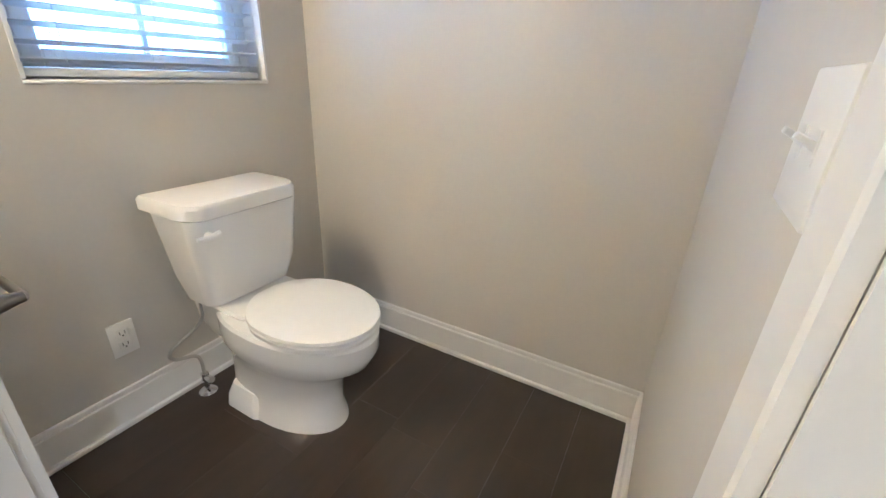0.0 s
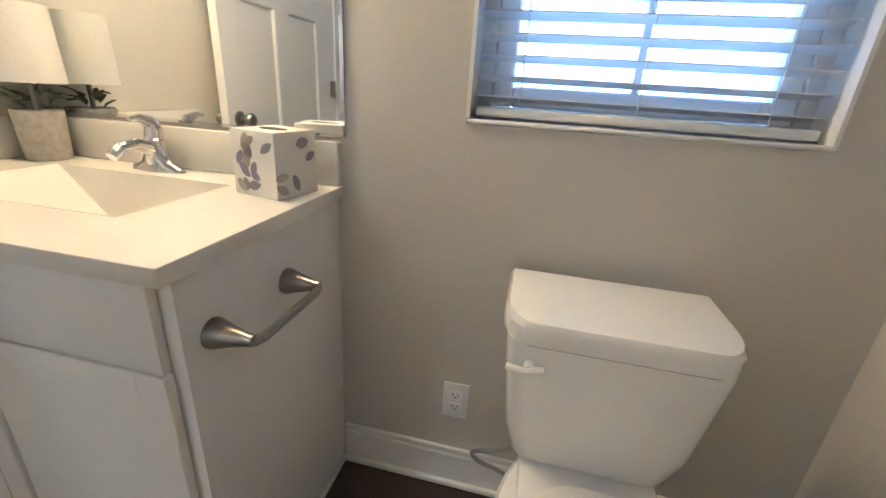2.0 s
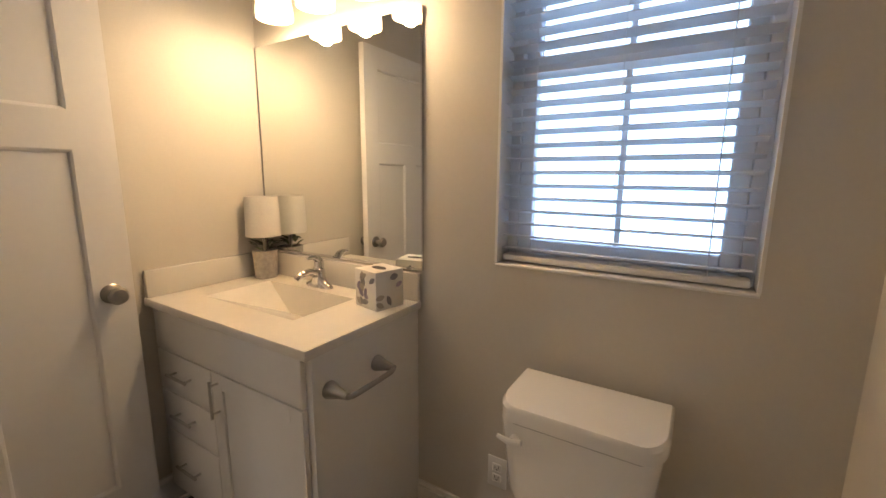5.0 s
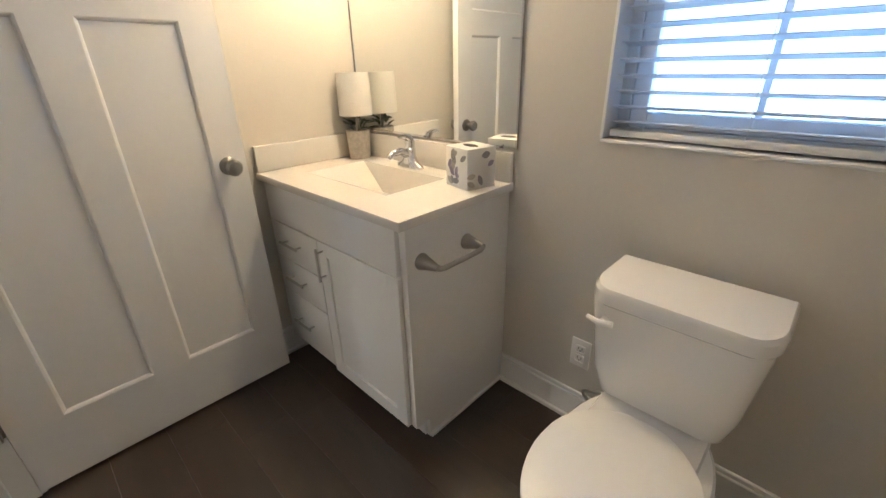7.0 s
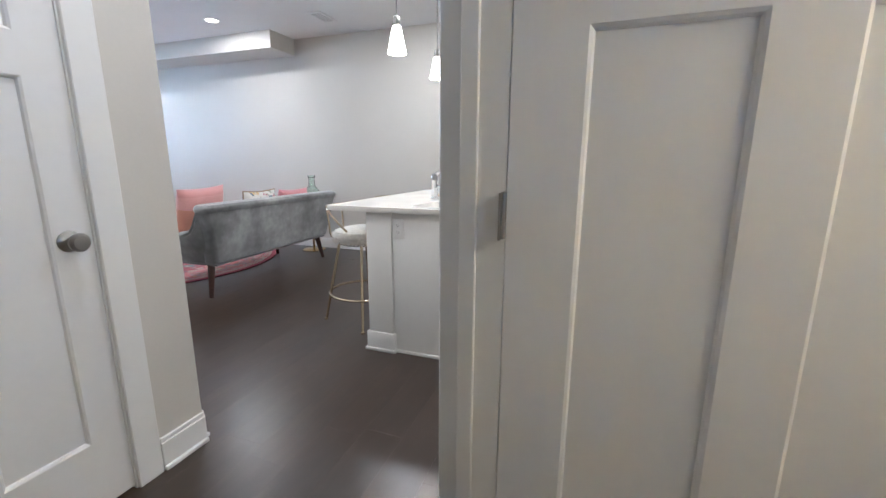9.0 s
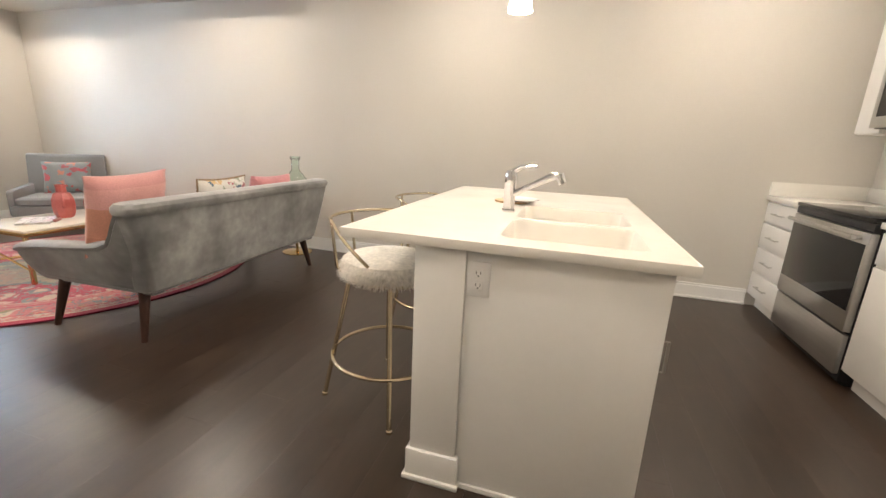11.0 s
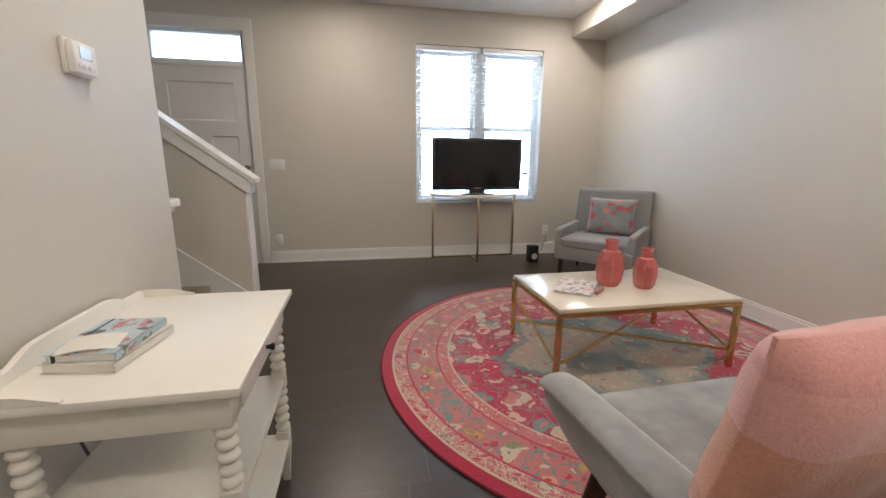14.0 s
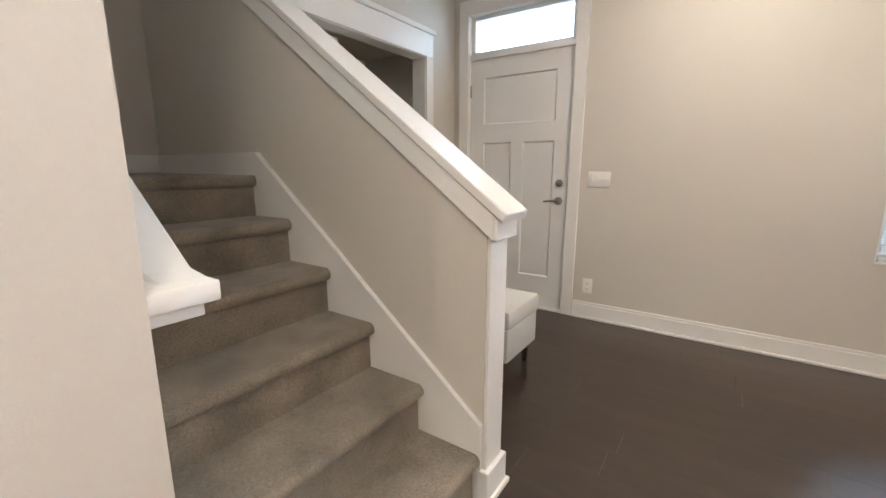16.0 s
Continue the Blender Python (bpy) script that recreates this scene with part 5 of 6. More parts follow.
def stool(at, label):
    s = thing("bar_stool", label, "bar stool", "bar stools at the island", at=at)
    q, top = 0.214, 0.60
    for sx in (-1, 1):
        for sy in (-1, 1):
            bm = bmesh.new()
            tube(bm, [(sx * q, sy * q, 0.004), (sx * 0.125, sy * 0.125, top)], 0.0105, 12)
            leg = part("leg", bm, GOLD, s)
            bm = bmesh.new()
            turned(bm, [(0.0, 0.0), (0.014, 0.0), (0.014, 0.012), (0.010, 0.016)], Matrix.Translation((sx * q, sy * q, 0)), 12)
            part("foot", bm, GOLD, leg)
    rz, rad = 0.225, 0.262
    bm = bmesh.new()
    tube(bm, [(rad * math.cos(2 * math.pi * i / 40), rad * math.sin(2 * math.pi * i / 40), rz) for i in range(40)], 0.0085, 10, closed=True)
    part("foot_ring", bm, GOLD, s)
    bm = bmesh.new()
    turned(bm, [(0.0, 0.595), (0.18, 0.595), (0.185, 0.605), (0.18, 0.615), (0.0, 0.615)], None, 32)
    part("seat_plate", bm, GOLD, s)
    bm = bmesh.new()
    turned(bm, [(0.0, 0.612), (0.17, 0.613), (0.208, 0.62), (0.222, 0.655), (0.206, 0.69), (0.14, 0.708), (0.0, 0.714)], None, 40)
    cushion = part("seat", bm, FUR, s, "round white faux fur seat")
    bm = bmesh.new()
    rnd = random.Random(5)
    fresh = bmesh.new()
    for i in range(5200):
        a, h = rnd.uniform(0, 2 * math.pi), rnd.random()
        if rnd.random() < 0.6:
            r0, z0 = 0.208 + 0.012 * math.sin(h * math.pi), 0.615 + 0.07 * h
            d = Vector((math.cos(a), math.sin(a), rnd.uniform(-1.3, 0.1)))
        else:
            r0 = 0.2 * math.sqrt(h)
            z0 = 0.712 - 0.03 * (r0 / 0.2) ** 3
            d = Vector((math.cos(a) * 0.9 + rnd.uniform(-.5, .5), math.sin(a) * 0.9 + rnd.uniform(-.5, .5), 0.28))
        p = Vector((r0 * math.cos(a), r0 * math.sin(a), z0))
        d = d.normalized() * rnd.uniform(0.012, 0.026)
        w = d.cross(Vector((0, 0, 1))).normalized() * 0.0022
        tip = p + d + Vector((rnd.uniform(-.006, .006), rnd.uniform(-.006, .006), -0.005))
        fresh.faces.new([fresh.verts.new(v) for v in (p - w, p + w, tip)])
    join(bm, fresh)
    part("fur", bm, FUR, cushion, smooth=False)
    # curved double rail round the back
    for z, r, tilt in ((0.865, 0.255, 0.0),):
        arc = [radians(-115 + 230 * i / 30) for i in range(31)]
        pts = [(-r * math.cos(a), r * math.sin(a), z - 0.17 * max(0, abs(a) - radians(62)) ** 1.3) for a in arc]
        bm = bmesh.new()
        tube(bm, pts, 0.007, 10)
        part("back_rail", bm, GOLD, s)
    for a in (-60, 0, 60):
        bm = bmesh.new()
        c, q2 = math.cos(radians(a)), math.sin(radians(a))
        tube(bm, [(-0.18 * c, 0.18 * q2, 0.605), (-0.235 * c, 0.235 * q2, 0.66), (-0.255 * c, 0.255 * q2, 0.865)], 0.007, 8)
        part("back_post", bm, GOLD, s)
    return s


st1 = stool(pose(-2.074, -1.445, 0, 0, 0, 70), "gold metal bar stool with white fur seat")
copy_thing(st1, pose(-2.86, -1.48, 0, 0, 0, 82))

# ---------------------------------------------------------------- sofa
sofa = thing("sofa", "grey velvet sofa with walnut tapered legs", "sofa", at=pose(-2.855, -3.335, 0, 0, 0, 1.9) @ Matrix.Diagonal((0.965, 1.09, 1, 1)))
bm = bmesh.new()
loft(bm, [rr(0, 0.30, 0.83, 0.055, 0.03, 0.28), rr(0, 0.325, 0.865, 0.07, 0.04, 0.312), rr(0, 0.35, 0.90, 0.07, 0.04, 0.45), rr(0, 0.375, 0.945, 0.068, 0.04, 0.62), rr(0, 0.395, 0.985, 0.062, 0.04, 0.765)])
part("backrest", bm, GREY_VELVET, sofa)
bm = bmesh.new()
loft(bm, [rr(0, 0.394, 0.99, 0.066, 0.045, 0.764), rr(0, 0.398, 1.0, 0.074, 0.05, 0.785), rr(0, 0.40, 0.998, 0.074, 0.05, 0.805), rr(0, 0.40, 0.985, 0.062, 0.045, 0.824), rr(0, 0.40, 0.96, 0.04, 0.03, 0.832)])
part("top_rail", bm, GREY_VELVET, sofa, "padded top rail")
bm = bmesh.new()
loft(bm, [rr(0, -0.03, 0.82, 0.36, 0.05, 0.278), rr(0, -0.03, 0.85, 0.38, 0.05, 0.305), rr(0, -0.03, 0.86, 0.385, 0.05, 0.355)])
part("seat_base", bm, GREY_VELVET, sofa)
for c in (-0.42, 0.42):
    bm = bmesh.new()
    loft(bm, [rr(c, -0.06, 0.405, 0.355, 0.05, 0.358), rr(c, -0.06, 0.418, 0.37, 0.06, 0.375), rr(c, -0.06, 0.418, 0.37, 0.06, 0.43), rr(c, -0.06, 0.405, 0.355, 0.06, 0.452), rr(c, -0.06, 0.36, 0.31, 0.06, 0.462)])
    part("seat_cushion", bm, GREY_VELVET, sofa)
for sx in (1, -1):
    secs, tops = [], []
    for y, h in ((0.37, 0.80), (0.335, 0.735), (0.30, 0.67), (0.25, 0.62), (0.17, 0.588), (0.0, 0.565), (-0.22, 0.545), (-0.40, 0.525), (-0.455, 0.505)):
        k = (h - 0.255) / 0.545
        ox = 0.845 + 0.14 * min(1, k * 1.25)
        inset = 0.02 if y < -0.43 else 0.0
        secs.append([(sx * (0.76), y, 0.28 + inset), (sx * (0.835), y, 0.28 + inset), (sx * (0.845 + 0.5 * (ox - 0.845)), y, 0.255 + 0.5 * (h - 0.255)), (sx * (ox - 0.006), y, h - 0.05),
                     (sx * (ox - 0.01), y, h - 0.03), (sx * (ox - 0.10), y, h - 0.03), (sx * (ox - 0.12), y, h - 0.10), (sx * 0.80, y, 0.36)])
        tops.append([(sx * (ox - 0.055) + 0.062 * math.cos(a), y - (0.012 if y < -0.43 else 0), h - 0.022 + 0.028 * math.sin(a)) for a in [2 * math.pi * i / 14 for i in range(14)]])
    bm = bmesh.new()
    loft(bm, secs)
    a_ = part("arm", bm, GREY_VELVET, sofa)
    bm = bmesh.new()
    loft(bm, tops)
    part("arm_pad", bm, GREY_VELVET, a_, "padded arm top")
for sx in (-1, 1):
    for sy in (-1, 1):
        bm = bmesh.new()
        tube(bm, [(sx * 0.81, sy * 0.285, 0.285), (sx * 0.88, sy * 0.315, 0.0)], 0.02, 14, radii=[0.031, 0.017])
        part("leg", bm, WOOD_LEG, sofa, "dark walnut tapered leg")


def cushion(name, label, w, h, t, material, at, group="", fringe=None, band=None):
    """A stuffed pillow in the xz plane, pinched at its corners."""
    c = thing(name, label, "cushion", group, at=at)
    n = 18
    bm = bmesh.new()
    grids = []
    rnd = random.Random(len(label))
    for side in (-1, 1):
        fresh_rows = []
        for j in range(n + 1):
            row = []
            for i in range(n + 1):
                u, v = 2 * i / n - 1, 2 * j / n - 1
                puff = ((1 - u ** 4) * (1 - v ** 4)) ** 0.55
                ed = 1 - 0.07 * (1 - v * v) * abs(u) - 0.0
                eh = 1 - 0.07 * (1 - u * u) * abs(v)
                row.append(bm.verts.new((u * w / 2 * ed, side * (t / 2 * puff + 0.0035) + 0.004 * math.sin(9 * u + 5 * v) * puff, h / 2 + v * h / 2 * eh)))
            fresh_rows.append(row)
        grids.append(fresh_rows)
        for j in range(n):
            for i in range(n):
                q = (fresh_rows[j][i], fresh_rows[j][i + 1], fresh_rows[j + 1][i + 1], fresh_rows[j + 1][i])
                bm.faces.new(q if side < 0 else q[::-1])
    ring = [(0, i) for i in range(n)] + [(j, n) for j in range(n)] + [(n, n - i) for i in range(n)] + [(n - j, 0) for j in range(n)]
    for k in range(len(ring)):
        (a, b), (c2, d) = ring[k], ring[(k + 1) % len(ring)]
        bm.faces.new((grids[0][a][b], grids[1][a][b], grids[1][c2][d], grids[0][c2][d]))
    bmesh.ops.recalc_face_normals(bm, faces=bm.faces)
    part("cover", bm, material, c)
    if fringe:
        bm = bmesh.new()
        pts = []
        for k in range(0, 72):
            s, (a, b) = None, ring[k]
            u, v = 2 * b / n - 1, 2 * a / n - 1
            ed, eh = 1 - 0.07 * (1 - v * v) * abs(u), 1 - 0.07 * (1 - u * u) * abs(v)
            pts.append((u * w / 2 * ed * 1.01, 0, h / 2 + v * h / 2 * eh * 1.01))
        tube(bm, pts, 0.007, 8, closed=True)
        part("fringe", bm, fringe, c, "tan braided edge")
    return c


def banded(name, colours, heights, rough=0.85):
    """Cloth in woven bands across the height."""
    m = shader(name, (1, 1, 1), rough, grain=0.12, grain_scale=160, stain=0.05, bump=0.35, bump_scale=220, sheen=0.4)
    n, l = m.node_tree.nodes, m.node_tree.links
    tc = n.new("ShaderNodeTexCoord")
    sep = n.new("ShaderNodeSeparateXYZ")
    ramp = n.new("ShaderNodeValToRGB")
    ramp.color_ramp.interpolation = "CONSTANT"
    l.new(tc.outputs["Object"], sep.inputs[0])
    k = n.new("ShaderNodeMath")
    k.operation = "MULTIPLY"
    k.inputs[1].default_value = 2.0
    l.new(sep.outputs["Z"], k.inputs[0]), l.new(k.outputs[0], ramp.inputs[0])
    e = ramp.color_ramp.elements
    e[0].position, e[0].color = 0.0, (*colours[0], 1)
    e[1].position, e[1].color = heights[0] * 2, (*colours[1], 1)
    for c, z in zip(colours[2:], heights[1:]):
        q = e.new(z * 2)
        q.color = (*c, 1)
    scale = [q for q in n if q.type == "VECT_MATH"][0]
    l.new(ramp.outputs[0], scale.inputs[0])
    return m


def spotted(name, base, colours, scale, cover, rough=0.85):
    """Cloth with scattered rounded motifs in several colours."""
    m = shader(name, base, rough, grain=0.10, grain_scale=200, stain=0.04, bump=0.3, bump_scale=300, sheen=0.3)
    n, l = m.node_tree.nodes, m.node_tree.links
    tc = n.new("ShaderNodeTexCoord")
    wob = n.new("ShaderNodeTexNoise")
    wob.inputs["Scale"].default_value = scale * 1.7
    add = n.new("ShaderNodeMixRGB")
    add.blend_type, add.inputs[0].default_value = "LINEAR_LIGHT", 0.06
    l.new(tc.outputs["Object"], wob.inputs[0]), l.new(tc.outputs["Object"], add.inputs[1]), l.new(wob.outputs["Color"], add.inputs[2])
    vor = n.new("ShaderNodeTexVoronoi")
    vor.inputs["Scale"].default_value = scale
    l.new(add.outputs[0], vor.inputs[0])
    lt = n.new("ShaderNodeMath")
    lt.operation, lt.inputs[1].default_value = "LESS_THAN", cover
    l.new(vor.outputs["Distance"], lt.inputs[0])
    sep = n.new("ShaderNodeSeparateXYZ")
    l.new(vor.outputs["Color"], sep.inputs[0])
    ramp = n.new("ShaderNodeValToRGB")
    ramp.color_ramp.interpolation = "CONSTANT"
    e = ramp.color_ramp.elements
    e[0].color, e[1].color, e[1].position = (*colours[0], 1), (*colours[1], 1), 1 / len(colours)
    for i, c in enumerate(colours[2:]):
        e.new((i + 2) / len(colours)).color = (*c, 1)
    l.new(sep.outputs["X"], ramp.inputs[0])
    mix = n.new("ShaderNodeMixRGB")
    scale_node = [q for q in n if q.type == "VECT_MATH"][0]
    mix.inputs[1].default_value = (*base, 1)
    l.new(lt.outputs[0], mix.inputs[0]), l.new(ramp.outputs[0], mix.inputs[2]), l.new(mix.outputs[0], scale_node.inputs[0])
    return m


PINK = banded("pink_bands", [(0.56, 0.23, 0.16), (0.64, 0.29, 0.20), (0.72, 0.37, 0.34), (0.66, 0.32, 0.30)], [0.12, 0.29, 0.40])
FLORAL = spotted("floral_print", (0.78, 0.75, 0.70), [(0.10, 0.16, 0.22), (0.45, 0.14, 0.18), (0.35, 0.38, 0.28), (0.7, 0.5, 0.25)], 16, 0.38)
BLOSSOM = spotted("blossom_print", (0.27, 0.30, 0.31), [(0.55, 0.10, 0.12), (0.62, 0.25, 0.20), (0.42, 0.12, 0.14)], 11, 0.36)
cushion("throw_pillow", "large pink banded square pillow on the sofa", 0.49, 0.47, 0.15, PINK, pose(-2.195, -3.24, 0.50, -13, 2, 3), "sofa pillows")
cushion("throw_pillow", "white floral pillow with tan braided edge on the sofa", 0.46, 0.43, 0.13, FLORAL, pose(-2.82, -3.165, 0.465, -9, 0, 4), "sofa pillows",
        fringe=shader("tan_braid", (0.30, 0.21, 0.12), 0.8, grain=0.2))
cushion("throw_pillow", "pink velvet pillow on the sofa", 0.42, 0.44, 0.17, shader("pink_velvet", (0.60, 0.24, 0.25), 0.8, grain=0.1, stain=0.15, stain_scale=8, sheen=0.6), pose(-3.37, -3.185, 0.445, -9, 0, -6), "sofa pillows")

# side table beyond the sofa with a glass bottle
dt = thing("drink_table", "round brass drink table with a disc base", "side table", at=pose(-4.075, -3.42, 0))
bm = bmesh.new()
turned(bm, [(0.0, 0.0), (0.15, 0.0), (0.15, 0.008), (0.03, 0.018), (0.0, 0.02)], None, 36)
part("base", bm, BRASS, dt)
bm = bmesh.new()
turned(bm, [(0.0, 0.018), (0.014, 0.018), (0.014, 0.58), (0.0, 0.58)], None, 16)
part("post", bm, BRASS, dt)
bm = bmesh.new()
turned(bm, [(0.0, 0.58), (0.165, 0.58), (0.17, 0.586), (0.17, 0.604), (0.165, 0.604), (0.16, 0.594), (0.0, 0.594)], None, 40)
part("tabletop", bm, BRASS, dt)
bt = thing("glass_bottle", "pale green clear glass demijohn bottle", "bottle", at=pose(-4.075, -3.40, 0.595) @ Matrix.Scale(1.14, 4))
bm = bmesh.new()
turned(bm, [(0.0, 0.0), (0.085, 0.0), (0.10, 0.02), (0.105, 0.09), (0.095, 0.16), (0.055, 0.215), (0.036, 0.24), (0.034, 0.33), (0.042, 0.335), (0.042, 0.36), (0.034, 0.36), (0.03, 0.335), (0.03, 0.24), (0.05, 0.21), (0.09, 0.155), (0.099, 0.09), (0.094, 0.024), (0.0, 0.008)], None, 32)
part("bottle", bm, clear("green_glass", (0.86, 0.95, 0.91), 0.02), bt)

# ---------------------------------------------------------------- console table with beaded legs
WHITE_TABLE = shader("white_lacquer", (0.80, 0.775, 0.72), 0.35, grain=0.012, stain=0.03, bump=0.03, bump_scale=60)
tab = thing("side_table", "white painted side table with bobbin legs and shelves", "side table")
X0, X1, Y0, Y1, H = -1.152, -0.668, -4.175, -3.52, 0.72
boxes("tabletop", WHITE_TABLE, tab, (X0, X1, Y0, Y1, H - 0.022, H), bevel=0.005)
boxes("apron", WHITE_TABLE, tab, (X0 + 0.03, X1 - 0.012, Y0 + 0.03, Y1 - 0.03, H - 0.105, H - 0.0222), bevel=0.002)
bm = bmesh.new()
prof = [(Y0 + 0.012, H), (Y1 - 0.012, H)] + [(Y1 - 0.012 - (Y1 - Y0 - 0.024) * i / 24, H + 0.022 + 0.03 * (1 / (1 + math.exp(-(0.5 - abs(i / 24 - 0.5) - 0.2) * 40)))) for i in range(25)]
prism(bm, prof, "x", X1 - 0.020, X1 - 0.005)
part("gallery_back", bm, WHITE_TABLE, tab, "low scalloped back board")
for ya, yb, s in ((Y0, Y0 + 0.012, 1), (Y1 - 0.012, Y1, -1)):
    bm = bmesh.new()
    prism(bm, [(X1 - 0.02, H), (X1 - 0.02, H + 0.022), (X1 - 0.10, H + 0.020), (X1 - 0.17, H + 0.004), (X1 - 0.17, H)], "y", ya, yb)
    part("gallery_side", bm, WHITE_TABLE, tab)
boxes("drawer_front", WHITE_TABLE, tab, (X0 + 0.022, X0 + 0.0298, Y0 + 0.09, Y1 - 0.09, H - 0.098, H - 0.03), bevel=0.003)
bm = bmesh.new()
turned(bm, [(0.006, 0.0), (0.006, 0.008), (0.011, 0.016), (0.009, 0.022), (0.0, 0.024)], Matrix.Translation((X0 + 0.022, (Y0 + Y1) / 2, H - 0.064)) @ pose(0, 0, 0, 0, -90, 0), 16)
part("drawer_knob", bm, shader("black_knob", (0.02, 0.02, 0.02), 0.4), tab, "small black knob")
LX, LY = (X0 + 0.055, X1 - 0.045), (Y0 + 0.06, Y1 - 0.06)
beads = lambda za, zb, n: [(0.013 + 0.0125 * math.sin(math.pi * ((i / 8) % 1.0)) ** 0.8, za + (zb - za) * i / (8 * n)) for i in range(8 * n + 1)]
for lx in LX:
    for ly in LY:
        bm = bmesh.new()
        m = Matrix.Translation((lx, ly, 0))
        for a, b in ((0.135, 0.205), (0.375, 0.445), (0.605, 0.6148)):
            box(bm, lx - 0.022, lx + 0.022, ly - 0.022, ly + 0.022, a, b, bevel=0.002, seg=1)
        turned(bm, beads(0.205, 0.375, 5), m, 18), turned(bm, beads(0.445, 0.606, 5), m, 18)
        prism_pts = [(0.010, 0.0), (0.015, 0.004), (0.021, 0.135), (0.0, 0.135)]
        loft(bm, [rr(lx, ly, r, r, 0.003, z, 2) for r, z in ((0.012, 0.0), (0.021, 0.136))])
        part("leg", bm, WHITE_TABLE, tab, "turned bobbin leg")
for z in (0.165, 0.405):
    boxes("shelf", WHITE_TABLE, tab, (X0 + 0.035, X1 - 0.022, Y0 + 0.042, Y1 - 0.042, z - 0.012, z + 0.012), bevel=0.003)
bm = bmesh.new()
tube(bm, [(X1 - 0.014, -3.72, 0.66), (X1 - 0.012, -3.80, 0.42), (X1 - 0.012, -3.86, 0.20), (X1 - 0.012, -3.90, 0.012)], 0.004, 8)
tagged(part("power_cord", bm, shader("grey_cord", (0.10, 0.10, 0.11), 0.5)), "grey cord hanging behind the side table", "cord")

COVER = spotted("leaf_cover", (0.44, 0.55, 0.60), [(0.04, 0.04, 0.05), (0.50, 0.16, 0.18), (0.20, 0.18, 0.12), (0.62, 0.55, 0.48)], 17, 0.40, 0.4)
PAGES = shader("page_edges", (0.75, 0.72, 0.66), 0.8, grain=0.15, grain_scale=300, stretch=(1, 1, 20))


def book(name, label, w, d, t, at, cover):
    b = thing(name, label, "book", at=at)
    boxes("page_block", PAGES, b, (-w / 2 + 0.003, w / 2 - 0.004, -d / 2 + 0.004, d / 2 - 0.004, 0.002, t - 0.002))
    boxes("cover", cover, b, (-w / 2, w / 2, -d / 2, d / 2, t - 0.002, t), (-w / 2, w / 2, -d / 2, d / 2, 0, 0.002), (-w / 2, -w / 2 + 0.0025, -d / 2, d / 2, 0, t))
    return b


book("notebook", "stacked hardback notebook on the white side table", 0.155, 0.215, 0.022, pose(-0.815, -3.745, H + 0.0005, 0, 0, -8), shader("cream_cover", (0.70, 0.68, 0.62), 0.5))
nb = book("planner", "planner with leaf-print cover and black elastic band", 0.145, 0.205, 0.018, pose(-0.81, -3.75, H + 0.0228, 0, 0, -4), COVER)
boxes("elastic_band", BLACK, nb, (0.05, 0.055, -0.1035, 0.1035, -0.0005, 0.0188))
mg = thing("folded_paper", "curled magazine lying on the planner", "magazine", at=pose(-0.80, -3.70, H + 0.041, 0, 0, 10) @ Matrix.Scale(0.75, 4))
bm = bmesh.new()
prism(bm, [(-0.075 + 0.15 * i / 10, 0.001 + 0.008 * math.sin(math.pi * i / 10)) for i in range(11)] + [(0.075 - 0.15 * i / 10, 0.009 * math.sin(math.pi * i / 10) * 0.6) for i in range(11)], "y", -0.06, 0.06)
part("paper_fold", bm, PAGES, mg)

# ---------------------------------------------------------------- rug
rug = thing("round_rug", "round crimson and cream oriental rug under the coffee table", "rug", at=pose(-2.86, -4.83, 0))


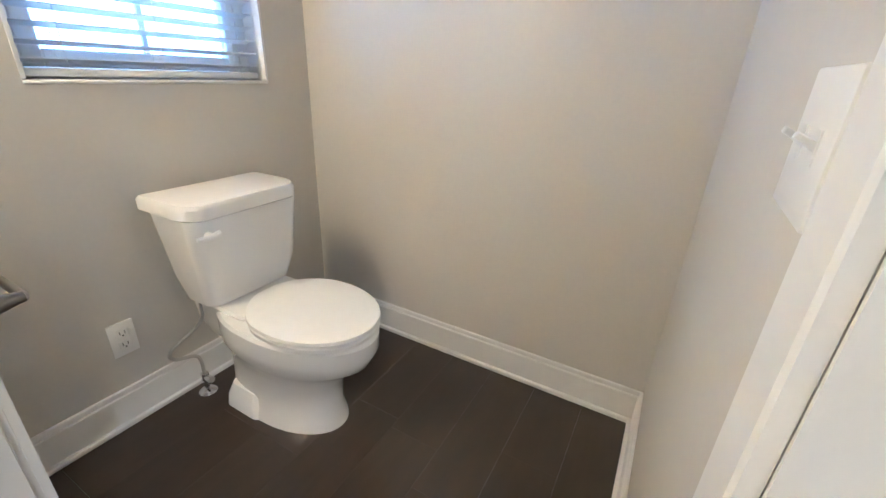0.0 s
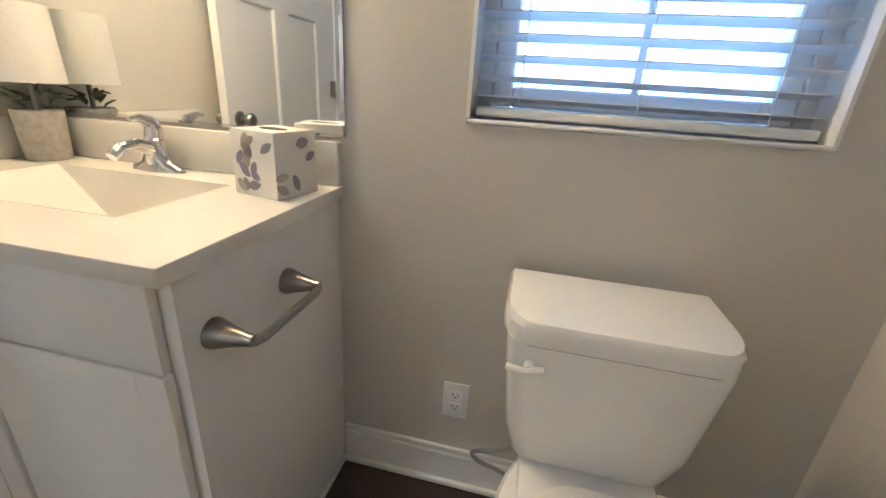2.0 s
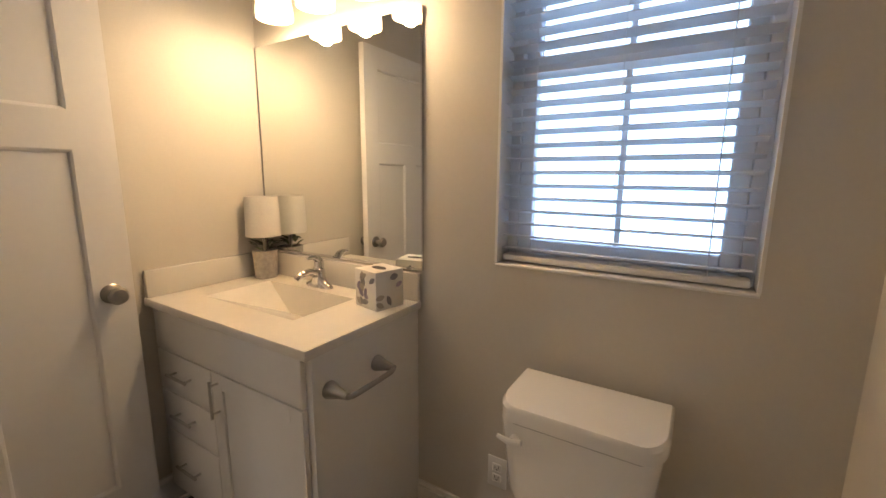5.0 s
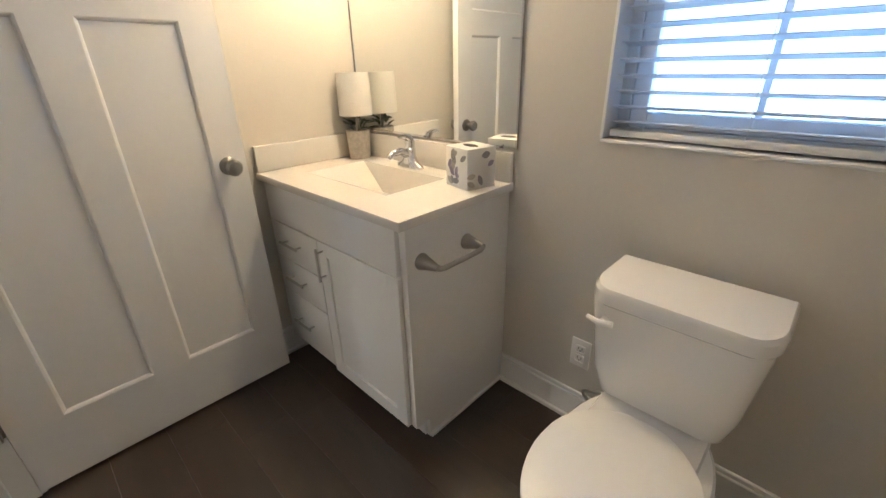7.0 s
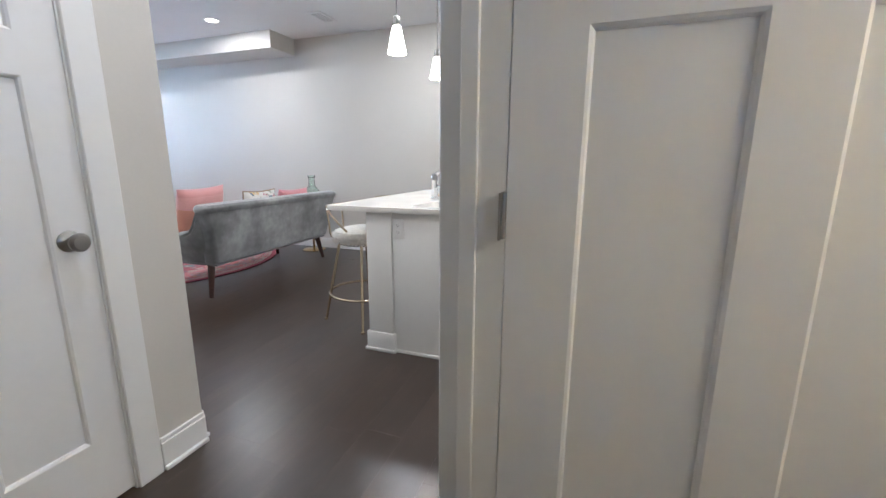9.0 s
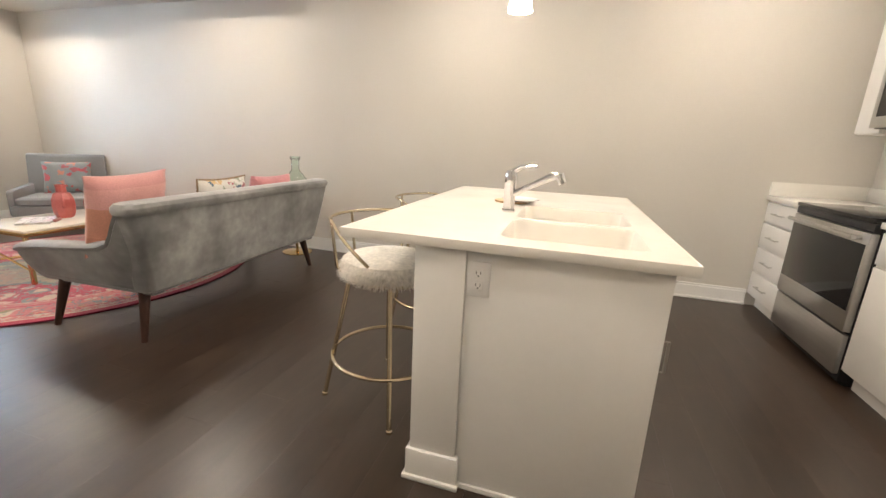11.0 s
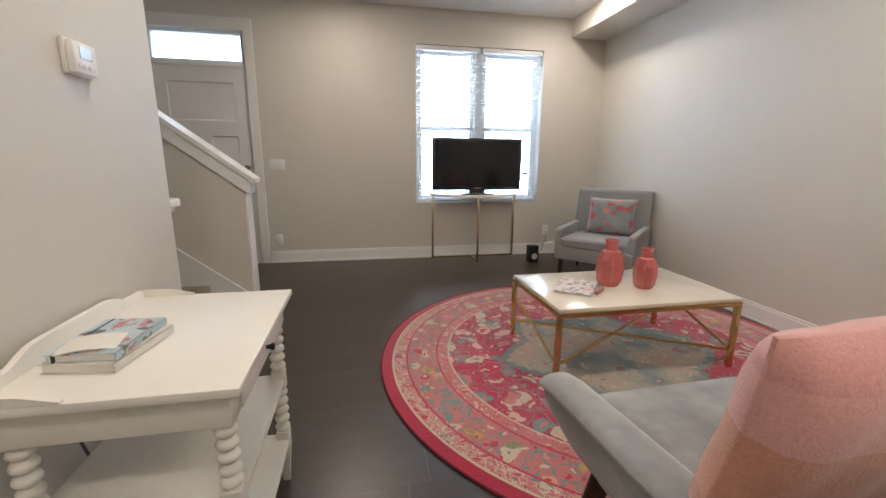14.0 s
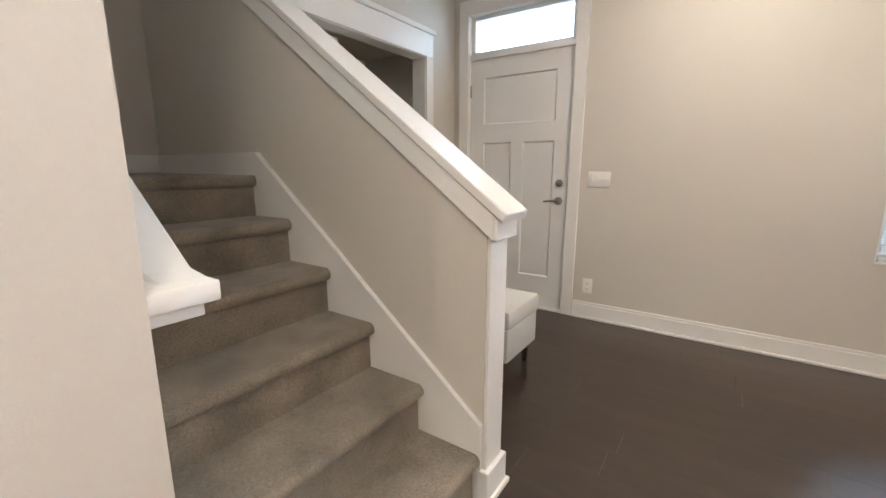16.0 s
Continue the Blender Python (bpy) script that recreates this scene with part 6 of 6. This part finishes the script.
def rug_cloth():
    m = shader("oriental_pile", (1, 1, 1), 0.95, grain=0.16, grain_scale=120, stain=0.10, stain_scale=4, bump=0.5, bump_scale=260, sheen=0.3)
    n, l = m.node_tree.nodes, m.node_tree.links
    tc = n.new("ShaderNodeTexCoord")

    def node(kind, **kw):
        q = n.new(kind)
        for k, v in kw.items():
            q.inputs[int(k[1:])].default_value = v
        return q

    def math_(op, a, b=None):
        q = n.new("ShaderNodeMath")
        q.operation = op
        for i, v in enumerate((a, b)):
            if v is None:
                continue
            if isinstance(v, (int, float)):
                q.inputs[i].default_value = v
            else:
                l.new(v, q.inputs[i])
        return q.outputs[0]

    def ramp(src, stops, hard=True):
        q = n.new("ShaderNodeValToRGB")
        q.color_ramp.interpolation = "CONSTANT" if hard else "LINEAR"
        e = q.color_ramp.elements
        e[0].position, e[0].color = stops[0][0], (*stops[0][1], 1)
        e[1].position, e[1].color = stops[1][0], (*stops[1][1], 1)
        for p, c in stops[2:]:
            e.new(p).color = (*c, 1)
        l.new(src, q.inputs[0])
        return q.outputs[0]

    wob = n.new("ShaderNodeTexNoise")
    wob.inputs["Scale"].default_value, wob.inputs["Detail"].default_value = 7, 3
    l.new(tc.outputs["Object"], wob.inputs[0])
    warp = n.new("ShaderNodeMixRGB")
    warp.blend_type, warp.inputs[0].default_value = "LINEAR_LIGHT", 0.10
    l.new(tc.outputs["Object"], warp.inputs[1]), l.new(wob.outputs["Color"], warp.inputs[2])
    length = n.new("ShaderNodeVectorMath")
    length.operation = "LENGTH"
    l.new(tc.outputs["Object"], length.inputs[0])
    r = length.outputs["Value"]
    sep = n.new("ShaderNodeSeparateXYZ")
    l.new(tc.outputs["Object"], sep.inputs[0])
    ang = math_("ARCTAN2", sep.outputs["Y"], sep.outputs["X"])

    CR, RD, PK, CM, TL, OC, GY = (0.42, 0.012, 0.060), (0.48, 0.035, 0.085), (0.51, 0.165, 0.17), (0.55, 0.46, 0.36), (0.16, 0.24, 0.24), (0.50, 0.30, 0.09), (0.30, 0.31, 0.30)

    def over(mask, under, top):
        q = n.new("ShaderNodeMixRGB")
        l.new(mask, q.inputs[0]), l.new(under, q.inputs[1])
        if isinstance(top, tuple):
            q.inputs[2].default_value = (*top, 1)
        else:
            l.new(top, q.inputs[2])
        return q.outputs[0]

    def motifs(scale, field, palette, lo, hi, vines=0.045):
        """Outlined rounded figures on a field."""
        v = n.new("ShaderNodeTexVoronoi")
        v.inputs["Scale"].default_value = scale
        l.new(warp.outputs[0], v.inputs[0])
        s = n.new("ShaderNodeSeparateXYZ")
        l.new(v.outputs["Color"], s.inputs[0])
        pick = ramp(s.outputs["X"], [(i / len(palette), c) for i, c in enumerate(palette)])
        core = ramp(s.outputs["Y"], [(i / len(palette), c) for i, c in enumerate(palette[1:] + palette[:1])])
        a = n.new("ShaderNodeMixRGB")
        l.new(math_("LESS_THAN", v.outputs["Distance"], hi), a.inputs[0])
        a.inputs[1].default_value = (*field, 1) if isinstance(field, tuple) else (0, 0, 0, 1)
        if not isinstance(field, tuple):
            l.new(field, a.inputs[1])
        l.new(pick, a.inputs[2])
        b = n.new("ShaderNodeMixRGB")
        l.new(math_("LESS_THAN", v.outputs["Distance"], lo), b.inputs[0])
        l.new(a.outputs[0], b.inputs[1]), l.new(core, b.inputs[2])
        fine = n.new("ShaderNodeTexVoronoi")
        fine.inputs["Scale"].default_value = scale * 2.6
        l.new(warp.outputs[0], fine.inputs[0])
        s2 = n.new("ShaderNodeSeparateXYZ")
        l.new(fine.outputs["Color"], s2.inputs[0])
        small = ramp(s2.outputs["Z"], [(i / len(palette), c) for i, c in enumerate(palette[2:] + palette[:2])])
        dots = math_("MULTIPLY", math_("LESS_THAN", fine.outputs["Distance"], 0.34), math_("GREATER_THAN", s2.outputs["Y"], 0.52))
        edges = n.new("ShaderNodeTexVoronoi")
        edges.feature = "DISTANCE_TO_EDGE"
        edges.inputs["Scale"].default_value = scale
        l.new(warp.outputs[0], edges.inputs[0])
        vine = math_("LESS_THAN", edges.outputs["Distance"], vines)
        return over(vine, over(dots, b.outputs[0], small), palette[-2])

    def band(a, b, src=None):
        src = src or r
        return math_("MULTIPLY", math_("GREATER_THAN", src, a), math_("LESS_THAN", src, b))

    drift = n.new("ShaderNodeTexNoise")
    drift.inputs["Scale"].default_value, drift.inputs["Detail"].default_value = 3.0, 7
    l.new(tc.outputs["Object"], drift.inputs[0])
    ground_ = ramp(drift.outputs[0], [(0.34, (0.13, 0.20, 0.22)), (0.45, (0.24, 0.29, 0.29)), (0.53, (0.42, 0.38, 0.30)), (0.64, (0.44, 0.31, 0.25))], False)
    centre = motifs(8.5, ground_, [(0.34, 0.16, 0.18), (0.33, 0.37, 0.37), (0.52, 0.46, 0.36), (0.26, 0.32, 0.33), (0.50, 0.44, 0.34)], 0.12, 0.30, 0.0)
    field = motifs(8.5, CR, [CM, PK, CR, (0.62, 0.42, 0.36), RD, TL, CM], 0.22, 0.44, 0.02)
    border = motifs(10, PK, [CM, OC, (0.60, 0.30, 0.22), RD, (0.24, 0.24, 0.12), TL, CM], 0.17, 0.40, 0.03)
    edge = math_("ADD", r, math_("MULTIPLY", math_("PINGPONG", math_("MULTIPLY", ang, 1.6), 0.8), 0.22))
    col = over(math_("GREATER_THAN", edge, 0.68), centre, field)
    col = over(band(0.655, 0.70, math_("ADD", edge, math_("MULTIPLY", math_("PINGPONG", math_("MULTIPLY", ang, 9.0), 0.5), 0.05))), col, TL)
    col = over(math_("GREATER_THAN", r, 0.985), col, motifs(24, PK, [RD, CM, PK, CM], 0.18, 0.36))
    col = over(math_("GREATER_THAN", r, 1.055), col, border)
    col = over(math_("GREATER_THAN", r, 1.232), col, motifs(26, PK, [CM, RD, CM, TL], 0.2, 0.38))
    for a, b, c in ((0.975, 0.985, CM), (1.045, 1.057, RD), (1.225, 1.237, RD), (1.306, 1.318, CM)):
        col = over(band(a, b), col, c)
    col = over(math_("GREATER_THAN", r, 1.318), col, (0.40, 0.012, 0.05))
    fade = n.new("ShaderNodeTexNoise")
    fade.inputs["Scale"].default_value, fade.inputs["Detail"].default_value = 3.2, 5
    l.new(tc.outputs["Object"], fade.inputs[0])
    worn = n.new("ShaderNodeMapRange")
    worn.inputs["From Min"].default_value, worn.inputs["From Max"].default_value, worn.inputs["To Max"].default_value = 0.48, 0.75, 0.16
    l.new(fade.outputs[0], worn.inputs["Value"])
    inside = math_("MULTIPLY", worn.outputs[0], math_("LESS_THAN", r, 1.285))
    col = over(inside, col, (0.56, 0.44, 0.38))
    scale = [q for q in n if q.type == "VECT_MATH" and q.operation == "SCALE"][0]
    l.new(col, scale.inputs[0])
    return m


bm = bmesh.new()
turned(bm, [(0.0, 0.0), (1.376, 0.0), (1.38, 0.003), (1.379, 0.008), (1.37, 0.010), (0.9, 0.0104), (0.0, 0.0104)], None, 128)
part("pile_disc", bm, rug_cloth(), rug)
bm = bmesh.new()
tube(bm, [(1.379 * math.cos(2 * math.pi * i / 160), 1.379 * math.sin(2 * math.pi * i / 160), 0.0055) for i in range(160)], 0.0055, 8, closed=True)
part("bound_edge", bm, shader("crimson_binding", (0.16, 0.01, 0.03), 0.9, grain=0.2, grain_scale=90), rug, "dark crimson bound edge")

# ---------------------------------------------------------------- coffee table
CX0, CX1, CY0, CY1, CH, RZ = -3.47, -2.365, -5.195, -4.525, 0.428, 0.0108
STONE = shader("white_stone_top", (0.75, 0.69, 0.59), 0.16, grain=0.03, grain_scale=6, stain=0.05, stain_scale=3)
ct = thing("coffee_table", "white stone coffee table on a brass frame", "coffee table")
boxes("tabletop", STONE, ct, (CX0 + 0.006, CX1 - 0.006, CY0 + 0.006, CY1 - 0.006, CH - 0.02, CH), bevel=0.003)
q = 0.028
boxes("top_frame", BRASS, ct, (CX0, CX1, CY0, CY0 + q, CH - 0.046, CH - 0.0202), (CX0, CX1, CY1 - q, CY1, CH - 0.046, CH - 0.0202), (CX0, CX0 + q, CY0 + q, CY1 - q, CH - 0.046, CH - 0.0202), (CX1 - q, CX1, CY0 + q, CY1 - q, CH - 0.046, CH - 0.0202), bevel=0.002)
for x in (CX0, CX1 - q):
    for y in (CY0, CY1 - q):
        boxes("leg", BRASS, ct, (x, x + q, y, y + q, RZ, CH - 0.0462), bevel=0.002)
for a, b in (((CX0 + 0.02, CY0 + 0.02), (CX1 - 0.02, CY1 - 0.02)), ((CX0 + 0.02, CY1 - 0.02), (CX1 - 0.02, CY0 + 0.02))):
    bm = bmesh.new()
    tube(bm, [(*a, 0.115), (*b, 0.115)], 0.009, 8)
    part("cross_brace", bm, BRASS, ct, "diagonal brass brace")
for x in (CX0 + 0.014, CX1 - 0.014):
    bm = bmesh.new()
    tube(bm, [(x, CY0 + 0.02, 0.30), (x, CY1 - 0.02, 0.115)], 0.008, 8)
    part("side_brace", bm, BRASS, ct, "slanted brass brace")

CORAL = shader("coral_glaze", (0.52, 0.125, 0.115), 0.18, grain=0.06, stain=0.10, stain_scale=9, coat=0.6)


def faceted_vase(x, y, s, turn):
    v = thing("vase", "coral glazed vase with side handles on the coffee table", "vase", "coral vases", at=pose(x, y, CH + 0.0003, 0, 0, turn))
    bm = bmesh.new()
    turned(bm, [(0.0, 0.0), (0.05 * s, 0.0), (0.066 * s, 0.03 * s), (0.074 * s, 0.09 * s), (0.07 * s, 0.15 * s), (0.052 * s, 0.195 * s), (0.034 * s, 0.205 * s), (0.033 * s, 0.245 * s), (0.04 * s, 0.262 * s), (0.032 * s, 0.262 * s), (0.026 * s, 0.24 * s), (0.0, 0.235 * s)], None, 9)
    part("body", bm, CORAL, v, smooth=False)
    for sx in (-1, 1):
        bm = bmesh.new()
        tube(bm, [(sx * 0.068 * s, 0, 0.165 * s), (sx * 0.098 * s, 0, 0.17 * s), (sx * 0.112 * s, 0, 0.14 * s), (sx * 0.104 * s, 0, 0.105 * s), (sx * 0.083 * s, 0, 0.09 * s)], 0.011 * s, 8)
        part("handle", bm, CORAL, v)


faceted_vase(-2.865, -4.885, 1.08, 60), faceted_vase(-3.045, -4.80, 0.92, 50)
tray = book("magazine", "folded floral magazine lying on the coffee table", 0.21, 0.30, 0.014, pose(-2.64, -4.86, CH + 0.0003, 0, 0, -38), spotted("magazine_print", (0.74, 0.70, 0.68), [(0.18, 0.05, 0.06), (0.10, 0.10, 0.11), (0.60, 0.30, 0.28), (0.4, 0.3, 0.45)], 20, 0.42, 0.35))
roll = thing("rolled_card", "small rolled pink card beside the magazine", "card", at=pose(-2.72, -4.745, CH + 0.0125, 0, 0, 40))
bm = bmesh.new()
tube(bm, [(-0.05, 0, 0), (0.05, 0, 0)], 0.012, 14)
part("roll", bm, shader("pink_card", (0.50, 0.22, 0.20), 0.5, stain=0.2, stain_scale=30), roll)

# ---------------------------------------------------------------- television and console
con = thing("console_table", "half-round white console table on champagne metal legs", "console table")
KH = 0.775
bm = bmesh.new()
pts = [(-3.235, FAR + 0.012), (-2.185, FAR + 0.012)] + [(-2.71 + 0.525 * math.cos(a), FAR + 0.012 + 0.38 * math.sin(a)) for a in [math.pi * i / 24 for i in range(1, 24)]]
prism(bm, pts, "z", KH - 0.028, KH, bevel=0.003)
part("tabletop", bm, STONE, con)
for x in (-3.22, -2.222):
    boxes("leg", GOLD, con, (x, x + 0.022, FAR + 0.028, FAR + 0.05, 0.0, KH - 0.0282), bevel=0.002)
boxes("leg", GOLD, con, (-2.70, -2.678, FAR + 0.31, FAR + 0.332, 0.0, KH - 0.0282), bevel=0.002)
boxes("stretcher", GOLD, con, (-3.198, -2.222, FAR + 0.028, FAR + 0.05, 0.0, 0.02), bevel=0.002)
boxes("stretcher", GOLD, con, (-2.70, -2.678, FAR + 0.05, FAR + 0.31, 0.0, 0.02), bevel=0.002)
tv = thing("television", "black flat-screen television, off, on a stand", "television")
TVY = FAR + 0.25
boxes("bezel", BLACK, tv, (-3.205, -2.175, TVY - 0.05, TVY, 0.825, 1.395), bevel=0.008)
boxes("screen", SCREEN, tv, (-3.175, -2.205, TVY, TVY + 0.0015, 0.862, 1.37))
boxes("neck", BLACK, tv, (-2.78, -2.60, TVY - 0.045, TVY - 0.01, 0.785, 0.826), bevel=0.004)
bm = bmesh.new()
loft(bm, [rr(-2.69, TVY - 0.02, 0.19, 0.11, 0.05, KH + 0.0003), rr(-2.69, TVY - 0.02, 0.185, 0.105, 0.05, KH + 0.01), rr(-2.69, TVY - 0.02, 0.12, 0.06, 0.03, KH + 0.016)])
part("stand", bm, BLACK, tv)
boxes("badge", shader("badge_grey", (0.30, 0.30, 0.31), 0.4), tv, (-3.115, -2.99, TVY + 0.0002, TVY + 0.0012, 0.842, 0.848))
boxes("badge", shader("badge_grey2", (0.30, 0.30, 0.31), 0.4), tv, (-2.73, -2.65, TVY + 0.0002, TVY + 0.0012, 0.840, 0.850))
spk = thing("alarm_clock", "small black box with round white dial on the floor", "clock", at=pose(-3.325, -7.10, 0, 0, 0, 8))
boxes("case", BLACK, spk, (-0.055, 0.055, -0.05, 0.05, 0.0, 0.20), bevel=0.01)
bm = bmesh.new()
turned(bm, [(0.0, 0.0), (0.036, 0.0), (0.036, 0.003), (0.0, 0.004)], pose(0, 0.0495, 0.075, -90), 28)
part("dial", bm, shader("dial_grey", (0.55, 0.55, 0.54), 0.4), spk, "pale round dial")

# ---------------------------------------------------------------- armchair
ac = thing("armchair", "grey linen armchair with dark legs and nailhead trim", "armchair", at=pose(-3.785, -6.44, 0, 0, 0, 132) @ Matrix.Diagonal((1.12, 1, 0.95, 1)))
bm = bmesh.new()
box(bm, -0.33, 0.33, -0.33, 0.30, 0.20, 0.34, bevel=0.02)
part("seat_frame", bm, GREY_LINEN, ac)
bm = bmesh.new()
loft(bm, [rr(0, -0.05, 0.27, 0.27, 0.04, 0.341), rr(0, -0.05, 0.285, 0.285, 0.05, 0.355), rr(0, -0.05, 0.285, 0.285, 0.05, 0.415), rr(0, -0.05, 0.265, 0.265, 0.05, 0.435)])
part("seat_cushion", bm, GREY_LINEN, ac)
bm = bmesh.new()
prism(bm, [(0.18, 0.23), (0.30, 0.23), (0.385, 0.89), (0.365, 0.915), (0.31, 0.915), (0.285, 0.89)], "x", -0.335, 0.335, bevel=0.015)
part("backrest", bm, GREY_LINEN, ac)
for sx in (-1, 1):
    bm = bmesh.new()
    prism(bm, [(-0.30, 0.23), (0.25, 0.23), (0.31, 0.58), (0.22, 0.545), (-0.26, 0.525), (-0.30, 0.50)], "x", *sorted((sx * 0.285, sx * 0.345)), bevel=0.014)
    part("arm", bm, GREY_LINEN, ac)
    for y in (-0.265, 0.245):
        bm = bmesh.new()
        tube(bm, [(sx * 0.28, y, 0.225), (sx * 0.285, y * 1.06, 0.0)], 0.02, 10, radii=[0.024, 0.014])
        part("leg", bm, WOOD_LEG, ac, "dark tapered leg")
for i in range(21):
    bm = bmesh.new()
    turned(bm, [(0.0065, 0.0), (0.005, 0.003), (0.0, 0.0042)], pose(-0.31 + i * 0.031, -0.3295, 0.225, 90), 8)
    part("nailhead", bm, NICKEL, ac)
acm = ac.matrix_basis
cushion("throw_pillow", "grey square pillow with red blossom print on the armchair", 0.42, 0.40, 0.13, BLOSSOM, acm @ pose(0.02, 0.14, 0.435, -12, 0, 4))

# bench behind the half wall
ot = thing("storage_ottoman", "pale grey upholstered bench with dark legs", "ottoman")
PALE = shader("pale_linen", (0.60, 0.60, 0.58), 0.9, grain=0.08, grain_scale=250, bump=0.3, bump_scale=400)
boxes("base", PALE, ot, (-0.42, 0.38, -6.61, -6.20, 0.13, 0.32), bevel=0.012)
boxes("cushion_lid", PALE, ot, (-0.43, 0.39, -6.62, -6.19, 0.322, 0.43), bevel=0.02)
for x in (-0.37, 0.33):
    for y in (-6.56, -6.25):
        bm = bmesh.new()
        tube(bm, [(x, y, 0.132), (x, y, 0.0)], 0.02, 10, radii=[0.024, 0.015])
        part("leg", bm, WOOD_LEG, ot)

# outside: porch rail and a far house
rail = thing("porch_railing", "dark metal porch railing outside the front window", "railing")
boxes("top_rail", BLACK, rail, (-4.4, 0.9, -9.2, -9.16, 0.92, 0.96))
boxes("bottom_rail", BLACK, rail, (-4.4, 0.9, -9.2, -9.16, 0.12, 0.16))
bm = bmesh.new()
box(bm, -0.008, 0.008, -9.188, -9.172, 0.16, 0.92)
b0 = part("baluster", bm, BLACK, rail)
for i in range(44):
    b = b0 if not i else new("baluster", b0.data)
    b.parent = rail
    b.location = (-4.34 + i * 0.118, 0, 0)
bm = bmesh.new()
box(bm, -4.6, 1.2, -9.4, -7.71, -0.49, -0.08)
structure("porch", bm, shader("porch_concrete", (0.42, 0.41, 0.39), 0.9, grain=0.1, stain=0.1), "concrete front porch slab", "porch")
for x in (-4.36, 0.86):
    boxes("rail_post", BLACK, rail, (x - 0.03, x + 0.03, -9.21, -9.15, -0.08, 1.0))

# ---------------------------------------------------------------- floor planks, last
PW, PL = 0.18, 1.22
rnd = random.Random(3)


def plank_mesh(w, d):
    me = bpy.data.meshes.new("plank")
    b = bmesh.new()
    prof = [(-d / 2 + 0.0003, -0.006), (-d / 2 + 0.0003, 0.0), (d / 2 - 0.0003, 0.0), (d / 2 - 0.0003, -0.006)]
    prism(b, prof, "x", 0.0004, w - 0.0004)
    b.to_mesh(me)
    b.free()
    me.materials.append(FLOORWOOD)
    return me


shapes, near, rest = {}, 0, bmesh.new()
floor_ob = bpy.data.objects["floor"]
rows_y = [-7.60 + PW * (i + 0.5) for i in range(int(9.15 / PW) + 1)]
pieces = []
for i, y in enumerate(rows_y):
    x = -4.38 - rnd.random() * PL
    while x < 1.88:
        a, b = max(x, -4.38), min(x + PL, 1.88)
        if b - a > 0.03:
            pieces.append((a, b, y))
        x += PL
for a, b, y in pieces:
    inside = -4.3 < b and y > -6.9 and y < 1.43 and not (a > -0.5 and -5.6 < y < -1.5)
    if inside and near < 298:
        key = round(b - a, 2)
        if key not in shapes:
            shapes[key] = plank_mesh(b - a, PW)
        p = new("plank", shapes[key])
        p.parent = floor_ob
        p.location = (a, y, 0)
        near += 1
    else:
        prof = [(y - PW / 2 + 0.0004, -0.006), (y - PW / 2 + 0.0004, 0.0), (y + PW / 2 - 0.0004, 0.0), (y + PW / 2 - 0.0004, -0.006)]
        vs = [[rest.verts.new((q, u, v)) for u, v in prof] for q in (a + 0.0007, b - 0.0007)]
        rest.faces.new((vs[0][1], vs[1][1], vs[1][2], vs[0][2]))
        rest.faces.new((vs[0][0], vs[1][0], vs[1][1], vs[0][1])), rest.faces.new((vs[0][2], vs[1][2], vs[1][3], vs[0][3]))
bmesh.ops.recalc_face_normals(rest, faces=rest.faces)
for f in rest.faces:
    if abs(f.normal.z) > 0.5 and f.normal.z < 0:
        f.normal_flip()
r_ = part("plank_remainder", rest, FLOORWOOD, floor_ob, smooth=False)
r_["kind"] = "stuff"
